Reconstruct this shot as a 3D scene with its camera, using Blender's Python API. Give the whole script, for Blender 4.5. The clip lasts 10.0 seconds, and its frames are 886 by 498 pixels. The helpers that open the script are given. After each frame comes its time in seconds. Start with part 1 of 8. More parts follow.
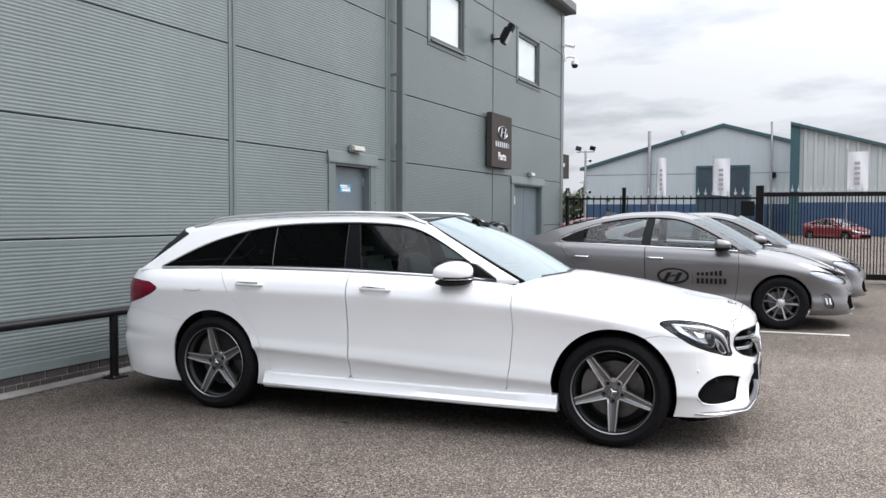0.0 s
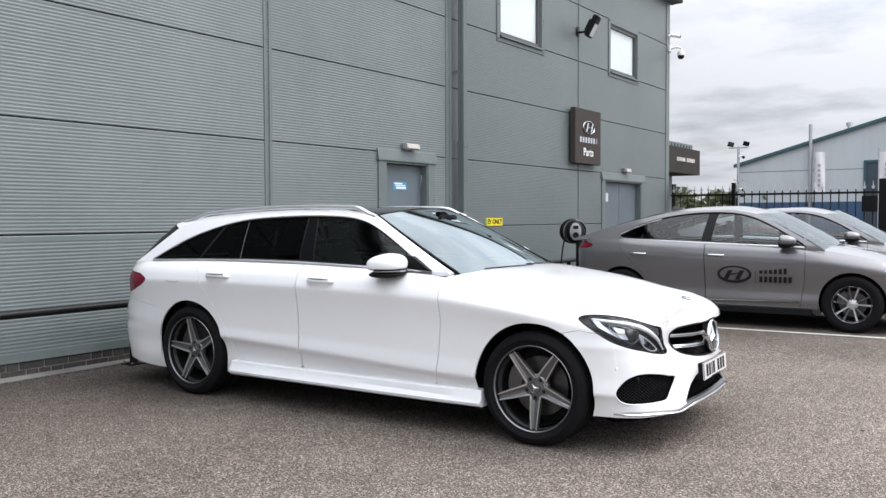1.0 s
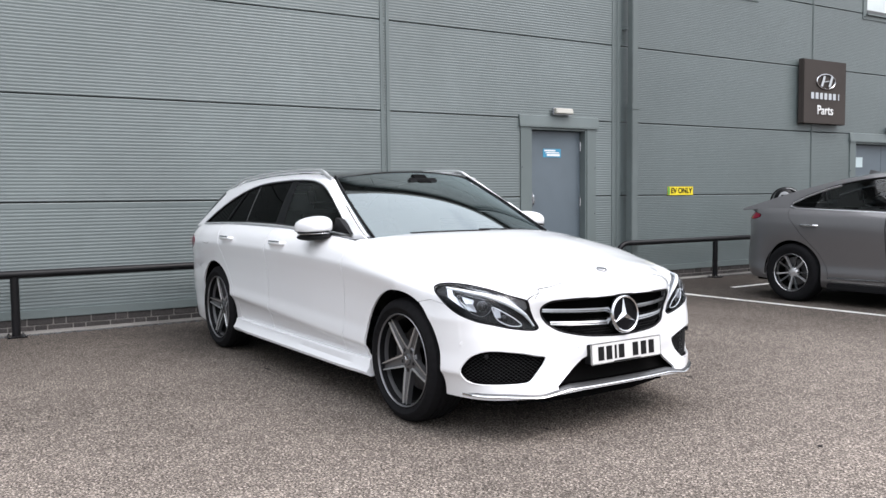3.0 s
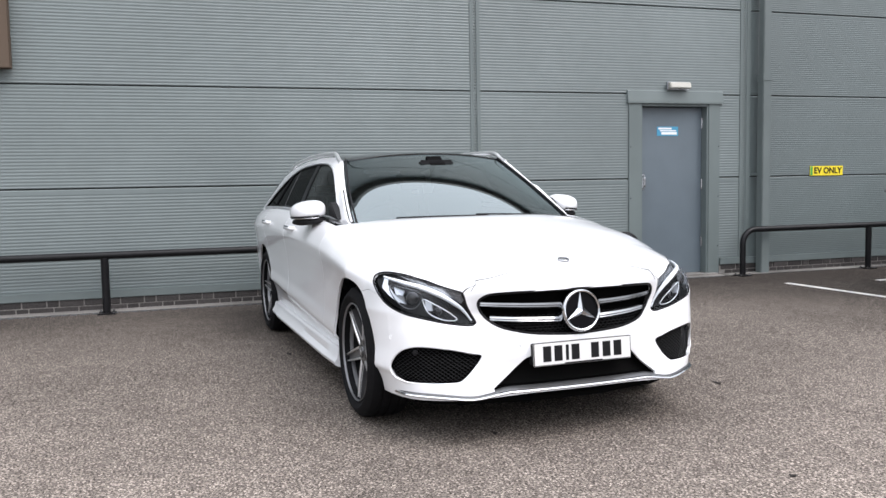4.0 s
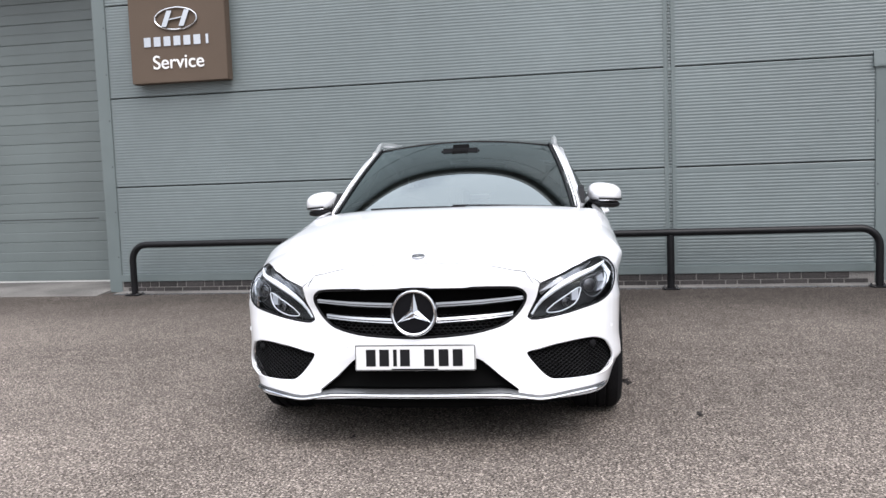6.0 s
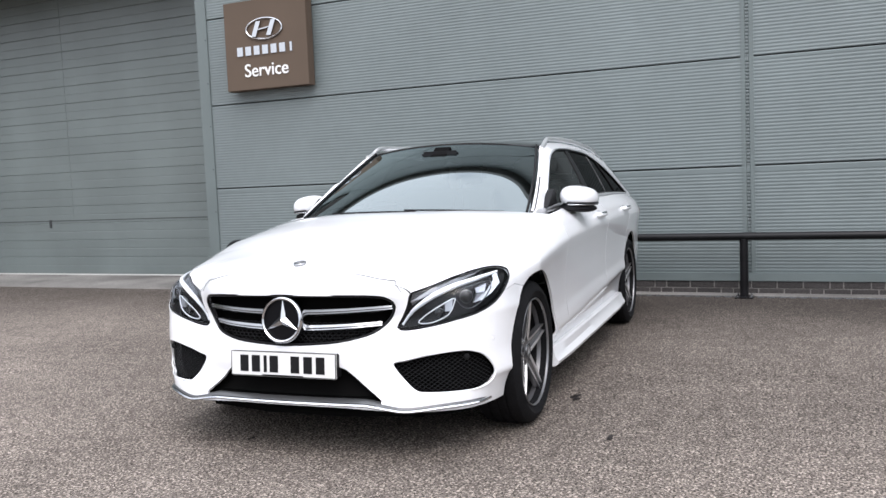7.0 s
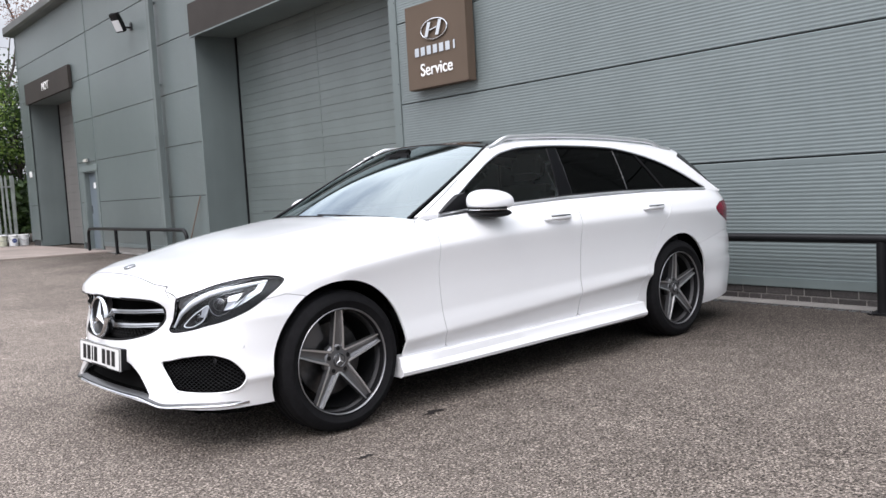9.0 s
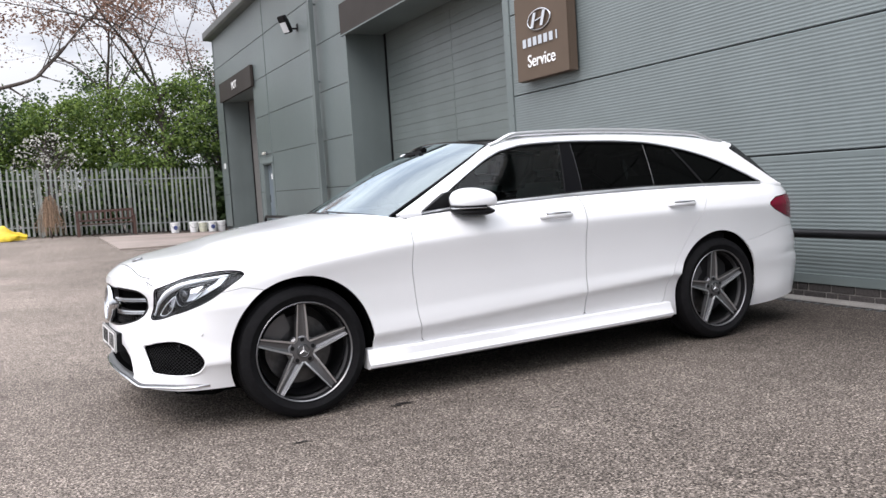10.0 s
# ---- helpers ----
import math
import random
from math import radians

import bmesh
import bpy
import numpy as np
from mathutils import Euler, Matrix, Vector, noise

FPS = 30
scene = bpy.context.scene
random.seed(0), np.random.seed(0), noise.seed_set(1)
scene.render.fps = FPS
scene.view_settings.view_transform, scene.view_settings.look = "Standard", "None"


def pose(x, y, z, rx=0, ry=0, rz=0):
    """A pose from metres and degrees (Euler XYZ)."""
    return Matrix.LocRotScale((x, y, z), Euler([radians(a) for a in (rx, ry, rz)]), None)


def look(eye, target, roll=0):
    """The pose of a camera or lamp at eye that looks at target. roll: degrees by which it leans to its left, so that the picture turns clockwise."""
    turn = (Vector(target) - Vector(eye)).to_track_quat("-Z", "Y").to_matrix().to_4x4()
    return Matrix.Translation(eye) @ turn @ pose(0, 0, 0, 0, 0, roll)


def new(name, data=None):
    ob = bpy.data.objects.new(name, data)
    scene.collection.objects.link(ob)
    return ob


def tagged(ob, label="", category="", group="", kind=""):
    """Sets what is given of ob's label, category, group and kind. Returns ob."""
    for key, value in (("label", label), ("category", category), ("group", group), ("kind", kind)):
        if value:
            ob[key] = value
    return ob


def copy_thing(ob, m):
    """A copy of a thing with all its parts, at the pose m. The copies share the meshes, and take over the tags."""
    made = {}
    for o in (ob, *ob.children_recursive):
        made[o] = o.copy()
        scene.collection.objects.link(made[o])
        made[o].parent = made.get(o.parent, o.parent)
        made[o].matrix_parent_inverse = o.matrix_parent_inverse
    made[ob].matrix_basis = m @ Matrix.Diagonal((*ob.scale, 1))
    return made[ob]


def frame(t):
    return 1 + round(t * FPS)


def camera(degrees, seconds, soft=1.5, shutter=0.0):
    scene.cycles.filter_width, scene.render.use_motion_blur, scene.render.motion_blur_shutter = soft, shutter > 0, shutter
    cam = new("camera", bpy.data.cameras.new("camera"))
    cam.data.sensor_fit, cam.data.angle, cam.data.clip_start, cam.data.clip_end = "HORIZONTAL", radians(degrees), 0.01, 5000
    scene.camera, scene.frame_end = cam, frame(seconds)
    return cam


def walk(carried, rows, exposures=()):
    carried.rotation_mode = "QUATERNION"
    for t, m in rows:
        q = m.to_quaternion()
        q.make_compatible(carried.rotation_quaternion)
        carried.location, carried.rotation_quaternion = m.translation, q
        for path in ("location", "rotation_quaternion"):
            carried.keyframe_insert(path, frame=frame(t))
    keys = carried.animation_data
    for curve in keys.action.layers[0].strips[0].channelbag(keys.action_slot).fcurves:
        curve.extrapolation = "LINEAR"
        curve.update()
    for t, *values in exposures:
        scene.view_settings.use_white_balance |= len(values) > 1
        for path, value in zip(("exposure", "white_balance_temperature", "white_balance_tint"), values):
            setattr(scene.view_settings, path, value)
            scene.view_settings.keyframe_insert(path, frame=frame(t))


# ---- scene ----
cam = camera(55.2, 10.0)
PATH = [
    (0, (0.048, -0.098, 1.387), (-0.776, 1.724, 1.308), 0.2),
    (0.5, (0.664, 0.25, 1.343), (-0.329, 1.985, 1.265), -0.1),
    (1, (1.258, 0.629, 1.327), (0.109, 2.264, 1.251), -0.2),
    (1.5, (1.772, 1.076, 1.306), (0.474, 2.596, 1.23), -0.3),
    (2, (2.213, 1.571, 1.304), (0.775, 2.958, 1.219), -0.4),
    (2.5, (2.584, 2.122, 1.279), (1.009, 3.35, 1.179), -0.6),
    (2.7, (2.709, 2.347, 1.254), (1.082, 3.504, 1.14), -0.5),
    (3.8, (3.056, 3.732, 1.197), (1.188, 4.43, 1.047), -1.0),
    (4, (3.108, 3.995, 1.204), (1.209, 4.599, 1.043), -1.0),
    (4.5, (3.22, 4.63, 1.189), (1.262, 4.999, 1.02), -1.2),
    (5, (3.21, 5.248, 1.171), (1.221, 5.371, 1.003), -1.5),
    (5.5, (3.141, 5.865, 1.17), (1.152, 5.738, 1.006), -1.8),
    (5.7, (3.107, 6.123, 1.162), (1.126, 5.898, 0.998), -1.9),
    (6.8, (2.678, 7.545, 1.143), (0.823, 6.816, 0.985), -2.4),
    (7, (2.563, 7.785, 1.143), (0.741, 6.974, 0.988), -2.4),
    (7.5, (2.223, 8.365, 1.143), (0.502, 7.358, 0.989), -2.6),
    (8, (1.833, 8.934, 1.127), (0.236, 7.74, 0.974), -2.8),
    (8.5, (1.378, 9.439, 1.121), (-0.065, 8.064, 0.968), -3.0),
    (9, (0.922, 9.896, 1.139), (-0.343, 8.355, 0.986), -3.3),
    (9.5, (0.438, 10.319, 1.152), (-0.628, 8.633, 0.999), -3.5),
    (10, (-0.019, 10.622, 1.134), (-0.881, 8.824, 0.978), -3.7),
]
walk(cam, [(t, look(eye, target, roll)) for t, eye, target, roll in PATH],
     [(0.0, 0.45, 6520, 15), (5.0, 0.44, 6500, 16), (8.0, 0.46, 6400, 16), (10.0, 0.50, 6540, 17)])

# ---- light ----
def sky_world():
    w = bpy.data.worlds.new("sky")
    scene.world = w
    w.use_nodes = True
    nt = w.node_tree
    nt.nodes.clear()
    out = nt.nodes.new("ShaderNodeOutputWorld")
    bg = nt.nodes.new("ShaderNodeBackground")
    sky = nt.nodes.new("ShaderNodeTexSky")
    sky.sky_type, sky.sun_disc = "NISHITA", False
    sky.sun_elevation, sky.sun_rotation = radians(50), radians(SUN_TURN)
    sky.air_density, sky.dust_density = 1.0, 3.0
    tc = nt.nodes.new("ShaderNodeTexCoord")
    sep = nt.nodes.new("ShaderNodeSeparateXYZ")
    nt.links.new(tc.outputs["Generated"], sep.inputs[0])
    # cloud layer seen in perspective: direction divided by its height
    zz = nt.nodes.new("ShaderNodeMath"); zz.operation = "MAXIMUM"; zz.inputs[1].default_value = 0.0
    nt.links.new(sep.outputs[2], zz.inputs[0])
    za = nt.nodes.new("ShaderNodeMath"); za.operation = "ADD"; za.inputs[1].default_value = 0.12
    nt.links.new(zz.outputs[0], za.inputs[0])
    comb = nt.nodes.new("ShaderNodeCombineXYZ")
    for k in (0, 1):
        dv = nt.nodes.new("ShaderNodeMath"); dv.operation = "DIVIDE"
        nt.links.new(sep.outputs[k], dv.inputs[0]); nt.links.new(za.outputs[0], dv.inputs[1])
        nt.links.new(dv.outputs[0], comb.inputs[k])
    nz = nt.nodes.new("ShaderNodeTexNoise")
    nz.inputs["Scale"].default_value, nz.inputs["Detail"].default_value, nz.inputs["Roughness"].default_value = 1.1, 7, 0.55
    nt.links.new(comb.outputs[0], nz.inputs["Vector"])
    cov = nt.nodes.new("ShaderNodeValToRGB")
    cov.color_ramp.elements[0].position, cov.color_ramp.elements[0].color = 0.30, (0.35, 0.35, 0.35, 1)
    cov.color_ramp.elements[1].position, cov.color_ramp.elements[1].color = 0.48, (1, 1, 1, 1)
    nt.links.new(nz.outputs[0], cov.inputs[0])
    nz2 = nt.nodes.new("ShaderNodeTexNoise")
    nz2.inputs["Scale"].default_value, nz2.inputs["Detail"].default_value = 0.9, 5
    mp = nt.nodes.new("ShaderNodeMapping"); mp.inputs["Location"].default_value = CLOUD_SHIFT
    nt.links.new(comb.outputs[0], mp.inputs[0]); nt.links.new(mp.outputs[0], nz2.inputs["Vector"])
    grey = nt.nodes.new("ShaderNodeValToRGB")
    e = grey.color_ramp.elements
    e[0].position, e[0].color = 0.51, (0.892, 0.953, 0.992, 1)
    e[1].position, e[1].color = 0.74, (0.56, 0.61, 0.67, 1)
    nt.links.new(nz2.outputs[0], grey.inputs[0])
    gain = nt.nodes.new("ShaderNodeMix"); gain.data_type = "RGBA"; gain.blend_type = "MULTIPLY"; gain.inputs[0].default_value = 1
    gain.inputs[7].default_value = (SKY_GAIN, SKY_GAIN, SKY_GAIN, 1)
    # an overcast sky grows brighter towards the zenith
    up = nt.nodes.new("ShaderNodeMath"); up.operation = "POWER"; up.inputs[1].default_value = 1.45
    nt.links.new(zz.outputs[0], up.inputs[0])
    rise = nt.nodes.new("ShaderNodeMath"); rise.operation = "MULTIPLY_ADD"; rise.inputs[1].default_value, rise.inputs[2].default_value = ZENITH
    nt.links.new(up.outputs[0], rise.inputs[0])
    # and the half towards the veiled sun is the brighter one
    side = nt.nodes.new("ShaderNodeMath"); side.operation = "MULTIPLY_ADD"; side.inputs[1].default_value, side.inputs[2].default_value = SUNWARD, 1.0
    nt.links.new(sep.outputs[0], side.inputs[0])
    glow = nt.nodes.new("ShaderNodeMath"); glow.operation = "MULTIPLY"
    nt.links.new(rise.outputs[0], glow.inputs[0]); nt.links.new(side.outputs[0], glow.inputs[1])
    nt.links.new(glow.outputs[0], bg.inputs[1])
    nt.links.new(sky.outputs[0], gain.inputs[6])
    mix = nt.nodes.new("ShaderNodeMix"); mix.data_type = "RGBA"
    nt.links.new(cov.outputs[0], mix.inputs[0])
    nt.links.new(gain.outputs[2], mix.inputs[6]); nt.links.new(grey.outputs[0], mix.inputs[7])
    nt.links.new(mix.outputs[2], bg.inputs[0])
    nt.links.new(bg.outputs[0], out.inputs[0])


SUN_TURN, SKY_GAIN, ZENITH, SUNWARD, CLOUD_SHIFT = 58.0, 0.12, (2.2, 0.62), 0.38, (3.1, 0.4, 0.0)
sky_world()
sun = new("sun", bpy.data.lights.new("sun", "SUN"))
sun.data.energy, sun.data.angle, sun.data.color = 1.15, radians(35), (1.0, 0.96, 0.9)
sun.matrix_world = look((13, 12, 18.5), (0, 4, 0))


# ---- materials ----
def mat(name, color, rough=0.5, metal=0.0, spec=0.5, grain=0.0, grain_scale=40.0, stain=0.0, stain_scale=1.5,
        bump=0.0, bump_scale=120.0, coat=0.0, vary=0.0, alpha=1.0, rough_vary=0.0, streak=0.0):
    """A Principled surface with grain, stains and fine relief in object space of the world."""
    m = bpy.data.materials.new(name)
    m.use_nodes = True
    nt = m.node_tree
    b = nt.nodes["Principled BSDF"]
    b.inputs["Base Color"].default_value = (*color, 1)
    b.inputs["Roughness"].default_value, b.inputs["Metallic"].default_value = rough, metal
    b.inputs["Specular IOR Level"].default_value = spec
    b.inputs["Coat Weight"].default_value = coat
    b.inputs["Coat Roughness"].default_value = 0.03
    if alpha < 1:
        b.inputs["Alpha"].default_value = alpha
    geo = nt.nodes.new("ShaderNodeNewGeometry")
    col = None

    def noise_tex(scale, detail=4.0, stretch=None):
        n = nt.nodes.new("ShaderNodeTexNoise")
        n.inputs["Scale"].default_value, n.inputs["Detail"].default_value = scale, detail
        if stretch:
            mp = nt.nodes.new("ShaderNodeMapping")
            mp.inputs["Scale"].default_value = stretch
            nt.links.new(geo.outputs["Position"], mp.inputs[0])
            nt.links.new(mp.outputs[0], n.inputs["Vector"])
        else:
            nt.links.new(geo.outputs["Position"], n.inputs["Vector"])
        return n

    def darken(value, amount, lo=0.35, hi=0.65):
        nonlocal col
        mr = nt.nodes.new("ShaderNodeMapRange")
        mr.inputs[1].default_value, mr.inputs[2].default_value = lo, hi
        mr.inputs[3].default_value, mr.inputs[4].default_value = 1 - amount, 1 + amount * 0.6
        nt.links.new(value, mr.inputs[0])
        mx = nt.nodes.new("ShaderNodeMix"); mx.data_type = "RGBA"; mx.blend_type = "MULTIPLY"; mx.inputs[0].default_value = 1
        if col is None:
            mx.inputs[6].default_value = (*color, 1)
        else:
            nt.links.new(col, mx.inputs[6])
        cb = nt.nodes.new("ShaderNodeCombineColor")
        for k in range(3):
            nt.links.new(mr.outputs[0], cb.inputs[k])
        nt.links.new(cb.outputs[0], mx.inputs[7])
        col = mx.outputs[2]

    if grain:
        darken(noise_tex(grain_scale, 3).outputs[0], grain)
    if stain:
        darken(noise_tex(stain_scale, 6).outputs[0], stain)
    if streak:
        darken(noise_tex(3.0, 4, (1, 1, 0.12)).outputs[0], streak)
    if vary:
        oi = nt.nodes.new("ShaderNodeObjectInfo")
        darken(oi.outputs["Random"], vary, 0, 1)
    if col is not None:
        nt.links.new(col, b.inputs["Base Color"])
    if rough_vary:
        mr = nt.nodes.new("ShaderNodeMapRange")
        mr.inputs[3].default_value, mr.inputs[4].default_value = max(0.02, rough - rough_vary), min(1, rough + rough_vary)
        nt.links.new(noise_tex(2.5, 5).outputs[0], mr.inputs[0])
        nt.links.new(mr.outputs[0], b.inputs["Roughness"])
    if bump:
        bp = nt.nodes.new("ShaderNodeBump")
        bp.inputs["Strength"].default_value, bp.inputs["Distance"].default_value = bump, 0.01
        nt.links.new(noise_tex(bump_scale, 3).outputs[0], bp.inputs["Height"])
        nt.links.new(bp.outputs[0], b.inputs["Normal"])
    return m


def glass_mat(name, tint, clear, rough=0.0, gloss=1.8, sheen=(1, 1, 1)):
    """A pane: mirror-like surface by Fresnel over a tinted see-through body."""
    m = bpy.data.materials.new(name)
    m.use_nodes = True
    nt = m.node_tree
    nt.nodes.clear()
    out = nt.nodes.new("ShaderNodeOutputMaterial")
    tr = nt.nodes.new("ShaderNodeBsdfTransparent"); tr.inputs[0].default_value = (*[c * clear for c in tint], 1)
    gl = nt.nodes.new("ShaderNodeBsdfGlossy"); gl.inputs["Roughness"].default_value = rough
    gl.inputs[0].default_value = (*sheen, 1)
    fr0 = nt.nodes.new("ShaderNodeFresnel"); fr0.inputs[0].default_value = 1.52
    # both faces of the pane reflect
    fr = nt.nodes.new("ShaderNodeMath"); fr.operation = "MULTIPLY"; fr.inputs[1].default_value = gloss; fr.use_clamp = True
    nt.links.new(fr0.outputs[0], fr.inputs[0])
    mx = nt.nodes.new("ShaderNodeMixShader")
    nt.links.new(fr.outputs[0], mx.inputs[0]); nt.links.new(tr.outputs[0], mx.inputs[1]); nt.links.new(gl.outputs[0], mx.inputs[2])
    nt.links.new(mx.outputs[0], out.inputs[0])
    return m


def asphalt_mat():
    m = bpy.data.materials.new("worn_asphalt")
    m.use_nodes = True
    nt = m.node_tree
    b = nt.nodes["Principled BSDF"]
    geo = nt.nodes.new("ShaderNodeNewGeometry")

    def tex(kind, scale, **kw):
        n = nt.nodes.new(kind)
        n.inputs["Scale"].default_value = scale
        for k, v in kw.items():
            n.inputs[k].default_value = v
        nt.links.new(geo.outputs["Position"], n.inputs["Vector"])
        return n
    stones = tex("ShaderNodeTexVoronoi", 130.0)
    coarse = tex("ShaderNodeTexVoronoi", 80.0)
    speck = nt.nodes.new("ShaderNodeValToRGB")
    e = speck.color_ramp.elements
    e[0].position, e[0].color = 0.0, (0.080, 0.068, 0.060, 1)
    e[1].position, e[1].color = 1.0, (0.37, 0.318, 0.278, 1)
    for p, c in ((0.35, (0.122, 0.104, 0.091, 1)), (0.72, (0.186, 0.160, 0.140, 1))):
        x = speck.color_ramp.elements.new(p); x.color = c
    sepc = nt.nodes.new("ShaderNodeSeparateColor")
    nt.links.new(stones.outputs["Color"], sepc.inputs[0])
    nt.links.new(sepc.outputs[0], speck.inputs[0])
    pits = tex("ShaderNodeTexNoise", 100.0, Detail=2.0, Roughness=0.6)
    pit = nt.nodes.new("ShaderNodeMapRange")
    pit.inputs[1].default_value, pit.inputs[2].default_value, pit.inputs[3].default_value, pit.inputs[4].default_value = 0.37, 0.53, 0.22, 1.20
    nt.links.new(pits.outputs[0], pit.inputs[0])
    patch = tex("ShaderNodeTexNoise", 0.45, Detail=6.0, Roughness=0.6)
    mr = nt.nodes.new("ShaderNodeMapRange")
    mr.inputs[1].default_value, mr.inputs[2].default_value, mr.inputs[3].default_value, mr.inputs[4].default_value = 0.35, 0.68, 0.78, 1.12
    nt.links.new(patch.outputs[0], mr.inputs[0])
    fine = tex("ShaderNodeTexNoise", 7.0, Detail=5.0)
    mr2 = nt.nodes.new("ShaderNodeMapRange")
    mr2.inputs[1].default_value, mr2.inputs[2].default_value, mr2.inputs[3].default_value, mr2.inputs[4].default_value = 0.3, 0.7, 0.88, 1.10
    nt.links.new(fine.outputs[0], mr2.inputs[0])
    mul = nt.nodes.new("ShaderNodeMath"); mul.operation = "MULTIPLY"
    nt.links.new(mr.outputs[0], mul.inputs[0]); nt.links.new(mr2.outputs[0], mul.inputs[1])
    # the asphalt colour darkens towards the wall, with an uneven edge
    sp = nt.nodes.new("ShaderNodeSeparateXYZ")
    nt.links.new(geo.outputs["Position"], sp.inputs[0])
    edge = nt.nodes.new("ShaderNodeMath"); edge.operation = "MULTIPLY_ADD"; edge.inputs[1].default_value, edge.inputs[2].default_value = 0.9, -0.45
    nt.links.new(patch.outputs[0], edge.inputs[0])
    off = nt.nodes.new("ShaderNodeMath"); off.operation = "ADD"
    nt.links.new(sp.outputs[0], off.inputs[0]); nt.links.new(edge.outputs[0], off.inputs[1])
    band = nt.nodes.new("ShaderNodeMapRange")
    band.inputs[1].default_value, band.inputs[2].default_value, band.inputs[3].default_value, band.inputs[4].default_value = -4.9, -3.1, 0.50, 1.0
    nt.links.new(off.outputs[0], band.inputs[0])
    mul2 = nt.nodes.new("ShaderNodeMath"); mul2.operation = "MULTIPLY"
    nt.links.new(mul.outputs[0], mul2.inputs[0]); nt.links.new(band.outputs[0], mul2.inputs[1])
    # the asphalt colour darkens towards the parking bays beyond
    offy = nt.nodes.new("ShaderNodeMath"); offy.operation = "ADD"
    nt.links.new(sp.outputs[1], offy.inputs[0]); nt.links.new(edge.outputs[0], offy.inputs[1])
    bay = nt.nodes.new("ShaderNodeMapRange")
    bay.inputs[1].default_value, bay.inputs[2].default_value, bay.inputs[3].default_value, bay.inputs[4].default_value = 8.8, 10.2, 1.0, 0.74
    nt.links.new(offy.outputs[0], bay.inputs[0])
    mul3 = nt.nodes.new("ShaderNodeMath"); mul3.operation = "MULTIPLY"
    nt.links.new(mul2.outputs[0], mul3.inputs[0]); nt.links.new(bay.outputs[0], mul3.inputs[1])
    # painted shade: colour lifted in the open yard, lowered where cars block the sky
    open_sky_gain = nt.nodes.new("ShaderNodeMapRange")
    open_sky_gain.inputs[1].default_value, open_sky_gain.inputs[2].default_value, open_sky_gain.inputs[3].default_value, open_sky_gain.inputs[4].default_value = -2.4, 1.5, 0.86, 1.30
    nt.links.new(off.outputs[0], open_sky_gain.inputs[0])
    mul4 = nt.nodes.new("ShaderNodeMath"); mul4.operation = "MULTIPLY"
    nt.links.new(mul3.outputs[0], mul4.inputs[0]); nt.links.new(open_sky_gain.outputs[0], mul4.inputs[1])
    # painted light: this half is lifted like stones seen from their sunlit side
    sunlit_half = nt.nodes.new("ShaderNodeMapRange")
    sunlit_half.inputs[1].default_value, sunlit_half.inputs[2].default_value, sunlit_half.inputs[3].default_value, sunlit_half.inputs[4].default_value = 2.6, 4.6, 1.30, 1.0
    nt.links.new(offy.outputs[0], sunlit_half.inputs[0])
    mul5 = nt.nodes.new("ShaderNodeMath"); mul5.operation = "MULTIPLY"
    nt.links.new(mul4.outputs[0], mul5.inputs[0]); nt.links.new(sunlit_half.outputs[0], mul5.inputs[1])
    mul = nt.nodes.new("ShaderNodeMath"); mul.operation = "MULTIPLY"
    nt.links.new(mul5.outputs[0], mul.inputs[0]); nt.links.new(pit.outputs[0], mul.inputs[1])
    cb = nt.nodes.new("ShaderNodeCombineColor")
    for k in range(3):
        nt.links.new(mul.outputs[0], cb.inputs[k])
    mx = nt.nodes.new("ShaderNodeMix"); mx.data_type = "RGBA"; mx.blend_type = "MULTIPLY"; mx.inputs[0].default_value = 1
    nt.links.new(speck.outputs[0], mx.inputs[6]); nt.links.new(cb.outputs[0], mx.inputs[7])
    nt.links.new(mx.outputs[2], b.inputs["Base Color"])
    b.inputs["Roughness"].default_value, b.inputs["Specular IOR Level"].default_value = 0.95, 0.08
    bp = nt.nodes.new("ShaderNodeBump"); bp.inputs["Strength"].default_value, bp.inputs["Distance"].default_value = 1.0, 0.006
    nt.links.new(coarse.outputs["Distance"], bp.inputs["Height"])
    nt.links.new(bp.outputs[0], b.inputs["Normal"])
    return m


ASPHALT = asphalt_mat()
CLAD = mat("grey_green_coated_steel", (0.146, 0.175, 0.176), 0.38, spec=0.5, stain=0.09, stain_scale=0.6, streak=0.012, grain=0.03, grain_scale=9, vary=0.05, rough_vary=0.06)
CLADFLAT = mat("grey_green_flat_panel_coating", (0.113, 0.138, 0.138), 0.32, spec=0.6, stain=0.10, stain_scale=0.5, streak=0.012, grain=0.03, grain_scale=9, vary=0.03)
CLADTRIM = mat("grey_green_flashing", (0.132, 0.159, 0.158), 0.4, spec=0.4, stain=0.08, stain_scale=1.3, streak=0.05)
JOINT = mat("dark_joint", (0.03, 0.032, 0.033), 0.8)
DOORGREY = mat("blue_grey_door_paint", (0.112, 0.140, 0.162), 0.38, stain=0.08, stain_scale=2.0, rough_vary=0.08)
ROLLER = mat("grey_green_shutter_paint", (0.126, 0.150, 0.147), 0.36, spec=0.6, stain=0.12, stain_scale=0.9, streak=0.03, vary=0.04)
BRICK = mat("blue_engineering_brick", (0.042, 0.037, 0.036), 0.75, grain=0.3, grain_scale=60, vary=0.35, bump=0.4, bump_scale=90)
MORTAR = mat("pale_mortar", (0.20, 0.19, 0.178), 0.95, grain=0.25, grain_scale=80, bump=0.3)
CONCRETE = mat("weathered_concrete", (0.175, 0.166, 0.155), 0.92, grain=0.22, grain_scale=70, stain=0.40, stain_scale=1.2, bump=0.3, bump_scale=60)
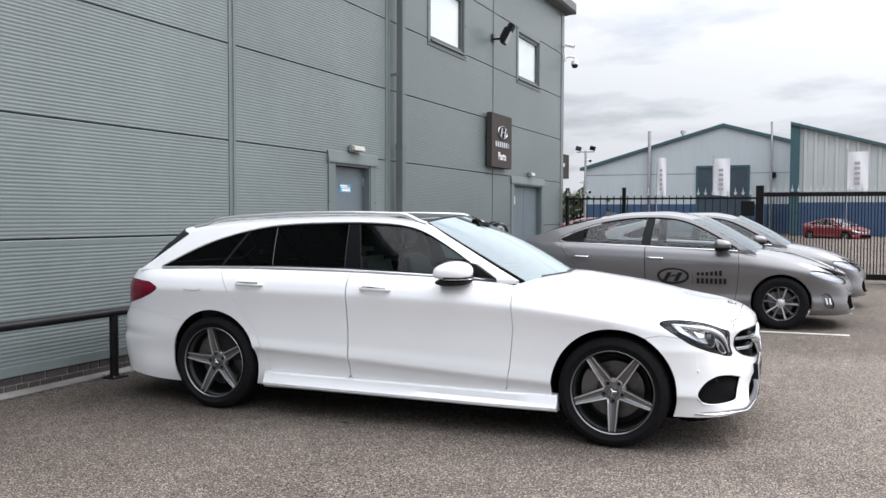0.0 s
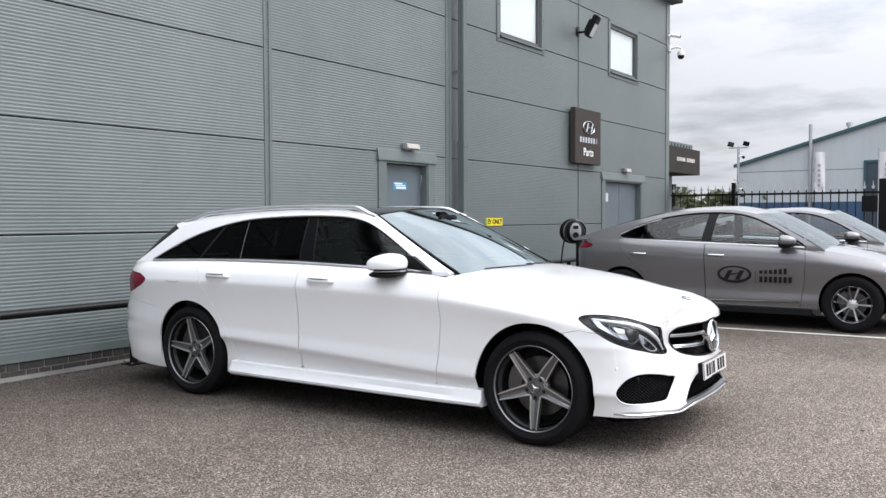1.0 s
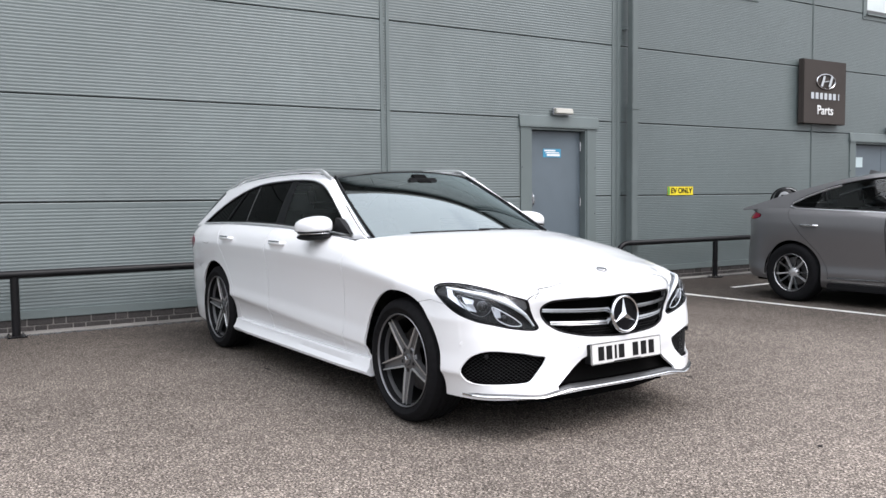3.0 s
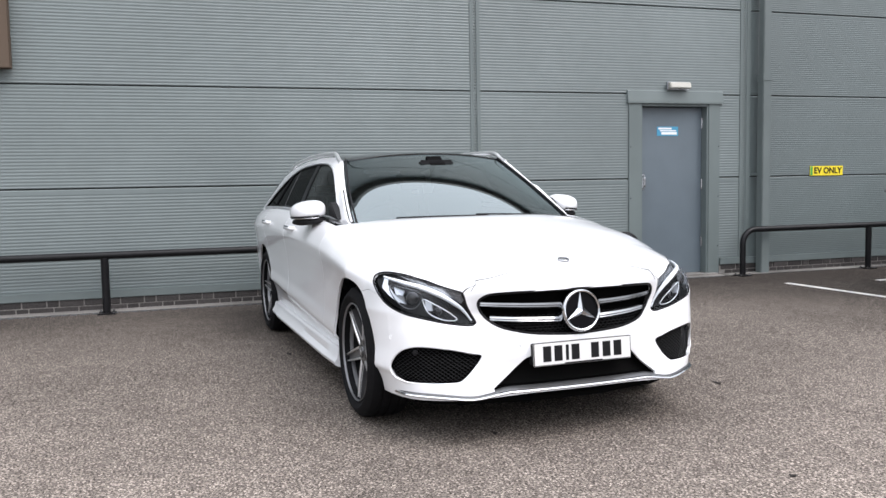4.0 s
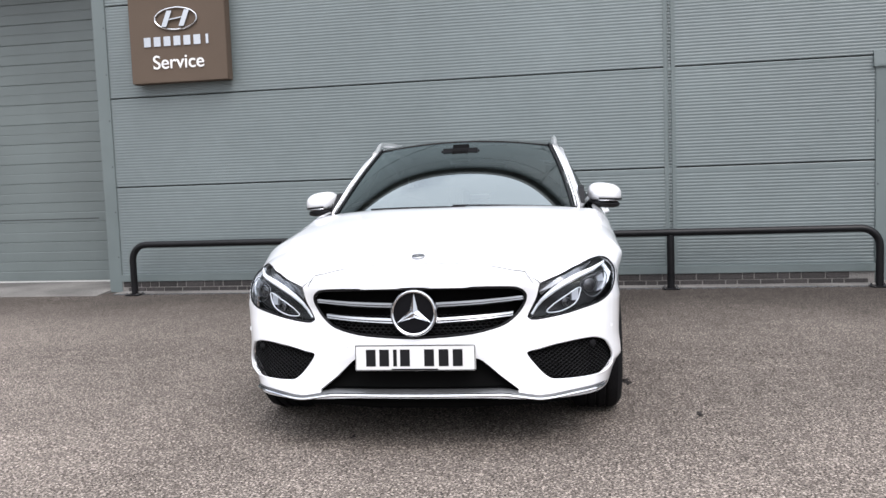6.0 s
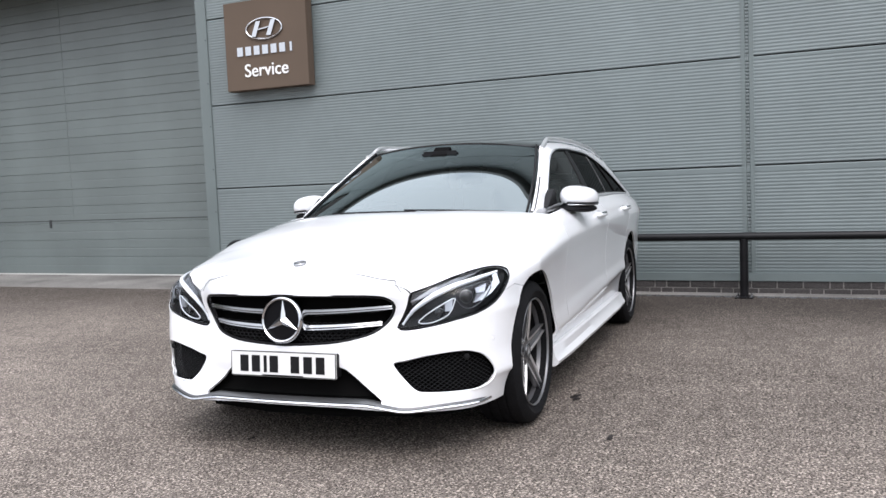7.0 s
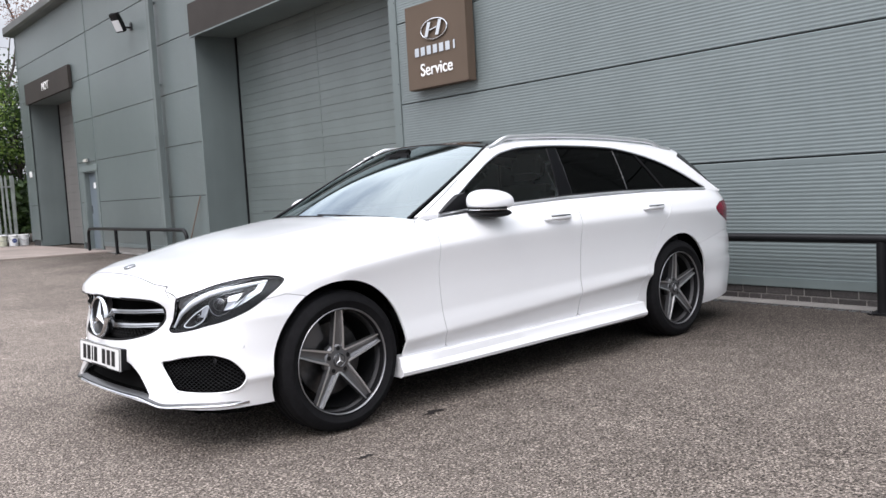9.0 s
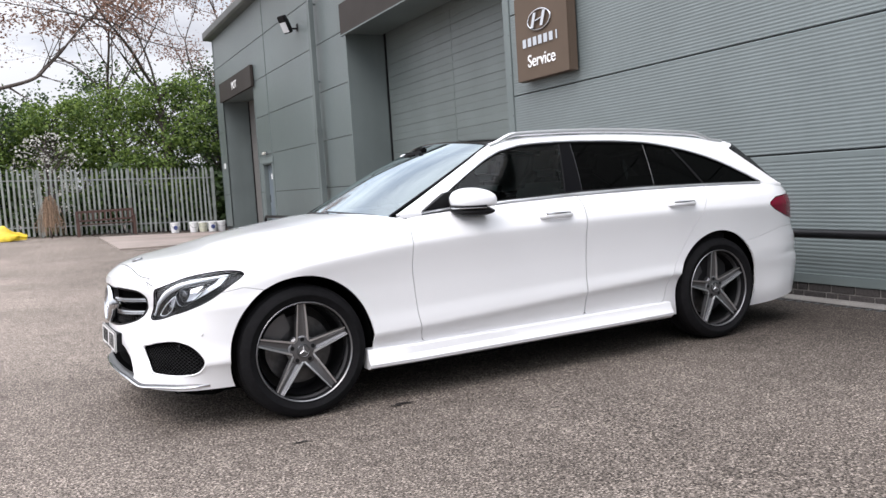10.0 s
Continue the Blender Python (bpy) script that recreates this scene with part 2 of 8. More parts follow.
BLACKPAINT = mat("black_gloss_steel_paint", (0.008, 0.008, 0.009), 0.36, spec=0.22, stain=0.3, stain_scale=6, rough_vary=0.1)
BROWNSIGN = mat("brown_sign_panel", (0.110, 0.083, 0.064), 0.6, spec=0.06, stain=0.06, stain_scale=1.2)
# darker copy of the sign brown: the Parts panel's dimmer look put into colour
BROWNGREY = mat("shaded_brown_sign_panel", (0.062, 0.054, 0.050), 0.6, spec=0.06, stain=0.06, stain_scale=1.2)
BROWNDARK = mat("dark_brown_fascia", (0.042, 0.037, 0.034), 0.6, spec=0.1, stain=0.1)
CHROME = mat("chrome", (0.62, 0.63, 0.65), 0.10, metal=1.0, rough_vary=0.03)
SATIN = mat("satin_aluminium", (0.50, 0.51, 0.53), 0.25, metal=1.0, rough_vary=0.06)
WHITE = mat("white_paint", (0.80, 0.80, 0.80), 0.4)
WHITELINE = mat("worn_white_line_paint", (0.62, 0.61, 0.58), 0.85, grain=0.25, grain_scale=50, stain=0.2, stain_scale=5)
YELLOW = mat("yellow_plastic", (0.75, 0.60, 0.02), 0.5)
BLACK = mat("black_plastic", (0.006, 0.006, 0.007), 0.55, spec=0.2, rough_vary=0.1)
GLOSSBLACK = mat("gloss_black", (0.006, 0.006, 0.007), 0.06, coat=0.5)
RUBBER = mat("tyre_rubber", (0.007, 0.007, 0.008), 0.8, spec=0.14, grain=0.2, grain_scale=40, bump=0.15, bump_scale=60)
PAINTW = mat("white_car_paint", (0.80, 0.808, 0.826), 0.3, spec=0.5, coat=1.0, stain=0.01, stain_scale=2)
PAINTG = mat("silver_grey_metallic_car_paint", (0.172, 0.168, 0.173), 0.30, metal=0.5, spec=0.5, coat=1.0, grain=0.04, grain_scale=300)
TINT = glass_mat("dark_tinted_glass", (0.75, 0.85, 0.85), 0.02, gloss=0.2)
CLEARG = glass_mat("windscreen_glass", (0.80, 0.92, 0.90), 0.14, gloss=2.6, sheen=(0.86, 0.97, 1.0))
SIDEG = glass_mat("side_window_glass", (0.76, 0.92, 0.90), 0.62, gloss=0.6)
SEEG = glass_mat("clear_side_glass", (0.86, 0.93, 0.93), 0.85, gloss=1.1)
LAMPG = glass_mat("clear_lamp_cover", (0.95, 0.97, 1.0), 0.95, gloss=0.32)
SCREENG = glass_mat("hatchback_screen_glass", (0.82, 0.92, 0.91), 0.6, gloss=1.2, sheen=(0.9, 0.97, 1.0))
PILLARB = mat("black_pillar_film", (0.004, 0.004, 0.005), 0.35, spec=0.08)
TRIM = mat("bright_window_trim", (0.70, 0.71, 0.73), 0.36, metal=0.85)
DIVIDER = mat("dark_window_divider", (0.10, 0.103, 0.108), 0.4)
RED = mat("red_lamp_plastic", (0.17, 0.001, 0.018), 0.22, spec=0.25)
CABIN = mat("dark_cabin_trim", (0.02, 0.02, 0.021), 0.7)
SEATM = mat("black_leather", (0.022, 0.021, 0.02), 0.45, bump=0.15, bump_scale=180)


# ---- mesh helpers ----
def link(name, bm, material, parent=None, label="", smooth=None):
    me = bpy.data.meshes.new(name)
    bmesh.ops.recalc_face_normals(bm, faces=bm.faces)
    bm.to_mesh(me)
    bm.free()
    for m in (material if isinstance(material, (list, tuple)) else [material]):
        me.materials.append(m)
    if smooth is not None:
        for p in me.polygons:
            p.use_smooth = True
        me.set_sharp_from_angle(angle=radians(smooth))
    ob = new(name, me)
    if parent is not None:
        ob.parent = parent
    if label:
        ob["label"] = label
    return ob


def part(name, bm, material, parent, label="", smooth=None):
    """One mesh object under a thing or a part."""
    return link(name, bm, material, parent, label, smooth)


def thing(name, m=None, **tags):
    ob = new(name)
    if m is not None:
        ob.matrix_world = m
    return tagged(ob, **tags)


def box(x0, x1, y0, y1, z0, z1, bevel=0.0, bm=None):
    bm = bm or bmesh.new()
    vs = [bm.verts.new((x, y, z)) for x in (x0, x1) for y in (y0, y1) for z in (z0, z1)]
    fs = [bm.faces.new([vs[i] for i in f]) for f in ((0, 1, 3, 2), (4, 6, 7, 5), (0, 4, 5, 1), (2, 3, 7, 6), (0, 2, 6, 4), (1, 5, 7, 3))]
    if bevel:
        es = list({e for f in fs for e in f.edges})
        bmesh.ops.bevel(bm, geom=es, offset=bevel, segments=2, affect="EDGES", clamp_overlap=True)
    return bm


def tube(points, r, sides=10, closed=False, bm=None, caps=True):
    """A round bar along points."""
    bm = bm or bmesh.new()
    pts = [Vector(p) for p in points]
    n = len(pts)
    rings = []
    up = None
    for i, p in enumerate(pts):
        a = pts[(i - 1) % n] if closed or i else p
        b = pts[(i + 1) % n] if closed or i < n - 1 else p
        d = (b - a).normalized()
        if up is None:
            up = d.orthogonal().normalized()
        up = (up - d * up.dot(d)).normalized()
        side = d.cross(up)
        rr = r(i / max(1, n - 1)) if callable(r) else r
        rings.append([bm.verts.new(p + (up * math.cos(2 * math.pi * k / sides) + side * math.sin(2 * math.pi * k / sides)) * rr) for k in range(sides)])
    for i in range(n if closed else n - 1):
        a, b = rings[i], rings[(i + 1) % n]
        for k in range(sides):
            bm.faces.new((a[k], a[(k + 1) % sides], b[(k + 1) % sides], b[k]))
    if caps and not closed:
        bm.faces.new(rings[0]), bm.faces.new(rings[-1][::-1])
    return bm


def lathe(profile, segments=48, axis="y", closed=True, bm=None):
    """Turn (radius, along) pairs round the axis."""
    bm = bm or bmesh.new()
    rings = []
    for k in range(segments):
        a = 2 * math.pi * k / segments
        c, s = math.cos(a), math.sin(a)
        ring = []
        for r, h in profile:
            p = {"y": (r * c, h, r * s), "z": (r * c, r * s, h), "x": (h, r * c, r * s)}[axis]
            ring.append(bm.verts.new(p))
        rings.append(ring)
    m = len(profile)
    for k in range(segments):
        a, b = rings[k], rings[(k + 1) % segments]
        for i in range(m if closed else m - 1):
            j = (i + 1) % m
            bm.faces.new((a[i], a[j], b[j], b[i]))
    return bm


def prism(poly, y0, y1, plane="xz", bm=None, bevel=0.0):
    """A polygon given in a plane, extruded along the third axis."""
    bm = bm or bmesh.new()
    def at(u, v, w):
        return {"xz": (u, w, v), "yz": (w, u, v), "xy": (u, v, w)}[plane]
    a = [bm.verts.new(at(u, v, y0)) for u, v in poly]
    b = [bm.verts.new(at(u, v, y1)) for u, v in poly]
    n = len(poly)
    fs = [bm.faces.new(a), bm.faces.new(b[::-1])]
    for i in range(n):
        fs.append(bm.faces.new((a[i], b[i], b[(i + 1) % n], a[(i + 1) % n])))
    if bevel:
        bmesh.ops.bevel(bm, geom=list({e for f in fs for e in f.edges}), offset=bevel, segments=2, affect="EDGES", clamp_overlap=True)
    return bm


def spline(xs, ys):
    """A smooth curve through a few knots (cubic Hermite, monotone where the knots are)."""
    xs, ys = list(map(float, xs)), list(map(float, ys))
    n = len(xs)
    d = [(ys[i + 1] - ys[i]) / (xs[i + 1] - xs[i]) for i in range(n - 1)]
    m = [d[0]] + [0 if d[i - 1] * d[i] <= 0 else 2 * d[i - 1] * d[i] / (d[i - 1] + d[i]) for i in range(1, n - 1)] + [d[-1]]

    def f(x):
        if x <= xs[0]:
            return ys[0]
        if x >= xs[-1]:
            return ys[-1]
        i = 0
        while x > xs[i + 1]:
            i += 1
        h = xs[i + 1] - xs[i]
        t = (x - xs[i]) / h
        return ((2 * t ** 3 - 3 * t * t + 1) * ys[i] + (t ** 3 - 2 * t * t + t) * h * m[i]
                + (-2 * t ** 3 + 3 * t * t) * ys[i + 1] + (t ** 3 - t * t) * h * m[i + 1])
    return f


def smooth_path(pts, n=8, closed=False):
    """Catmull-Rom through points of any size."""
    pts = [np.array(p, float) for p in pts]
    m, out = len(pts), []
    for i in range(m if closed else m - 1):
        p0 = pts[(i - 1) % m] if closed or i else 2 * pts[0] - pts[1]
        p1, p2 = pts[i], pts[(i + 1) % m]
        p3 = pts[(i + 2) % m] if closed or i + 2 < m else 2 * p2 - p1
        for k in range(n):
            t = k / n
            out.append(0.5 * (2 * p1 + (p2 - p0) * t + (2 * p0 - 5 * p1 + 4 * p2 - p3) * t * t + (3 * p1 - p0 - 3 * p2 + p3) * t ** 3))
    if not closed:
        out.append(pts[-1])
    return [tuple(map(float, p)) for p in out]


class Sheet:
    """A surface that can be cut along the level lines of a function."""
    def __init__(self, verts, faces):
        self.v, self.f = verts, faces

    @staticmethod
    def grid(fn, nu, nv):
        v = [fn(i / nu, j / nv) for i in range(nu + 1) for j in range(nv + 1)]
        f = [(i * (nv + 1) + j, (i + 1) * (nv + 1) + j, (i + 1) * (nv + 1) + j + 1, i * (nv + 1) + j + 1) for i in range(nu) for j in range(nv)]
        return Sheet(v, f)

    def keep(self, g, level=0.0):
        """The part where g(point) < level."""
        val = [g(p) - level for p in self.v]
        nv, index, cut, faces = [], {}, {}, []
        # vertices close to the cut are slid onto it, so that no slivers arise
        vv, slide = list(self.v), {}
        for f in self.f:
            for a in range(len(f)):
                i, j = f[a], f[(a + 1) % len(f)]
                if (val[i] < 0) != (val[j] < 0):
                    t = val[i] / (val[i] - val[j])
                    if t > 0.5:
                        i, j, t = j, i, 1 - t
                    if t < 0.3 and (i not in slide or t < slide[i][0]):
                        slide[i] = (t, tuple(self.v[i][c] + t * (self.v[j][c] - self.v[i][c]) for c in range(3)))
        for i, (t, p) in slide.items():
            vv[i], val[i] = p, 0.0

        def old(i):
            if i not in index:
                index[i] = len(nv); nv.append(vv[i])
            return index[i]

        def mid(i, j):
            k = (min(i, j), max(i, j))
            if k not in cut:
                t = val[i] / (val[i] - val[j])
                cut[k] = len(nv)
                nv.append(tuple(vv[i][c] + t * (vv[j][c] - vv[i][c]) for c in range(3)))
            return cut[k]
        for f in self.f:
            s = [val[i] <= 0 for i in f]
            if not any(val[i] < 0 for i in f):
                continue
            if all(s):
                faces.append(tuple(old(i) for i in f))
            elif any(s):
                poly = []
                for a in range(len(f)):
                    i, j = f[a], f[(a + 1) % len(f)]
                    if val[i] <= 0:
                        poly.append(old(i))
                    if val[i] * val[j] < 0:
                        poly.append(mid(i, j))
                if len(poly) > 2:
                    faces.append(tuple(poly))
        return Sheet(nv, faces)

    def split(self, g, gap=0.003):
        return self.keep(g, -gap / 2), self.keep(lambda p: -g(p), -gap / 2)

    def moved(self, fn):
        return Sheet([fn(p) for p in self.v], self.f)

    def mirrored(self):
        return Sheet([(x, -y, z) for x, y, z in self.v], [f[::-1] for f in self.f])

    def bm(self, bm=None):
        bm = bm or bmesh.new()
        vs = [bm.verts.new(p) for p in self.v]
        for f in self.f:
            q = []
            for i in f:
                if i not in q:
                    q.append(i)
            if len(q) > 2:
                try:
                    bm.faces.new([vs[i] for i in q])
                except ValueError:
                    pass
        bmesh.ops.remove_doubles(bm, verts=bm.verts, dist=0.0004)
        return bm


def polygon_distance(poly):
    """Signed distance in a plane, negative inside."""
    a = np.array(poly, float)
    b = np.roll(a, -1, 0)
    e = b - a
    ee = (e * e).sum(1)

    def f(u, v):
        p = np.array((u, v))
        w = p - a
        t = np.clip((w * e).sum(1) / ee, 0, 1)
        d = w - e * t[:, None]
        dist = math.sqrt((d * d).sum(1).min())
        inside = False
        c1 = (a[:, 1] > v) != (b[:, 1] > v)
        if c1.any():
            xs = a[c1, 0] + (v - a[c1, 1]) * e[c1, 0] / e[c1, 1]
            inside = (xs > u).sum() % 2 == 1
        return -dist if inside else dist
    return f


def round_corners(poly, r, n=4):
    out = []
    m = len(poly)
    for i in range(m):
        p0, p1, p2 = np.array(poly[i - 1], float), np.array(poly[i], float), np.array(poly[(i + 1) % m], float)
        d0, d1 = p0 - p1, p2 - p1
        l0, l1 = np.linalg.norm(d0), np.linalg.norm(d1)
        k = min(r, l0 * 0.45, l1 * 0.45)
        a, b = p1 + d0 / l0 * k, p1 + d1 / l1 * k
        for j in range(n + 1):
            t = j / n
            out.append(tuple((1 - t) ** 2 * a + 2 * t * (1 - t) * p1 + t * t * b))
    return out


def text_bm(body, size, depth=0.004, bold=0.0):
    """Letters of the built-in font as a mesh in the xy plane, centred."""
    cu = bpy.data.curves.new("letters", "FONT")
    cu.body, cu.size, cu.extrude, cu.align_x, cu.align_y, cu.offset = body, size, depth, "CENTER", "CENTER", bold
    ob = bpy.data.objects.new("letters", cu)
    scene.collection.objects.link(ob)
    dg = bpy.context.evaluated_depsgraph_get()
    me = bpy.data.meshes.new_from_object(ob.evaluated_get(dg))
    bpy.data.objects.remove(ob)
    bm = bmesh.new()
    bm.from_mesh(me)
    bpy.data.meshes.remove(me)
    return bm


WALL_TURN = Matrix(((0, 0, 1, 0), (1, 0, 0, 0), (0, 1, 0, 0), (0, 0, 0, 1)))


# ---- ground ----
WX = -5.71            # face of the cladding
LEVELS = (0.175, 1.185, 2.172, 3.185, 4.172, 5.196, 6.20)


def smooth_step(t):
    t = max(0.0, min(1.0, t))
    return t * t * (3 - 2 * t)


def gz(x, y):
    """The yard lies nearly flat by the white car and rises a little to the far left."""
    rise = 0.010 * smooth_step((x + 3.2) / 1.8) * smooth_step((10.5 - y) / 2.5)
    return rise + smooth_step((-y - 4) / 14) * 0.036 * max(-0.6, min(12, x + 5.0))


def ground_sheet():
    bm = bmesh.new()
    xs = [-900, -200, -60, -26] + [-6.5 + 0.9 * i for i in range(24)] + [20, 60, 200, 900]
    ys = [-900, -200, -60] + [-30 + 0.6 * i for i in range(90)] + [30, 60, 200, 900]
    vs = [[bm.verts.new((x, y, gz(x, y))) for y in ys] for x in xs]
    for i in range(len(xs) - 1):
        for j in range(len(ys) - 1):
            bm.faces.new((vs[i][j], vs[i + 1][j], vs[i + 1][j + 1], vs[i][j + 1]))
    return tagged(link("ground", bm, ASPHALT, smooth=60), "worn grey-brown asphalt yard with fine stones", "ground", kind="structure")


ground_sheet()


def line(name, x0, y0, x1, y1, w=0.09):
    a, b = Vector((x0, y0)), Vector((x1, y1))
    d = (b - a).normalized()
    n = Vector((-d.y, d.x)) * w / 2
    bm = bmesh.new()
    steps = max(2, int((b - a).length / 0.25))
    L, R = [], []
    for i in range(steps + 1):
        p = a.lerp(b, i / steps)
        j = 0.006 * noise.noise((p.x * 3, p.y * 3, 0.3))
        L.append(bm.verts.new((p.x + n.x + j, p.y + n.y + j, gz(p.x, p.y) + 0.004)))
        R.append(bm.verts.new((p.x - n.x + j, p.y - n.y - j, gz(p.x, p.y) + 0.004)))
    for i in range(steps):
        bm.faces.new((L[i], L[i + 1], R[i + 1], R[i]))
    return tagged(link(name, bm, WHITELINE), "worn white painted parking bay line on asphalt", "road marking", kind="structure")


line("bay_line_1", -4.65, 10.46, 0.32, 10.84)
line("bay_line_2", -4.4, 13.0, 0.4, 13.35)
line("bay_line_3", -4.4, 16.0, 0.4, 16.35)
line("bay_line_4", -4.42, 11.5, -4.46, 12.95, 0.08)


# ---- the large clad building ----
def subtract(rects, hole):
    out = []
    a0, a1, b0, b1 = hole
    for y0, y1, z0, z1 in rects:
        if a1 <= y0 or a0 >= y1 or b1 <= z0 or b0 >= z1:
            out.append((y0, y1, z0, z1)); continue
        yy0, yy1 = max(y0, a0), min(y1, a1)
        if b1 < z1:
            out.append((yy0, yy1, b1, z1))
        if b0 > z0:
            out.append((yy0, yy1, z0, b0))
        if a0 > y0:
            out.append((y0, a0, z0, z1))
        if a1 < y1:
            out.append((a1, y1, z0, z1))
    return out


def panel_bm(y0, y1, z0, z1, pitch, depth):
    """A horizontal composite panel with fine trapezoid ribs, a rolled top and bottom edge and returned ends."""
    bm = bmesh.new()
    g = 0.007
    prof = [(-0.03, z0 + g), (-0.004, z0 + g), (0.0, z0 + g + 0.006)]
    z = z0 + g + 0.012
    while z + pitch < z1 - g - 0.008:
        prof += [(0.0, z), (-depth, z + pitch * 0.18), (-depth, z + pitch * 0.5), (0.0, z + pitch * 0.68)]
        z += pitch
    prof += [(0.0, z1 - g - 0.006), (-0.004, z1 - g), (-0.03, z1 - g)]
    a = [bm.verts.new((x, y0 + 0.002, zz)) for x, zz in prof]
    b = [bm.verts.new((x, y1 - 0.002, zz)) for x, zz in prof]
    for i in range(len(prof) - 1):
        bm.faces.new((a[i], b[i], b[i + 1], a[i + 1]))
    for s in (a, b):
        bm.faces.new(s)
    return bm


WALL = tagged(new("wall_front"), "grey-green horizontally ribbed metal panel wall of a workshop", "wall", kind="structure")


def cladding(y0, y1, pitch, depth, holes=(), material=CLAD):
    for k in range(len(LEVELS) - 1):
        rects = [(y0, y1, LEVELS[k], LEVELS[k + 1])]
        for h in holes:
            rects = subtract(rects, h)
        for r in rects:
            if r[1] - r[0] > 0.01 and r[3] - r[2] > 0.03:
                # pieces cut round an opening meet without a joint
                a, b = r[0] - (0.002 if r[0] > y0 + 0.01 else 0), r[1] + (0.002 if r[1] < y1 - 0.01 else 0)
                ob = part("panel", panel_bm(a, b, r[2], r[3], pitch, depth), material, WALL)
                ob.location.x = WX


def backing():
    """Solid wall behind the panels, with the openings through it."""
    rects = [(-17.4, 19.5, 0.0, 6.22)]
    for a, b, c, d in OPENINGS:
        rects = subtract(rects, (a - 0.03, b + 0.03, c, d + 0.03))
    for y0, y1, z0, z1 in rects:
        part("wall_core", box(WX - 0.22, WX - 0.03, y0, y1, z0, z1), JOINT, WALL)


DOOR_A = (9.25, 10.175, 0.0, 2.055)
DOOR_B = (16.07, 17.89, 0.0, 2.03)
WIN_A = (12.115, 13.455, 4.17, 5.11)
WIN_B = (16.30, 17.64, 4.18, 5.11)
SHUTTER = (-4.92, 1.0, 0.0, 4.75)
MOTDOOR = (-16.5, -12.5, 0.0, 4.10)
SIDEDOOR = (-12.02, -11.14, 0.0, 1.93)
OPENINGS = (DOOR_A, DOOR_B, WIN_A, WIN_B, SHUTTER, MOTDOOR, SIDEDOOR)
RIB = (0.0315, 0.0020)
FINE = (0.024, 0.0011)
backing()
cladding(1.0, 7.2, *RIB, OPENINGS)
cladding(7.2, 10.69, *RIB, OPENINGS)
cladding(10.69, 14.888, *FINE, OPENINGS, CLADFLAT)
cladding(14.888, 19.40, *FINE, OPENINGS, CLADFLAT)
cladding(-4.92, 1.0, *RIB, OPENINGS)
cladding(-6.6, -4.92, *FINE, OPENINGS, CLADFLAT)
cladding(-11.05, -6.6, *FINE, OPENINGS, CLADFLAT)
cladding(-17.40, -11.05, *FINE, OPENINGS, CLADFLAT)


def trim(name, x0, x1, y0, y1, z0, z1, material=CLADTRIM, bevel=0.004):
    return part(name, box(x0, x1, y0, y1, z0, z1, bevel), material, WALL)


def screws(y, zs, parent=WALL):
    for z in zs:
        ob = part("screw", lathe([(0.0, 0.006), (0.006, 0.005), (0.009, 0.0), (0.0, 0.0)], 8, "x", closed=False), JOINT, parent)
        ob.location = (WX + 0.012, y, z)


# cover strips over the panel ends
def cover_strip(y, w, z0=0.13, z1=6.19):
    bm = prism([(WX - 0.01, y - w / 2), (WX + 0.008, y - w / 2), (WX + 0.008, y - w * 0.16), (WX - 0.002, y - w * 0.12), (WX - 0.002, y + w * 0.12),
                (WX + 0.008, y + w * 0.16), (WX + 0.008, y + w / 2), (WX - 0.01, y + w / 2)], z0, z1, "xy")
    return part("cover_strip", bm, CLADTRIM, WALL)


cover_strip(7.2, 0.115)
cover_strip(10.69, 0.145)
cover_strip(14.888, 0.03)
cover_strip(-11.05, 0.05)
trim("corner_flashing", WX - 0.05, WX + 0.012, 19.34, 19.55, 0.13, 6.19)
trim("corner_flashing", WX - 0.05, WX + 0.012, -17.45, -17.38, 0.13, 6.19)
trim("jamb_flashing", WX - 0.05, WX + 0.014, 1.0, 1.155, 0.0, 6.19)
trim("base_flashing", WX - 0.02, WX + 0.03, 1.156, 9.09, 0.122, 0.20)
trim("base_flashing", WX - 0.02, WX + 0.03, 10.34, 15.9, 0.122, 0.20)
trim("base_flashing", WX - 0.02, WX + 0.03, 18.05, 19.33, 0.122, 0.20)
trim("base_flashing", WX - 0.02, WX + 0.03, -10.9, -4.98, 0.122, 0.20)
screws(1.13, [0.4 + 0.51 * i for i in range(12)])

# other walls and the roof close the building
for nm, b in (("wall_north", (-26, WX - 0.05, 19.34, 19.54, 0, 6.22)), ("wall_south", (-26, WX - 0.05, -17.44, -17.24, 0, 6.22)), ("wall_back", (-26, -25.8, -17.24, 19.34, 0, 6.22))):
    tagged(link(nm, box(*b), CLAD), "grey-green metal clad outer wall", "wall", kind="structure")
roof_bm = prism([(WX + 0.05, 6.28), (-16, 7.3), (-26.1, 6.30), (-26.1, 6.22), (-16, 7.2), (WX + 0.05, 6.22)], -17.6, 19.7, "xz")
tagged(link("roof", roof_bm, CLADTRIM), "low-pitched grey metal roof", "roof", kind="structure")
GUTTERM = mat("dark_gutter_paint", (0.105, 0.112, 0.110), 0.45, stain=0.15, stain_scale=1.0)
gut = thing("gutter", label="grey-green pressed metal eaves gutter with soffit", category="gutter")
part("trough", prism([(WX - 0.02, 6.15), (WX + 0.20, 6.18), (WX + 0.25, 6.23), (WX + 0.25, 6.41), (WX + 0.22, 6.41), (WX + 0.20, 6.26), (WX - 0.02, 6.24)], -17.65, 19.72, "xz"), GUTTERM, gut)
part("gutter_end", box(WX - 0.01, WX + 0.245, 19.72, 19.735, 6.17, 6.40), GUTTERM, gut)
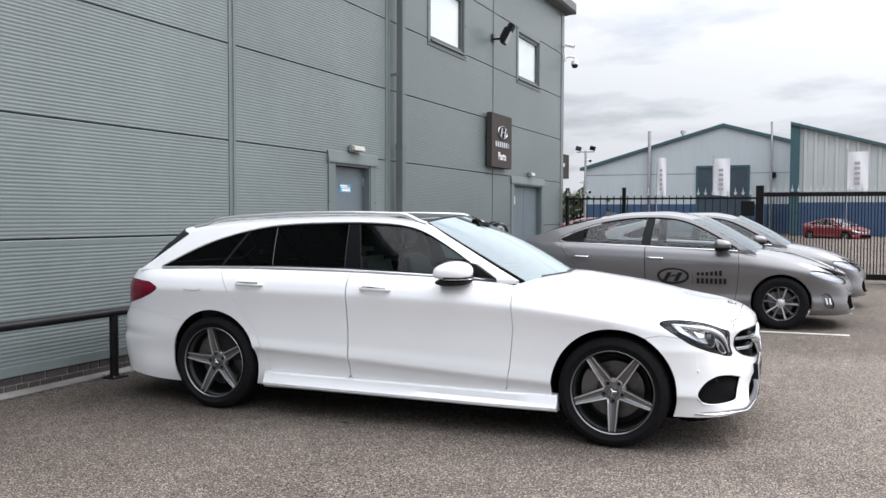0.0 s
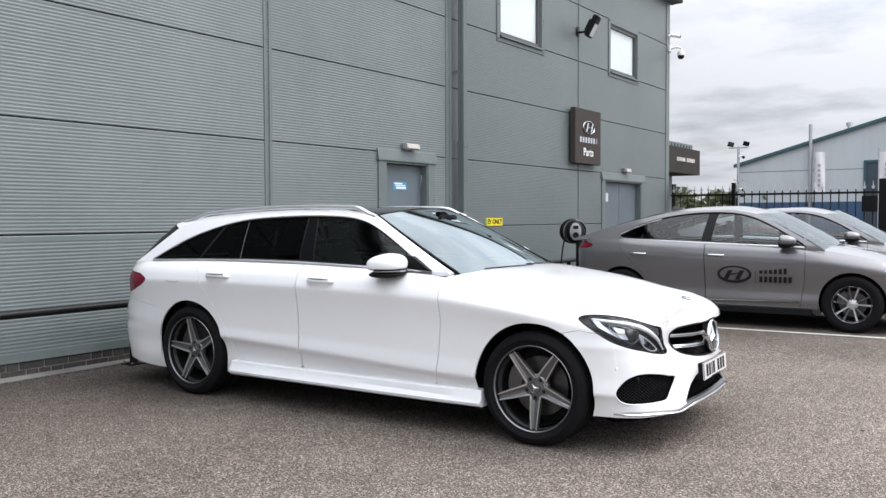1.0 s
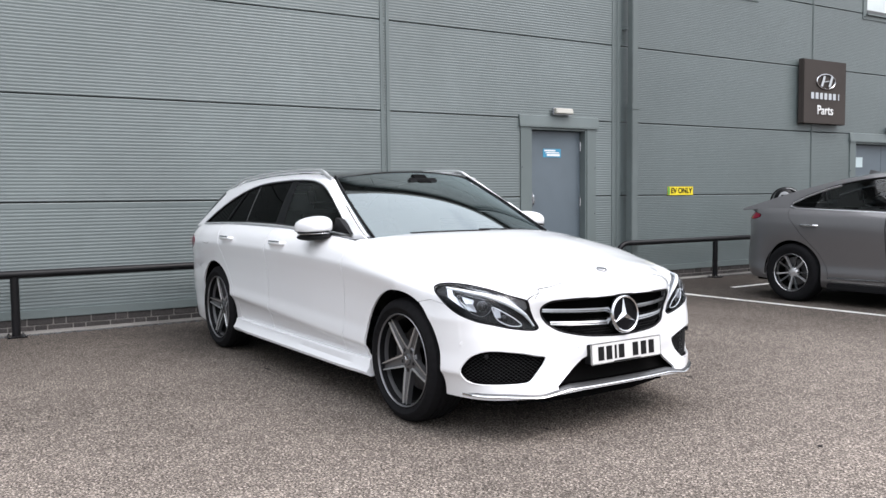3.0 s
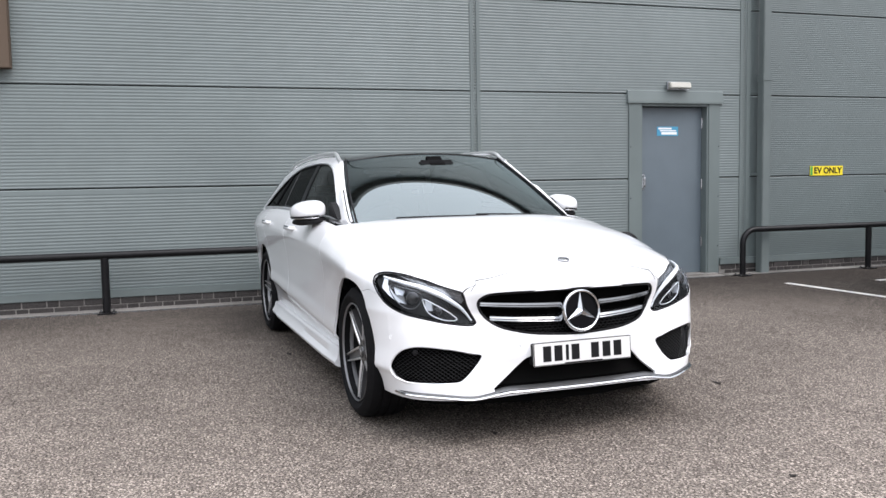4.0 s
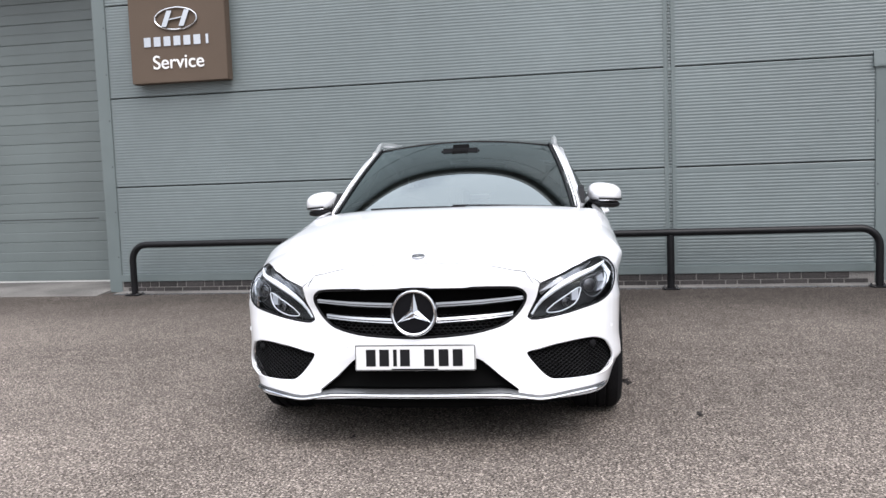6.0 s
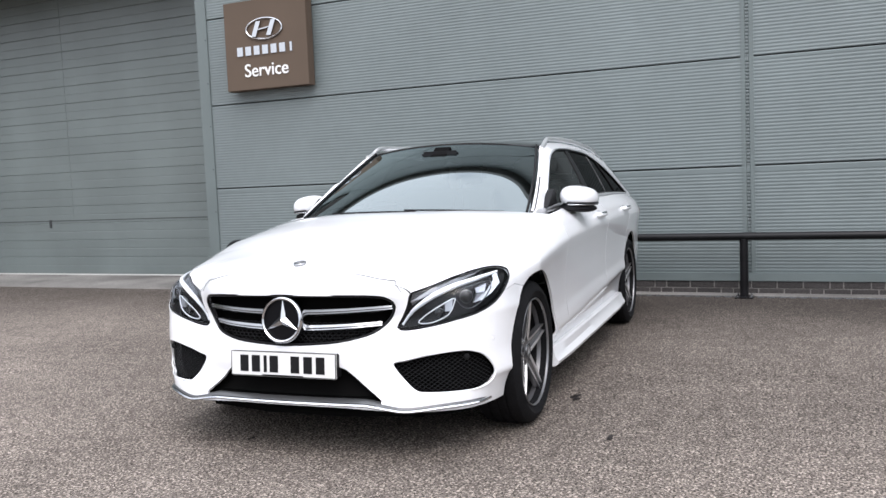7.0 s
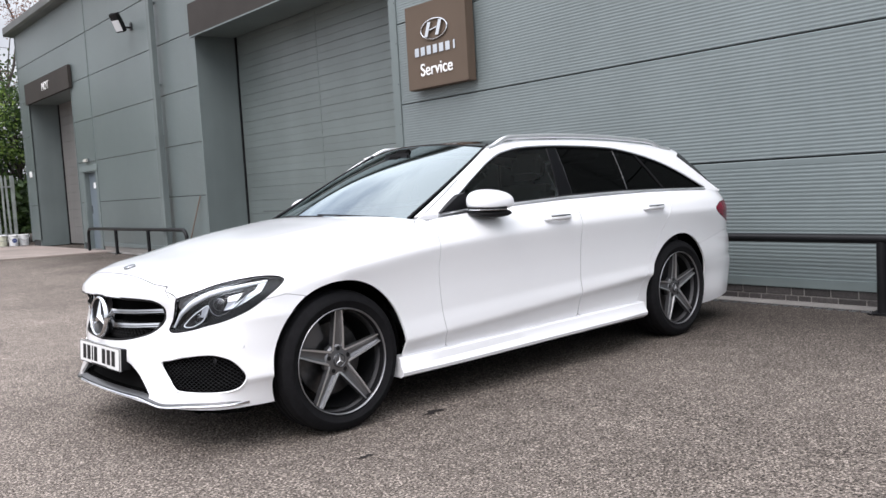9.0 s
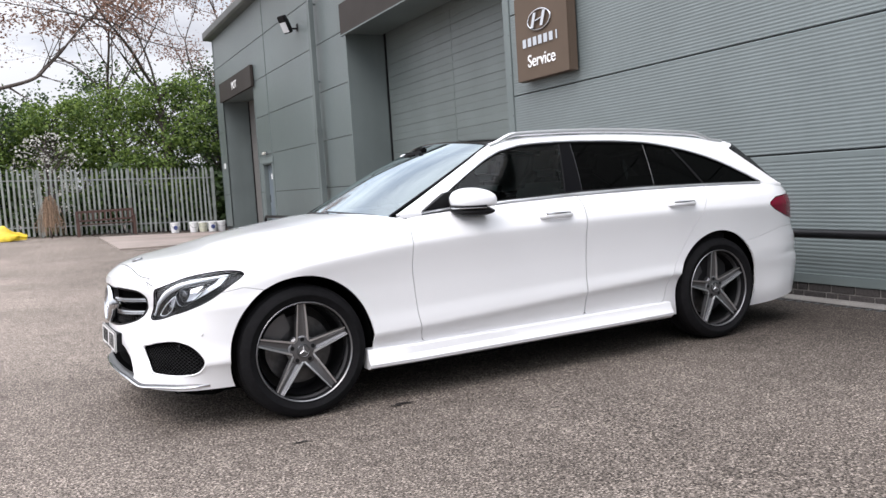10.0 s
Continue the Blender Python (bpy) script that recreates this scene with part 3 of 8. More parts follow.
part("gutter_end", box(WX - 0.01, WX + 0.245, -17.665, -17.65, 6.17, 6.40), GUTTERM, gut)


# brick plinth
def plinth(y0, y1):
    ob = part("mortar_bed", box(WX - 0.05, WX + 0.008, y0, y1, -0.02, 0.125), MORTAR, WALL)
    return ob


for a, b in ((1.156, 9.09), (10.34, 15.9), (18.05, 19.5), (-10.9, -4.98)):
    plinth(a, b)
BRICK_MESH = {}


def brick(kind, y, z):
    if kind not in BRICK_MESH:
        ln = 0.209 if kind == "stretcher" else 0.099
        ob = part("brick", box(-0.03, 0.016, 0, ln, 0, 0.062, 0.004), BRICK, WALL)
        BRICK_MESH[kind] = ob.data
    else:
        ob = new("brick", BRICK_MESH[kind])
        ob.parent = WALL
    ob.location = (WX + random.uniform(-0.002, 0.002), y, z)
    return ob


rb = random.Random(5)
for a, b in ((1.17, 9.08), (10.36, 14.6)):
    for c, z in ((0, -0.012), (1, 0.060)):
        y = a + (0 if c else 0.06)
        while y < b - 0.22:
            kind = "header" if rb.random() < 0.35 else "stretcher"
            brick(kind, y, z)
            y += 0.22 if kind == "stretcher" else 0.11
KERB = tagged(new("kerb_strip"), "pale concrete drainage kerb along the wall foot", "kerb", kind="structure")
for a, b in ((1.16, 10.3), (10.36, 15.9), (-10.9, -5.2)):
    bm = box(WX + 0.02, WX + 0.20, a, b, -0.05, 0.012, 0.004)
    part("kerb", bm, CONCRETE, KERB)
    part("channel_lip", box(WX + 0.20, WX + 0.225, a, b, -0.05, 0.008, 0.002), SATIN, KERB)
    for k in range(int((b - a) / 0.09)):
        if a == 1.16:
            part("channel_slot", box(WX + 0.226, WX + 0.262, a + k * 0.09, a + k * 0.09 + 0.045, -0.02, 0.003), JOINT, KERB)


# ---- doors and windows ----
def personnel_door(name, op, double=False, hinge_left=False):
    y0, y1, z0, z1 = op
    d = tagged(new(name), "closed blue-grey steel %s door in pressed metal surround" % ("double" if double else "fire exit"), "door", kind="structure")
    x = WX - 0.10
    leaves = [(y0 + 0.02, (y0 + y1) / 2 - 0.003), ((y0 + y1) / 2 + 0.003, y1 - 0.02)] if double else [(y0 + 0.025, y1 - 0.025)]
    for a, b in leaves:
        leaf = part("leaf", box(x - 0.045, x, a, b, 0.03, z1 - 0.03, 0.003), DOORGREY, d)
    # lining of the reveal
    for nm, b in (("reveal", (WX - 0.2, WX + 0.004, y0 - 0.004, y0 + 0.022, 0, z1)), ("reveal", (WX - 0.2, WX + 0.004, y1 - 0.022, y1 + 0.004, 0, z1)), ("reveal", (WX - 0.2, WX + 0.003, y0, y1, z1 - 0.022, z1 + 0.004))):
        part(nm, box(*b), CLADTRIM if nm == "reveal" else DOORGREY, d)
    part("surround", box(WX - 0.005, WX + 0.016, y0 - 0.16, y0 + 0.002, 0.02, z1 + 0.015, 0.003), CLADTRIM, d)
    part("surround", box(WX - 0.005, WX + 0.016, y1 - 0.002, y1 + 0.155, 0.02, z1 + 0.015, 0.003), CLADTRIM, d)
    part("head_flashing", prism([(WX - 0.005, z1 + 0.008), (WX + 0.035, z1 + 0.008), (WX + 0.035, z1 + 0.03), (WX + 0.02, z1 + 0.15), (WX - 0.005, z1 + 0.16)], y0 - 0.18, y1 + 0.19, "xz"), CLADTRIM, d)
    part("threshold", box(WX - 0.2, WX + 0.10, y0 - 0.1, y1 + 0.1, 0.0, 0.028, 0.005), CONCRETE, d)
    for z in (0.35, 0.95, 1.55):
        for yy in (y0 - 0.14, y1 + 0.135):
            part("screw", box(WX + 0.012, WX + 0.022, yy - 0.007, yy + 0.007, z, z + 0.014, 0.003), JOINT, d)
    return d, x


da, dx = personnel_door("door_1", DOOR_A)
# pull handle, keep and hinges
hd = part("door_handle", box(dx, dx + 0.012, 9.30, 9.36, 1.05, 1.24, 0.004), SATIN, da, "satin metal pull handle plate")
part("grip", tube(smooth_path([(dx + 0.01, 9.335, 1.07), (dx + 0.05, 9.335, 1.09), (dx + 0.055, 9.335, 1.15), (dx + 0.05, 9.335, 1.2), (dx + 0.01, 9.335, 1.22)], 4), 0.011, 8), SATIN, hd)
for z in (0.35, 1.05, 1.78):
    part("hinge", tube([(dx + 0.008, 10.147, z), (dx + 0.008, 10.147, z + 0.12)], 0.011, 8), SATIN, da)
db, dxb = personnel_door("door_2", DOOR_B, True)
part("notice", box(dxb, dxb + 0.004, 16.18, 16.44, 1.62, 1.79), mat("pale_notice", (0.5, 0.6, 0.62), 0.4), db, "pale blue notice plate")


def notice_a():
    """Small blue and white door notice."""
    nb = mat("notice_blue", (0.05, 0.28, 0.45), 0.35)
    n = tagged(thing("door_notice"), "small blue and white plastic notice on the steel door", "sign")
    part("plate", box(dx + 0.001, dx + 0.005, 9.53, 9.82, 1.69, 1.80, 0.001), nb, n)
    part("text_bar", box(dx + 0.005, dx + 0.0062, 9.55, 9.73, 1.767, 1.787), WHITE, n)
    part("text_bar", box(dx + 0.005, dx + 0.0062, 9.59, 9.80, 1.706, 1.735), WHITE, n)
    part("text_bar", box(dx + 0.005, dx + 0.0062, 9.57, 9.79, 1.744, 1.758), WHITE, n)


notice_a()


def bulkhead(y, z, s=1.0):
    """Small boxed emergency light with a sloped lens."""
    t = thing("bulkhead_light", pose(WX + 0.012, y, z), label="small grey wall-mounted bulkhead light over the door", category="wall light", group="wall lights")
    part("base", box(0, 0.04, -0.15 * s, 0.15 * s, -0.045, 0.045, 0.008), SATIN, t)
    part("lens", prism([(0.04, -0.04), (0.10, -0.032), (0.085, 0.03), (0.04, 0.04)], -0.14 * s, 0.14 * s, "xz", bevel=0.008), mat("cloudy_diffuser", (0.42, 0.41, 0.37), 0.4), t)
    return t


bulkhead(9.73, 2.27)
bulkhead(17.03, 2.26, 0.85)
bulkhead(-11.6, 2.20, 0.8)


BLINDW = mat("white_blind_cloth", (0.90, 0.91, 0.91), 0.7, stain=0.04, stain_scale=1.5)


def face_out(ob, inside):
    """Turn a sheet's faces away from an inner point."""
    me = ob.data
    c = Vector(inside)
    if sum((p.center - c).dot(p.normal) * p.area for p in me.polygons) < 0:
        me.flip_normals()


def window(name, op):
    y0, y1, z0, z1 = op
    w = tagged(new(name), "dark-framed upper window with a white roller blind down", "window", kind="structure")
    f = mat("grey_window_frame", (0.075, 0.08, 0.082), 0.4)
    for b in ((y0, y0 + 0.06, z0, z1), (y1 - 0.06, y1, z0, z1), (y0 + 0.06, y1 - 0.06, z0, z0 + 0.07), (y0 + 0.06, y1 - 0.06, z1 - 0.06, z1)):
        part("window_frame", box(WX - 0.075, WX - 0.02, *b, 0.004), f, w)
    sheet = Sheet([(WX - 0.05, y0 + 0.05, z0 + 0.06), (WX - 0.05, y1 - 0.05, z0 + 0.06), (WX - 0.05, y1 - 0.05, z1 - 0.05), (WX - 0.05, y0 + 0.05, z1 - 0.05)], [(0, 1, 2, 3)])
    pane = part("pane", sheet.bm(), glass_mat("window_glass", (0.9, 0.96, 0.97), 0.95, gloss=1.2), w)
    face_out(pane, (WX - 5, (y0 + y1) / 2, z0))
    pane.visible_shadow = False
    part("blind", box(WX - 0.075, WX - 0.07, y0 + 0.05, y1 - 0.05, z0 + 0.05, z1 - 0.04), BLINDW, w, "white roller blind")
    for b in ((y0 - 0.012, y0 + 0.01, z0, z1), (y1 - 0.01, y1 + 0.012, z0, z1), (y0, y1, z1 - 0.008, z1 + 0.01), (y0, y1, z0 - 0.01, z0 + 0.008)):
        part("reveal", box(WX - 0.19, WX - 0.002, *b), CLADTRIM, w)
    part("window_sill", prism([(WX - 0.1, z0 + 0.02), (WX + 0.05, z0 - 0.005), (WX + 0.05, z0 - 0.03), (WX - 0.1, z0 - 0.01)], y0 - 0.02, y1 + 0.02, "xz"), CLADTRIM, w)
    for b in ((y0 - 0.10, y0 - 0.008, z0 - 0.1, z1 + 0.1), (y1 + 0.008, y1 + 0.10, z0 - 0.1, z1 + 0.1), (y0 - 0.008, y1 + 0.008, z1 + 0.008, z1 + 0.1), (y0 - 0.008, y1 + 0.008, z0 - 0.1, z0 - 0.032)):
        part("surround", box(WX - 0.005, WX + 0.014, *b, 0.003), CLADTRIM, w)
    for z in (z0 - 0.06, (z0 + z1) / 2, z1 + 0.06):
        for y in (y0 - 0.06, y1 + 0.06):
            part("screw", box(WX + 0.012, WX + 0.02, y - 0.01, y + 0.01, z - 0.01, z + 0.01), JOINT, w)


window("window_1", WIN_A)
window("window_2", WIN_B)


# ---- roller shutter bay ----
def shutter_bay():
    y0, y1, z0, z1 = SHUTTER
    s = tagged(new("door_3"), "closed grey-green sectional shutter door in a deep recess", "roller door", kind="structure")
    xd = WX - 0.80
    h = 0.245
    n = int(z1 / h) + 1
    for k in range(n):
        a, b = 0.05 + k * h, 0.05 + (k + 1) * h
        prof = [(xd - 0.04, a + 0.001), (xd - 0.005, a + 0.001), (xd, a + 0.007), (xd, a + h * 0.47), (xd - 0.003, a + h * 0.49), (xd - 0.003, a + h * 0.51), (xd, a + h * 0.53), (xd, b - 0.007), (xd - 0.005, b - 0.001), (xd - 0.04, b - 0.001)]
        part("slat", prism(prof, y0 + 0.03, y1 - 0.03, "xz"), ROLLER, s)
    part("bottom_seal", box(xd - 0.04, xd + 0.012, y0 + 0.03, y1 - 0.03, 0.0, 0.05, 0.004), mat("pale_rubber_seal", (0.5, 0.5, 0.48), 0.6), s)
    part("guide_channel", box(xd - 0.05, xd + 0.03, y0, y0 + 0.035, 0, z1, 0.003), BLACK, s)
    part("guide_channel", box(xd - 0.05, xd + 0.03, y1 - 0.035, y1, 0, z1, 0.003), BLACK, s)
    part("reveal", box(xd - 0.06, WX + 0.01, y0 - 0.05, y0, 0, z1 + 0.1), CLADTRIM, s)
    part("reveal", box(xd - 0.06, WX + 0.004, y1, y1 + 0.05, 0, z1 + 0.1), CLADTRIM, s)
    part("soffit", box(xd - 0.06, WX + 0.004, y0, y1, z1, z1 + 0.05), CLADTRIM, s)
    for y in (-2.58,):
        part("handle_recess", box(xd - 0.002, xd + 0.006, y, y + 0.05, 0.72, 0.84, 0.003), JOINT, s)
    part("vertical_seam", box(xd, xd + 0.003, -2.092, -2.082, 0.86, z1 - 0.05), ROLLER, s)
    part("lower_strip", box(xd, xd + 0.003, y0 + 0.6, y1 - 0.6, 0.82, 0.83), JOINT, s)
    part("ramp", prism([(WX + 0.3, 0.0), (WX + 0.02, 0.03), (xd - 0.05, 0.035), (xd - 0.05, -0.05), (WX + 0.3, -0.05)], y0, y1, "xz"), CONCRETE, s)
    return s


shutter_bay()
fas = thing("shutter_fascia", label="dark brown box fascia projecting above the shutter door", category="sign fascia")
part("front_panel", box(WX + 0.09, WX + 0.12, -4.90, 1.1, 4.045, 4.62, 0.004), BROWNDARK, fas)
part("bottom_trim", box(WX + 0.08, WX + 0.128, -4.905, 1.105, 4.02, 4.045, 0.003), CLADTRIM, fas)
part("end_panel", box(WX + 0.02, WX + 0.09, -4.90, -4.87, 4.045, 4.62), BROWNDARK, fas)
part("end_panel", box(WX + 0.02, WX + 0.09, 1.07, 1.1, 4.045, 4.62), BROWNDARK, fas)
part("soffit", box(WX + 0.02, WX + 0.09, -4.87, 1.07, 4.045, 4.075), CLADTRIM, fas)
part("top_panel", box(WX + 0.02, WX + 0.09, -4.87, 1.07, 4.59, 4.62), BROWNDARK, fas)
part("lintel", box(WX - 0.75, WX + 0.02, -4.91, 0.99, 4.075, 4.72), CLADTRIM, fas)


def small_bay():
    """The narrower tall door near the far corner with its MOT fascia, and the side door."""
    y0, y1, z0, z1 = MOTDOOR
    s = tagged(new("door_4"), "closed grey-brown shutter door in a deep recess", "roller door", kind="structure")
    xd = WX - 0.80
    m = mat("grey_brown_shutter_paint", (0.16, 0.155, 0.15), 0.5, streak=0.15, vary=0.05)
    for k in range(17):
        a = 0.03 + k * 0.245
        part("slat", box(xd - 0.04, xd, y0 + 0.03, y1 - 0.03, a + 0.002, a + 0.243, 0.003), m, s)
    for a, b in ((y0 - 0.03, y0), (y1, y1 + 0.03)):
        part("reveal", box(xd - 0.06, WX + 0.012, a, b, 0, z1), CLADTRIM, s)
    part("soffit", box(xd - 0.06, WX + 0.01, y0, y1, z1 - 0.02, z1 + 0.03), CLADTRIM, s)
    part("guide_channel", box(xd - 0.05, xd + 0.03, y0, y0 + 0.05, 0, z1), BLACK, s)
    f = thing("mot_fascia", label="dark brown box fascia with white MOT lettering", category="sign fascia")
    part("box_panel", box(WX + 0.02, WX + 0.10, -16.45, -12.3, 4.05, 4.62, 0.004), BROWNDARK, f)
    bm = text_bm("MOT", 0.30, 0.006)
    bmesh.ops.transform(bm, matrix=pose(WX + 0.105, -14.35, 4.34) @ WALL_TURN, verts=bm.verts)
    part("lettering", bm, WHITE, f, "white letters")
    part("number_plate_panel", box(WX + 0.002, WX + 0.012, -17.1, -16.85, 2.02, 2.19), WHITE, f, "small white notice")
    d, x = personnel_door("door_5", SIDEDOOR)
    part("notice", box(x, x + 0.004, -11.68, -11.52, 1.52, 1.66), WHITE, d)
    hd = part("door_handle", box(x, x + 0.015, -11.95, -11.89, 0.9, 1.1, 0.003), SATIN, d)
    return s


small_bay()


# ---- rainwater pipes ----
PIPEM = mat("grey_green_pipe_paint", (0.125, 0.148, 0.147), 0.42, spec=0.3, stain=0.1, stain_scale=1.5, streak=0.04)


def downpipe(y, x0=WX + 0.012, w=0.15, z1=6.16):
    p = thing("downpipe", label="square grey-green metal rainwater downpipe on the wall", category="downpipe", group="downpipes")
    part("lower_pipe", box(x0, x0 + 0.11, y - w / 2, y + w / 2, 0.0, 2.36, 0.008), PIPEM, p)
    part("upper_pipe", box(x0 + 0.006, x0 + 0.104, y - w / 2 + 0.006, y + w / 2 - 0.006, 2.36, z1, 0.008), PIPEM, p)
    part("collar", box(x0 - 0.004, x0 + 0.116, y - w / 2 - 0.006, y + w / 2 + 0.006, 2.33, 2.42, 0.006), PIPEM, p)
    for z in (1.2, 3.4, 5.0):
        part("bracket", box(WX, x0 + 0.03, y - w / 2 - 0.03, y - w / 2 + 0.01, z, z + 0.03), PIPEM, p)
    return p


downpipe(10.885, x0=WX + 0.06, w=0.12)
downpipe(-6.62, x0=WX + 0.08, w=0.17)


# ---- sign boxes ----
def emblem(parent, m, rx, rz, material=CHROME):
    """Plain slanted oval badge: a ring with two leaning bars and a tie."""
    pts = [(0.012, rx * math.cos(a), rz * math.sin(a)) for a in [2 * math.pi * k / 40 for k in range(40)]]
    bm = tube(pts, rz * 0.085, 8, closed=True)
    for s in (-1, 1):
        prism([(s * rx * 0.42 - rx * 0.26, -rz * 0.70), (s * rx * 0.42 - rx * 0.02, -rz * 0.74), (s * rx * 0.42 + rx * 0.28, rz * 0.70), (s * rx * 0.42 + rx * 0.04, rz * 0.74)], 0.006, 0.03, "yz", bm)
    prism([(-rx * 0.36, -rz * 0.14), (rx * 0.24, rz * 0.02), (rx * 0.36, rz * 0.16), (-rx * 0.24, 0.0)], 0.006, 0.026, "yz", bm)
    bmesh.ops.transform(bm, matrix=m, verts=bm.verts)
    return part("emblem", bm, material, parent, "chrome oval badge")


def sign_box(word, y0, y1, z0, z1, d, panel=BROWNSIGN):
    s = thing("sign_box", label="brown wall sign box with chrome oval badge and white %s lettering" % word, category="sign", group="wall sign boxes")
    part("case", box(WX + 0.03, WX + d - 0.012, y0, y1, z0, z1, 0.006), panel, s)
    part("face", box(WX + d - 0.012, WX + d, y0 + 0.004, y1 - 0.004, z0 + 0.004, z1 - 0.004, 0.003), panel, s)
    cy, h, w = (y0 + y1) / 2, z1 - z0, y1 - y0
    emblem(s, pose(WX + d, cy, z0 + h * 0.665), w * 0.215, h * 0.115)
    # brand word as plain bars
    n, bw = 7, w * 0.085
    for k in range(n):
        y = cy + (k - (n - 1) / 2) * w * 0.103
        hh, zc = h * 0.05, z0 + h * 0.435
        half = bw * (0.16 if k == n - 1 else 0.42)
        part("word_bar", box(WX + d, WX + d + 0.012, y - half, y + half, zc - hh, zc + hh, 0.002), CHROME, s)
    bm = text_bm(word, h * 0.205, 0.005, 0.001)
    bmesh.ops.transform(bm, matrix=pose(WX + d + 0.004, cy, z0 + h * 0.21) @ WALL_TURN, verts=bm.verts)
    part("lettering", bm, WHITE, s, "white letters")
    return s


sign_box("Parts", 14.50, 15.585, 2.29, 3.293, 0.13, BROWNGREY)
sign_box("Service", 1.517, 2.637, 2.297, 3.305, 0.15)


# ---- hoop rails at the wall foot ----
def hoop_rail(y0, y1, posts, left=True, right=True, x=-5.45, top=0.555, r=0.036):
    lift = gz(x, (y0 + y1) / 2)
    h = thing("hoop_barrier", pose(0, 0, lift), label="black painted tubular steel hoop barrier bolted to the asphalt", category="barrier", group="hoop barriers")
    pts = []
    rad = 0.17
    arc = [radians(a) for a in range(0, 91, 15)]
    if left:
        pts += [(x, y0, 0.0)] + [(x, y0 + rad - rad * math.cos(a), top - rad + rad * math.sin(a)) for a in arc]
    else:
        pts += [(x, y0, top)]
    if right:
        pts += [(x, y1 - rad + rad * math.sin(a), top - rad + rad * math.cos(a)) for a in arc] + [(x, y1, 0.0)]
    else:
        pts += [(x, y1, top)]
    part("rail", tube(pts, r, 14), BLACKPAINT, h, smooth=40)
    feet = list(posts) + ([y0] if left else []) + ([y1] if right else [])
    for y in posts:
        part("post", tube([(x, y, 0.0), (x, y, top - r * 0.6)], r * 1.02, 14), BLACKPAINT, h, smooth=40)
    for y in feet:
        part("base_plate", box(x - 0.08, x + 0.08, y - 0.08, y + 0.08, 0.0, 0.014, 0.004), BLACKPAINT, h)
        for a in (-1, 1):
            for b in (-1, 1):
                part("bolt", tube([(x + a * 0.058, y + b * 0.058, 0.012), (x + a * 0.058, y + b * 0.058, 0.03)], 0.01, 6), SATIN, h)
    return h


hoop_rail(1.45, 9.06, (3.365, 5.28, 7.17))
hoop_rail(10.49, 15.6, (12.37, 14.0), right=True)
hoop_rail(-11.25, -5.4, (-9.3, -7.35), True, True, top=0.56)


# ---- cars ----
def clamp(v, a, b):
    return max(a, min(b, v))


class CarShape:
    """Plan and section curves of a car body; x forward from mid wheelbase, y to its left, z up."""
    def __init__(self, plan, sec, nose, top, bottom, base_w, tail=None, top_ref=0.98, roll=0.045, climb=0.0, pinch=None, corner=None):
        self.roll, self.climb, self.pinch, self.corner = roll, climb, pinch, corner
        # plan: knots (x, y, side weight, nose weight, tail weight) from tail centre to nose centre
        self.plan = [np.array(p, float) for p in smooth_path(plan, 16)]
        self.sec, self.nose, self.top, self.bottom, self.w = sec, nose, top, bottom, base_w
        self.tail = tail or (lambda z: 0.0)
        self.top_ref = top_ref

    def zrel(self, x, z):
        t = self.top(x)
        # the lower crease climbs towards the tail
        z = z - self.climb * (0.75 - x) * math.exp(-((z - 0.42) / 0.14) ** 2)
        return z if z < 0.5 else 0.5 + (z - 0.5) * (self.top_ref - 0.5) / (t - 0.5)

    def point(self, u, v):
        """u along the plan from tail to nose, v from bottom edge to top edge."""
        k = u * (len(self.plan) - 1)
        i = min(int(k), len(self.plan) - 2)
        x, y, ws, wn, wt = self.plan[i] + (self.plan[i + 1] - self.plan[i]) * (k - i)
        z0, z1 = self.bottom(x), self.top(x)
        z = z0 + (z1 - z0) * v
        s = self.sec(self.zrel(x, z)) / self.w
        y = max(0.0, y) * (1 + (s - 1) * clamp(ws, 0, 1))
        if v > 0.78:
            y -= self.roll * clamp((x - 0.78) / 0.35, 0, 1) * ((v - 0.78) / 0.22) ** 2 * clamp(ws, 0.25, 1)
            y = max(0.0, y)
        if self.pinch:
            y = max(0.0, y - self.pinch(x, z) * clamp(y / 0.8, 0, 1))
        if self.corner and x > 1.9:
            x += self.corner(y, z)
        return (x + self.nose(z) * clamp(wn, 0, 1) + self.tail(z) * clamp(wt, 0, 1), y, z)


def sheet_part(name, sheets, material, parent, label="", thick=0.006, smooth=50):
    """A panel with its edges folded inwards, or a bare pane where thick is 0."""
    bm = bmesh.new()
    for s in sheets:
        s.bm(bm)
    bmesh.ops.dissolve_degenerate(bm, edges=bm.edges, dist=0.0003)
    if thick:
        bmesh.ops.recalc_face_normals(bm, faces=bm.faces)
        bm.normal_update()
        out = sum((f.calc_center_median() - Vector((f.calc_center_median().x * 0.8, 0, 0.55))).dot(f.normal) * f.calc_area() for f in bm.faces)
        sg = -1.0 if out > 0 else 1.0
        rim = {}
        edges = [e for e in bm.edges if e.is_boundary and not (abs(e.verts[0].co.y) < 1e-5 and abs(e.verts[1].co.y) < 1e-5)]
        for e in edges:
            for v in e.verts:
                if v not in rim:
                    rim[v] = v.co + v.normal * (sg * max(thick, 0.008))
        rim = {v: bm.verts.new(c) for v, c in rim.items()}
        for e in edges:
            p, q = e.verts
            bm.faces.new((p, q, rim[q], rim[p]))
    ob = part(name, bm, material, parent, label, smooth)
    if not thick:
        face_out(ob, (0.0, 0.0, 0.5))
    return ob


def arch_cut(x0, z0, r):
    def g(p):
        return r - math.hypot(p[0] - x0, p[2] - z0) if p[1] > 0.45 else 1.0
    return g


def side_region(poly):
    d = polygon_distance(poly)
    return lambda p: d(p[0], p[2])


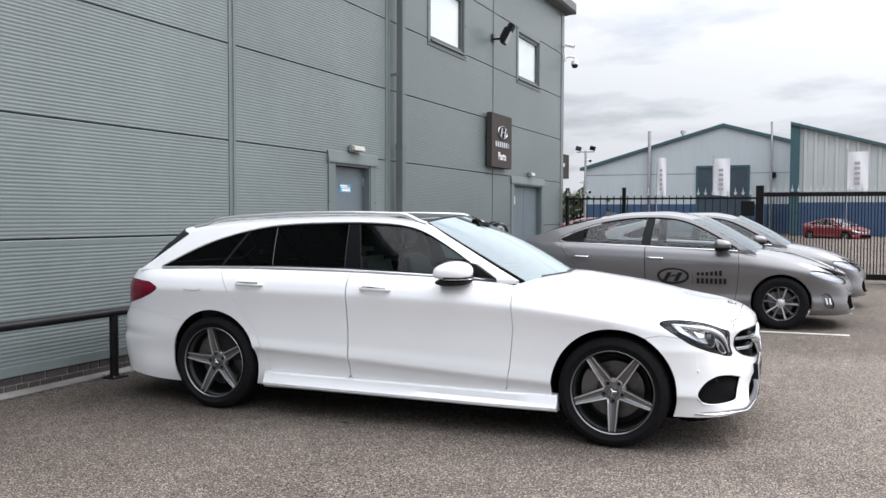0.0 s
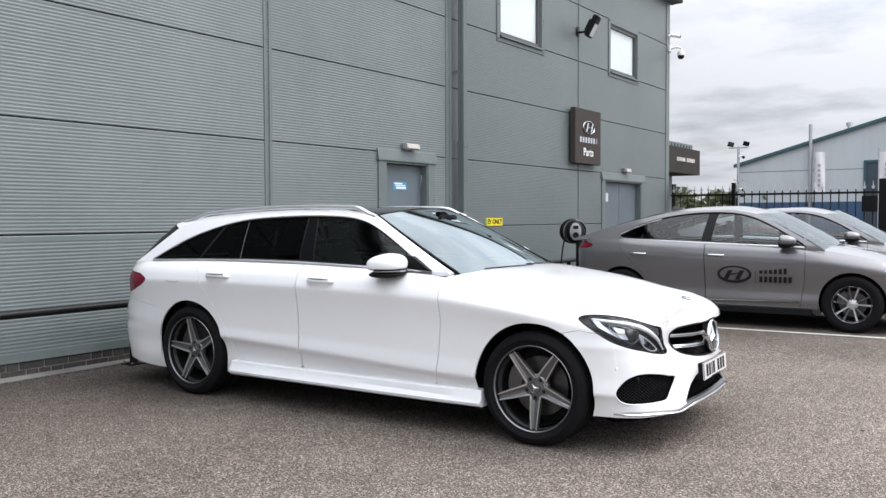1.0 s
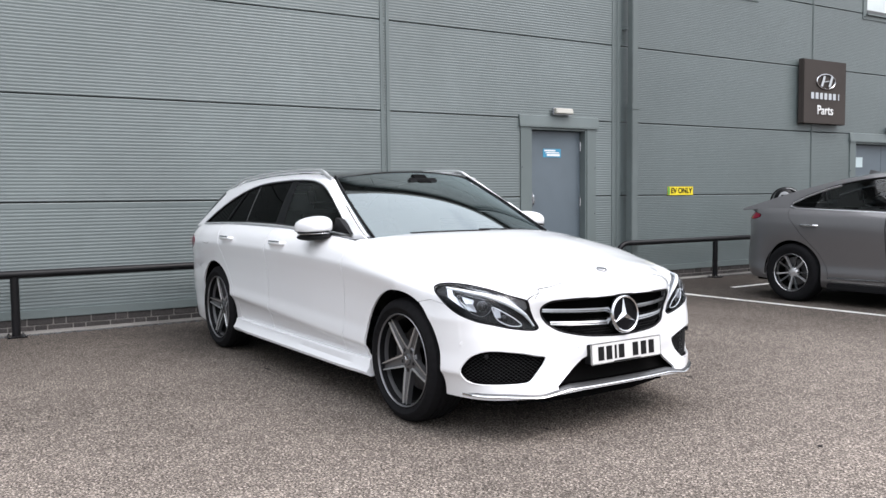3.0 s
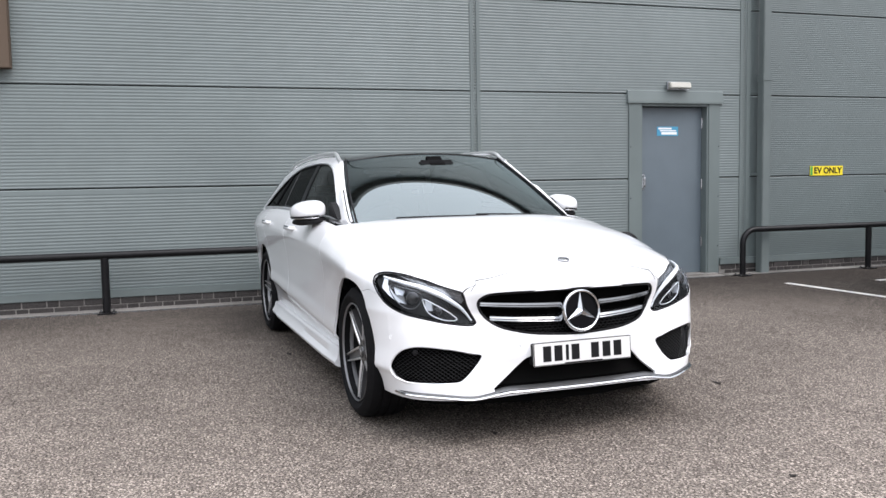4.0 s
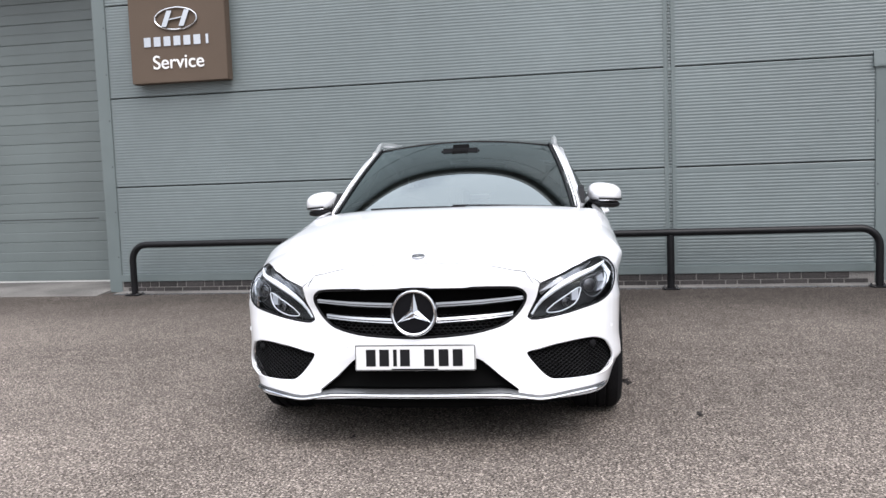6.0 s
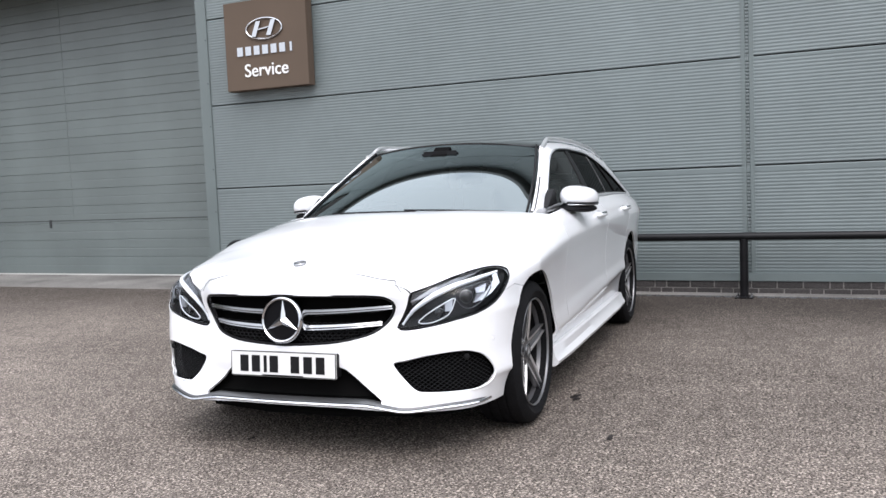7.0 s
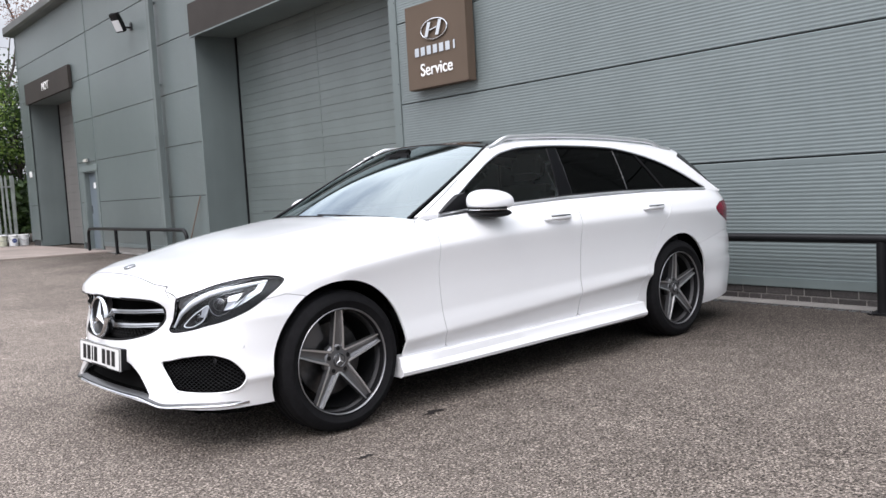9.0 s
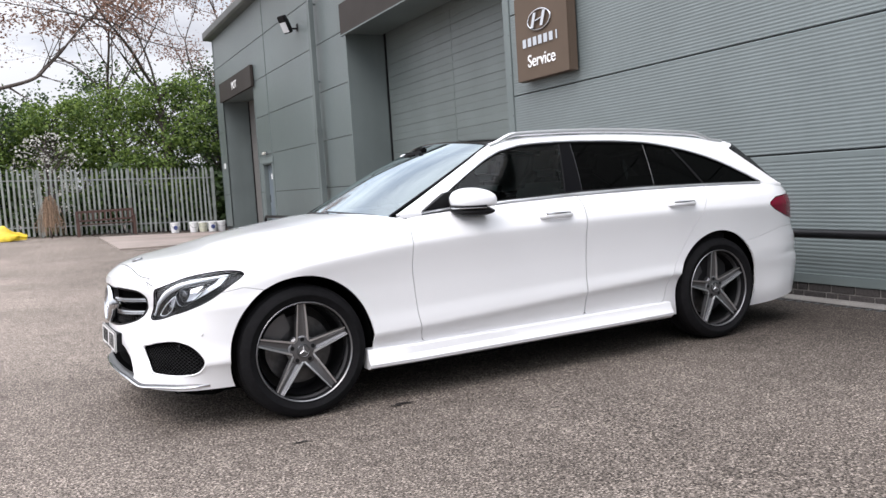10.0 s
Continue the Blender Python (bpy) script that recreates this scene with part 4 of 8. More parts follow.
def turned_region(poly, degrees):
    """A region drawn on a plane that faces the given way between straight ahead and the left."""
    c, s = math.cos(radians(degrees)), math.sin(radians(degrees))
    d = polygon_distance(poly)
    return lambda p: d(-s * p[0] + c * p[1], p[2]) if p[0] > 0.8 else 1.0


def wheel(parent, x, y, r, rim, style, z=None, turn=0.0):
    """A wheel facing +y in its own space, set at its place; flipped for the right side."""
    z = r if z is None else z
    w = new("wheel")
    w.parent = parent
    left = y > 0
    w.matrix_local = pose(x, y, z, 0, 0, 0 if left else 180) @ pose(0, 0, 0, 0, turn, 0)
    hw = 0.108
    prof = [(rim * 0.97, -hw * 0.9), (rim + 0.03, -hw * 1.05), (r - 0.035, -hw * 1.08), (r - 0.008, -hw * 0.88), (r, -hw * 0.6),
            (r, -0.052), (r - 0.007, -0.048), (r - 0.007, -0.040), (r, -0.036), (r, -0.008), (r - 0.007, -0.004), (r - 0.007, 0.004), (r, 0.008), (r, 0.036), (r - 0.007, 0.040), (r - 0.007, 0.048), (r, 0.052),
            (r, hw * 0.6), (r - 0.008, hw * 0.88), (r - 0.035, hw * 1.08), (r - 0.05, hw * 1.10), (rim + 0.03, hw * 1.06), (rim + 0.012, hw * 0.98), (rim * 0.97, hw * 0.9)]
    part("tyre", lathe(prof, 72, "y"), RUBBER, w, "black rubber tyre", smooth=35)
    dk = MATS["wheel_dark"]
    part("rim", lathe([(rim * 0.99, hw * 0.90), (rim * 1.015, hw * 0.98), (rim * 1.004, hw * 1.005), (rim * 0.988, hw * 0.97), (rim * 0.965, hw * 0.55), (rim * 0.90, -hw * 0.3), (rim * 0.9, -hw * 0.9), (rim * 0.98, -hw * 0.9), (rim * 0.93, -hw * 0.2)], 72, "y"), MATS["wheel_lip" if style == "star" else "wheel_bright"], w, "machined alloy rim", smooth=35)
    part("barrel", lathe([(rim * 0.90, hw * 0.5), (rim * 0.885, -hw * 0.8), (rim * 0.3, -hw * 0.82), (rim * 0.3, -hw * 0.86), (rim * 0.90, -hw * 0.85)], 48, "y"), MATS["barrel"], w, smooth=35)
    part("brake_disc", lathe([(0.06, -0.01), (rim * 0.70, -0.01), (rim * 0.70, -0.035), (0.06, -0.035)], 48, "y"), MATS["disc"], w, "grey steel brake disc", smooth=35)
    part("caliper", prism([(rim * 0.45 * math.cos(a), rim * 0.45 * math.sin(a)) for a in np.linspace(0.35, 1.25, 8)] + [(rim * 0.82 * math.cos(a), rim * 0.82 * math.sin(a)) for a in np.linspace(1.25, 0.35, 8)], -0.05, 0.012, "xz", bevel=0.006), dk, w, "dark brake caliper")
    yf = hw * 0.80
    if style == "star":
        for k in range(5):
            a = pose(0, 0, 0, 0, -72 * k - 90, 0)
            # broad dark spoke body with two bright machined ridges
            pts = [(rim * 0.16, 0.036, yf * 0.70), (rim * 0.30, 0.033, yf * 0.79), (rim * 0.60, 0.028, yf * 0.92), (rim * 0.975, 0.0205, yf * 1.03)]
            bm = bmesh.new()
            rings = []
            for q, h, yy in pts:
                rings.append([bm.verts.new(v) for v in ((q, yy - 0.030, -h), (q, yy - 0.002, -h), (q, yy - 0.013, -h * 0.25), (q, yy - 0.013, h * 0.25), (q, yy - 0.002, h), (q, yy - 0.030, h))])
            for i in range(len(rings) - 1):
                for j in range(6):
                    bm.faces.new((rings[i][j], rings[i][(j + 1) % 6], rings[i + 1][(j + 1) % 6], rings[i + 1][j]))
            bm.faces.new(rings[0]); bm.faces.new(rings[-1][::-1])
            bmesh.ops.transform(bm, matrix=a, verts=bm.verts)
            sp = part("spoke", bm, dk, w)
            for s in (-1, 1):
                bm = bmesh.new()
                rr = []
                for q, h, yy in pts:
                    rr.append([bm.verts.new(v) for v in ((q, yy - 0.004, s * h * 1.0), (q, yy + 0.0015, s * h * 0.98), (q, yy + 0.0005, s * h * 0.72), (q, yy - 0.006, s * h * 0.66))])
                for i in range(len(rr) - 1):
                    for j in range(4):
                        bm.faces.new((rr[i][j], rr[i][(j + 1) % 4], rr[i + 1][(j + 1) % 4], rr[i + 1][j]))
                bm.faces.new(rr[0]); bm.faces.new(rr[-1][::-1])
                bmesh.ops.transform(bm, matrix=a, verts=bm.verts)
                part("spoke_edge", bm, MATS["wheel_bright"], sp, "bright machined spoke edge")
        part("hub", lathe([(0.0, yf * 0.78), (0.030, yf * 0.80), (0.034, yf * 0.76), (0.068, yf * 0.72), (0.078, yf * 0.62), (0.078, yf * 0.3), (0.0, yf * 0.3)], 30, "y", closed=False), dk, w, smooth=35)
        part("hub_cap", lathe([(0.0, yf * 0.86), (0.026, yf * 0.85), (0.031, yf * 0.80), (0.031, yf * 0.7), (0.0, yf * 0.7)], 24, "y", closed=False), dk, w, "dark hub cap", smooth=35)
        part("cap_ring", lathe([(0.0285, yf * 0.855), (0.0300, yf * 0.868), (0.0325, yf * 0.86), (0.034, yf * 0.78), (0.0285, yf * 0.78)], 24, "y"), MATS["lampsilver"], w, "grey cap ring", smooth=35)
        bm = bmesh.new()
        cen = bm.verts.new((0, yf * 0.86 + 0.004, 0))
        pts6 = [bm.verts.new((rr * math.cos(math.pi / 2 + q * math.pi / 3), yf * 0.86, rr * math.sin(math.pi / 2 + q * math.pi / 3))) for q, rr in ((q, 0.027 if q % 2 == 0 else 0.006) for q in range(6))]
        for q in range(6):
            bm.faces.new((cen, pts6[(q + 1) % 6], pts6[q]))
        part("cap_star", bm, MATS["wheel_bright"], w, "small bright star")
        for k in range(5):
            a = 2 * math.pi * (k + 0.5) / 5 - math.pi / 2
            part("wheel_bolt", tube([(0.056 * math.cos(a), yf * 0.62, 0.056 * math.sin(a)), (0.056 * math.cos(a), yf * 0.745, 0.056 * math.sin(a))], 0.0115, 8), BLACK, w)
    else:
        for k in range(10):
            a0 = -36 * k - 90
            lean = 9 if k % 2 else -9
            a = pose(0, 0, 0, 0, a0 + lean * 0.35, 0)
            bm = bmesh.new()
            rings = []
            for q, h, yy in ((rim * 0.15, 0.007, yf * 0.74), (rim * 0.55, 0.008, yf * 0.86), (rim * 0.955, 0.011, yf * 0.98)):
                rings.append([bm.verts.new(v) for v in ((q, yy - 0.025, -h), (q, yy, -h), (q, yy, h), (q, yy - 0.025, h))])
            for i in range(2):
                for j in range(4):
                    bm.faces.new((rings[i][j], rings[i][(j + 1) % 4], rings[i + 1][(j + 1) % 4], rings[i + 1][j]))
            bm.faces.new(rings[0]); bm.faces.new(rings[-1][::-1])
            bmesh.ops.transform(bm, matrix=a, verts=bm.verts)
            part("spoke", bm, MATS["wheel_silver"] if k % 2 else MATS["lampsilver"], w)
        part("hub", lathe([(0.0, yf * 0.84), (0.035, yf * 0.83), (0.045, yf * 0.76), (0.06, yf * 0.6), (0.06, yf * 0.3), (0.0, yf * 0.3)], 24, "y", closed=False), MATS["wheel_silver"], w, smooth=35)
    return w


MATS = {
    "wheel_dark": mat("dark_grey_wheel_paint", (0.15, 0.15, 0.155), 0.36, metal=0.7, coat=0.3),
    "barrel": mat("dark_wheel_barrel", (0.012, 0.012, 0.013), 0.45, metal=0.5),
    "wheel_bright": mat("machined_alloy", (0.74, 0.74, 0.75), 0.30, metal=0.9, rough_vary=0.06),
    "wheel_lip": mat("satin_grey_rim_lip", (0.27, 0.27, 0.28), 0.34, metal=0.8, rough_vary=0.06),
    "wheel_silver": mat("silver_wheel_paint", (0.55, 0.55, 0.56), 0.35, metal=0.7),
    "disc": mat("brake_steel", (0.12, 0.12, 0.123), 0.4, metal=1.0, grain=0.2, grain_scale=30),
    "liner": mat("wheel_arch_liner", (0.005, 0.005, 0.005), 0.95, spec=0.03),
    "mesh": mat("black_grille_mesh", (0.0025, 0.0025, 0.0025), 0.95, spec=0.01),
    "lampdark": mat("dark_lamp_housing", (0.010, 0.010, 0.011), 0.3, spec=0.25),
    "lampsilver": mat("grey_lamp_trim", (0.16, 0.165, 0.172), 0.25, metal=0.8),
    "lampchrome": mat("lamp_reflector", (0.50, 0.51, 0.53), 0.28, metal=0.9),
    "louvre": mat("satin_silver_louvre", (0.33, 0.335, 0.345), 0.22, metal=1.0),
    "seam": mat("shut_line_shadow_gap", (0.05, 0.05, 0.052), 0.8),
    "shut_line": mat("fine_shut_line", (0.22, 0.222, 0.226), 0.7),
    "rail": mat("bright_satin_rail", (0.80, 0.805, 0.815), 0.30, metal=0.85, rough_vary=0.04),
    "blade": mat("grey_satin_blade", (0.10, 0.102, 0.105), 0.35, metal=0.6),
    "drl": mat("frosted_light_guide", (0.85, 0.88, 0.90), 0.25, coat=0.5),
}


def nose_shift(x, y, z):
    """How far the front of the body is drawn forward and up: most at the lip over the grille."""
    y = abs(y)
    base = 0.028 * smooth_step((x - 1.78) / 0.26) * (1 - 0.5 * smooth_step((y - 0.30) / 0.2))
    lip = np.interp(z, (0.56, 0.60, 0.64, 0.68, 0.71, 0.735), (0.0, 0.008, 0.035, 0.066, 0.083, 0.100))
    lip *= smooth_step((x - 1.72) / 0.34) * (1 - 0.75 * smooth_step((y - 0.38) / 0.2))
    return Vector((base + lip, 0.0, 0.007 * smooth_step(x - 0.6)))


def draw_nose(ob):
    """Apply the shift to a part of the car and all that hangs under it."""
    for c in ob.children:
        if c.name.split(".")[0] == "wheel":
            continue
        m = c.matrix_basis
        if m.translation.length > 0.01:
            c.matrix_basis = Matrix.Translation(nose_shift(*m.translation)) @ m
        else:
            if c.type == "MESH":
                for v in c.data.vertices:
                    v.co = v.co + nose_shift(*v.co)
            draw_nose(c)


def estate_car():
    car = thing("estate_car", pose(-2.549, 5.642, 0, 0, 0, 2.75), label="white estate car with black glass roof and five-spoke wheels", category="car")
    bodyp = car
    top = spline([-2.5, -1.95, -1.0, -0.4, 0.3, 0.70, 0.92, 1.15, 1.42, 1.70, 1.95, 2.1, 2.2, 2.26], [0.965, 0.985, 1.005, 1.003, 0.985, 0.962, 0.942, 0.912, 0.868, 0.815, 0.765, 0.745, 0.733, 0.728])
    bottom = spline([-2.5, -1.8, -1.0, 0.0, 1.0, 1.75, 2.0, 2.07, 2.13, 2.17, 2.26], [0.225, 0.170, 0.20, 0.20, 0.205, 0.214, 0.214, 0.217, 0.226, 0.240, 0.243])
    sec = spline([0.17, 0.22, 0.29, 0.358, 0.384, 0.42, 0.50, 0.62, 0.74, 0.815, 0.842, 0.87, 0.905, 0.94, 0.98], [0.806, 0.828, 0.848, 0.874, 0.890, 0.888, 0.880, 0.882, 0.893, 0.905, 0.908, 0.899, 0.884, 0.858, 0.806])
    nose = spline([0.18, 0.24, 0.30, 0.34, 0.42, 0.50, 0.56, 0.62, 0.67, 0.71, 0.735, 0.75], [-0.015, 0.002, -0.006, -0.012, 0.0, -0.006, -0.022, -0.042, -0.066, -0.092, -0.118, -0.14])
    tailf = spline([0.2, 0.45, 0.6, 0.7, 0.85, 0.98], [0.05, 0.0, 0.01, 0.05, 0.06, 0.12])
    plan = [(-2.48, 0, 0, 0, 1), (-2.46, .40, 0, 0, 1), (-2.36, .70, .3, 0, 1), (-2.13, .845, .8, 0, .6), (-1.80, .888, 1, 0, 0), (-1.42, .902, 1, 0, 0), (-.9, .903, 1, 0, 0), (-.3, .905, 1, 0, 0),
            (.3, .903, 1, 0, 0), (.8, .898, 1, 0, 0), (1.15, .900, 1, 0, 0), (1.45, .902, 1, 0, 0), (1.68, .893, 1, 0, .0), (1.845, .862, .9, .15, 0), (1.975, .780, .6, .55, 0), (2.068, .640, .35, .9, 0), (2.130, .480, .15, 1, 0), (2.166, .27, 0, 1, 0), (2.177, .13, 0, 1, 0), (2.180, 0, 0, 1, 0)]
    # the wings draw in round the lamps
    # and the lower crease of the doors ends at the rear wheel
    plain = spline([0.10, 0.17, 0.25, 0.34, 0.42, 0.50], [0.800, 0.828, 0.854, 0.870, 0.877, 0.880])

    def uncrease(x, z):
        zr = z - 0.05 * (0.75 - x) * math.exp(-((z - 0.42) / 0.14) ** 2)
        return (sec(zr) - plain(zr)) * clamp((-1.55 - x) / 0.2, 0, 1) if zr < 0.5 else 0.0
    pinch = lambda x, z: uncrease(x, z) + 0.052 * clamp((x - 1.42) / 0.24, 0, 1) * clamp((2.12 - x) / 0.25, 0, 1) * clamp((z - 0.60) / 0.16, 0, 1)
    # the nose leans back between grille and lamps
    lean = spline([0.18, 0.24, 0.33, 0.41, 0.50, 0.56, 0.64, 0.71, 0.78], [0.02, 0.018, -0.008, -0.030, -0.050, -0.057, -0.045, -0.025, -0.015])
    corner = lambda y, z: lean(z) * math.exp(-((y - 0.49) / 0.19) ** 2)
    shape = CarShape(plan, sec, nose, top, bottom, 0.906, tailf, climb=0.05, pinch=pinch, corner=corner)
    shell = Sheet.grid(shape.point, 300, 52)
    shell.v = [(x, 0.0 if y < 1e-6 else y, z) for x, y, z in shell.v]
    WR = 0.333
    shell = shell.keep(lambda p: max(arch_cut(1.42, WR + 0.012, 0.372)(p), arch_cut(-1.42, WR + 0.012, 0.366)(p)) if p[1] > 0.45 else -1.0)
    front_door, shell = shell.split(side_region([(.762, .292), (.79, .45), (.812, .70), (.80, .90), (.772, 1.05), (-.345, 1.05), (-.33, .80), (-.323, .292)]), 0.0042)
    rear_door, shell = shell.split(side_region([(-.3268, .292), (-.3338, .80), (-.3488, 1.05), (-1.42, 1.05), (-1.34, .95), (-1.17, .72), (-1.03, .52), (-.972, .40), (-.958, .292)]), 0.0042)
    lamp_poly = smooth_path([(-.455, .742), (-.478, .763), (-.56, .770), (-.69, .754), (-.79, .724), (-.862, .703), (-.893, .692), (-.903, .676), (-.918, .638), (-.943, .594), (-.966, .558), (-.964, .546), (-.925, .543), (-.836, .558), (-.75, .580), (-.66, .602), (-.565, .640), (-.49, .700)], 4, True)
    lampr = turned_region(lamp_poly, 40)
    lamp, shell = shell.split(lampr, 0.006)
    gl = smooth_path([(-.6, .697), (0, .698), (.25, .695), (.39, .689), (.436, .675), (.456, .648), (.447, .61), (.41, .563), (.35, .527), (.24, .505), (.12, .496), (0, .491), (-.6, .491)], 1)
    gd = polygon_distance(gl)
    grille, shell = shell.split(lambda p: gd(p[1], p[2]) if p[0] > 1.9 else 1.0, 0.004)
    ld = polygon_distance(smooth_path([(-.5, .42), (.20, .42), (.27, .395), (.34, .33), (.43, .262), (.38, .248), (-.5, .243)], 1))
    lower, shell = shell.split(lambda p: ld(p[1], p[2]) if p[0] > 1.9 else 1.0, 0.004)
    fog_poly = smooth_path([(-.834, .409), (-.78, .424), (-.70, .442), (-.60, .456), (-.53, .455), (-.47, .432), (-.428, .385), (-.416, .348), (-.437, .312), (-.49, .291), (-.60, .287), (-.71, .290), (-.752, .299), (-.792, .340)], 4, True)
    fogr = turned_region(fog_poly, 35)
    fog, shell = shell.split(fogr, 0.004)
    tl, shell = shell.split(side_region(round_corners([(-3, .60), (-3, .93), (-2.2, .905), (-1.99, .893), (-1.895, .853), (-1.955, .812), (-2.08, .765), (-2.26, .72)], .02)), 0.006)
    bumper, shell = shell.split(side_region([(1.2, 0), (1.2, .62), (1.60, .668), (1.70, .690), (1.93, .66), (2.012, .688), (1.983, .79), (3, .79), (3, 0)]), 0.002)
    rbumper, shell = shell.split(side_region([(-1.5, 0), (-1.62, .615), (-1.75, .63), (-2.05, .685), (-3, .685), (-3, 0)]), 0.0014)
    wing = shell.keep(lambda p: -(p[0] - 0.4))
    quarter = shell.keep(lambda p: p[0] - 0.4)

    def both(name, s, material, label="", parent=bodyp, thick=0.012):
        sheet_part(name, [s], material, parent, label, thick)
        sheet_part(name, [s.mirrored()], material, parent, label, thick)

    def whole(name, s, material, label="", parent=bodyp, thick=0.012):
        return sheet_part(name, [s, s.mirrored()], material, parent, label, thick)

    doors = []
    for nm, sh in (("front_door", front_door), ("rear_door", rear_door)):
        for m in (1, -1):
            doors.append((nm, m, sheet_part(nm, [sh if m > 0 else sh.mirrored()], PAINTW, bodyp, "", 0.012)))
    whole("rear_quarter", quarter, PAINTW)
    whole("rear_bumper", rbumper, PAINTW)
    both("tail_lamp", tl, RED, "dark red tail lamp")
    # dark inner body closes the gaps
    inner = Sheet.grid(shape.point, 120, 16).keep(lambda p: max(arch_cut(1.42, WR, 0.40)(p), arch_cut(-1.42, WR, 0.40)(p)) if p[1] > 0.45 else -1.0)

    def shrink(p):
        x, y, z = p
        return (x * 0.985 - 0.012, max(0, y - 0.032) if y > 1e-6 else 0.0, z - 0.01)
    whole("inner_shell", inner.moved(shrink), MATS["liner"], "", bodyp, 0)
    # wheel arch liners
    for wx in (1.42, -1.42):
        for s in (1, -1):
            bm = bmesh.new()
            n = 24
            a = [[bm.verts.new((wx + 0.385 * math.cos(t), s * yy, WR + 0.385 * math.sin(t))) for yy in (0.50, 0.80)] for t in np.linspace(radians(-8), radians(188), n)]
            for i in range(n - 1):
                bm.faces.new((a[i][0], a[i][1], a[i + 1][1], a[i + 1][0]))
            part("arch_liner", bm, MATS["liner"], bodyp)
            bm = prism([(wx + 0.39 * math.cos(t), WR + 0.39 * math.sin(t)) for t in np.linspace(radians(-8), radians(188), n)], s * 0.49, s * 0.50, "xz")
            part("arch_back", bm, MATS["liner"], bodyp)
    # the middle pans hang low to deepen the shade on the ground
    for bx in ((-1.78, 1.78, 0.62), (-1.0, 1.0, 0.84), (1.81, 1.98, 0.52), (-2.30, -1.82, 0.66)):
        part("floor_pan", box(bx[0], bx[1], -bx[2], bx[2], (0.158 if bx[2] < 0.63 else 0.19) + 0.002 * bx[2], 0.26), MATS["liner"], bodyp)

    # added tray, blocks light so the ground under the car goes darker
    tray_plan = [(1.00, -0.80), (1.05, -0.62), (1.78, -0.62), (1.84, -0.70), (1.93, -0.62), (2.00, -0.46), (2.05, -0.20)]
    tray_plan += [(x, -y) for x, y in tray_plan[::-1]] + [(-1.0, 0.80), (-1.0, -0.80)]
    part("under_tray", prism(tray_plan, 0.162, 0.198, "xy", bevel=0.01), MATS["liner"], bodyp, "black tray added to deepen the shade under the car")

    # bonnet: it meets the tops of the wings, and a seam just behind the grille
    N = 300
    tops = [shape.point(i / N, 1.0) for i in range(N + 1)]
    tops = [p for p in tops if p[0] > 0.62]
    crown = spline([0.55, 0.95, 1.2, 1.5, 1.70, 1.80, 1.88, 1.948, 1.99, 2.03, 2.062, 2.10], [1.00, 0.992, 0.962, 0.915, 0.874, 0.853, 0.834, 0.812, 0.792, 0.764, 0.736, 0.72])

    def bonnet_pt(u, v):
        x, y0, z0 = tops[round(u * (len(tops) - 1))]
        z1 = max(crown(x), z0)
        # soft twin ridges running back from the grille
        ridge = 0.0025 * math.exp(-((v * y0 - (0.30 + 0.16 * (2.06 - x))) / 0.05) ** 2) * clamp((x - 0.9) * 2, 0, 1) * clamp((2.04 - x) * 6, 0, 1) * (1 - v)
        return (x, 0.0 if y0 * v < 1e-6 else y0 * v, z0 + (z1 - z0) * (1 - v ** 3.4) + ridge)
    bon = Sheet.grid(bonnet_pt, len(tops) - 1, 40)
    seam_x = spline([0.0, 0.24, 0.38, 0.43, 0.47, 0.49], [1.990, 1.992, 1.990, 1.986, 1.978, 1.968])
    corner_w = spline([0.6, 0.80, 0.875, 0.90], [0.70, 0.73, 0.787, 0.95])
    front_strip = bon.keep(lambda p: max(seam_x(p[1]) - p[0] if p[1] < 0.49 else 1.975 - p[0], p[1] - 0.464), -0.002)
    lid = bon.keep(lambda p: max((p[0] - seam_x(p[1])) if p[1] < 0.466 else -0.01, p[1] - corner_w(p[0]), 0.945 - 0.13 * (p[1] / 0.74) ** 2 - p[0]), -0.002)
    corner = bon.keep(lambda p: max(corner_w(p[0]) - p[1], 0.80 - p[0]), -0.002)
    whole("bonnet", lid, PAINTW)
    joint = []
    for y in np.linspace(-0.455, 0.455, 61):
        x = seam_x(abs(y))
        k = min(range(len(tops)), key=lambda i: abs(tops[i][0] - x))
        q = min(1.0, abs(y) / max(1e-6, tops[k][1]))
        joint.append((x, y, tops[k][2] + (max(crown(x), tops[k][2]) - tops[k][2]) * (1 - q ** 3.4) + 0.0006))
    hook = [(2.001, 0.466, 0.731), (2.010, 0.476, 0.715), (2.017, 0.487, 0.698)]
    joint = [(x, -y, z) for x, y, z in hook[::-1]] + joint + hook
    part("bonnet_seam", tube(joint, 0.0016, 6), MATS["shut_line"], bodyp, smooth=60)
    for m in (1, -1):
        ss = [wing, corner] if m > 0 else [wing.mirrored(), corner.mirrored()]
        sheet_part("wing", ss, PAINTW, bodyp, "", 0.012)
    sheet_part("front_bumper", [bumper, bumper.mirrored(), front_strip, front_strip.mirrored()], PAINTW, bodyp, "", 0.012)
    whole("scuttle", Sheet.grid(lambda u, v: (0.66 + 0.30 * u - 0.13 * (v ** 2), 0.74 * v, 0.975 - 0.02 * v * v), 8, 20), BLACK, "black scuttle panel")

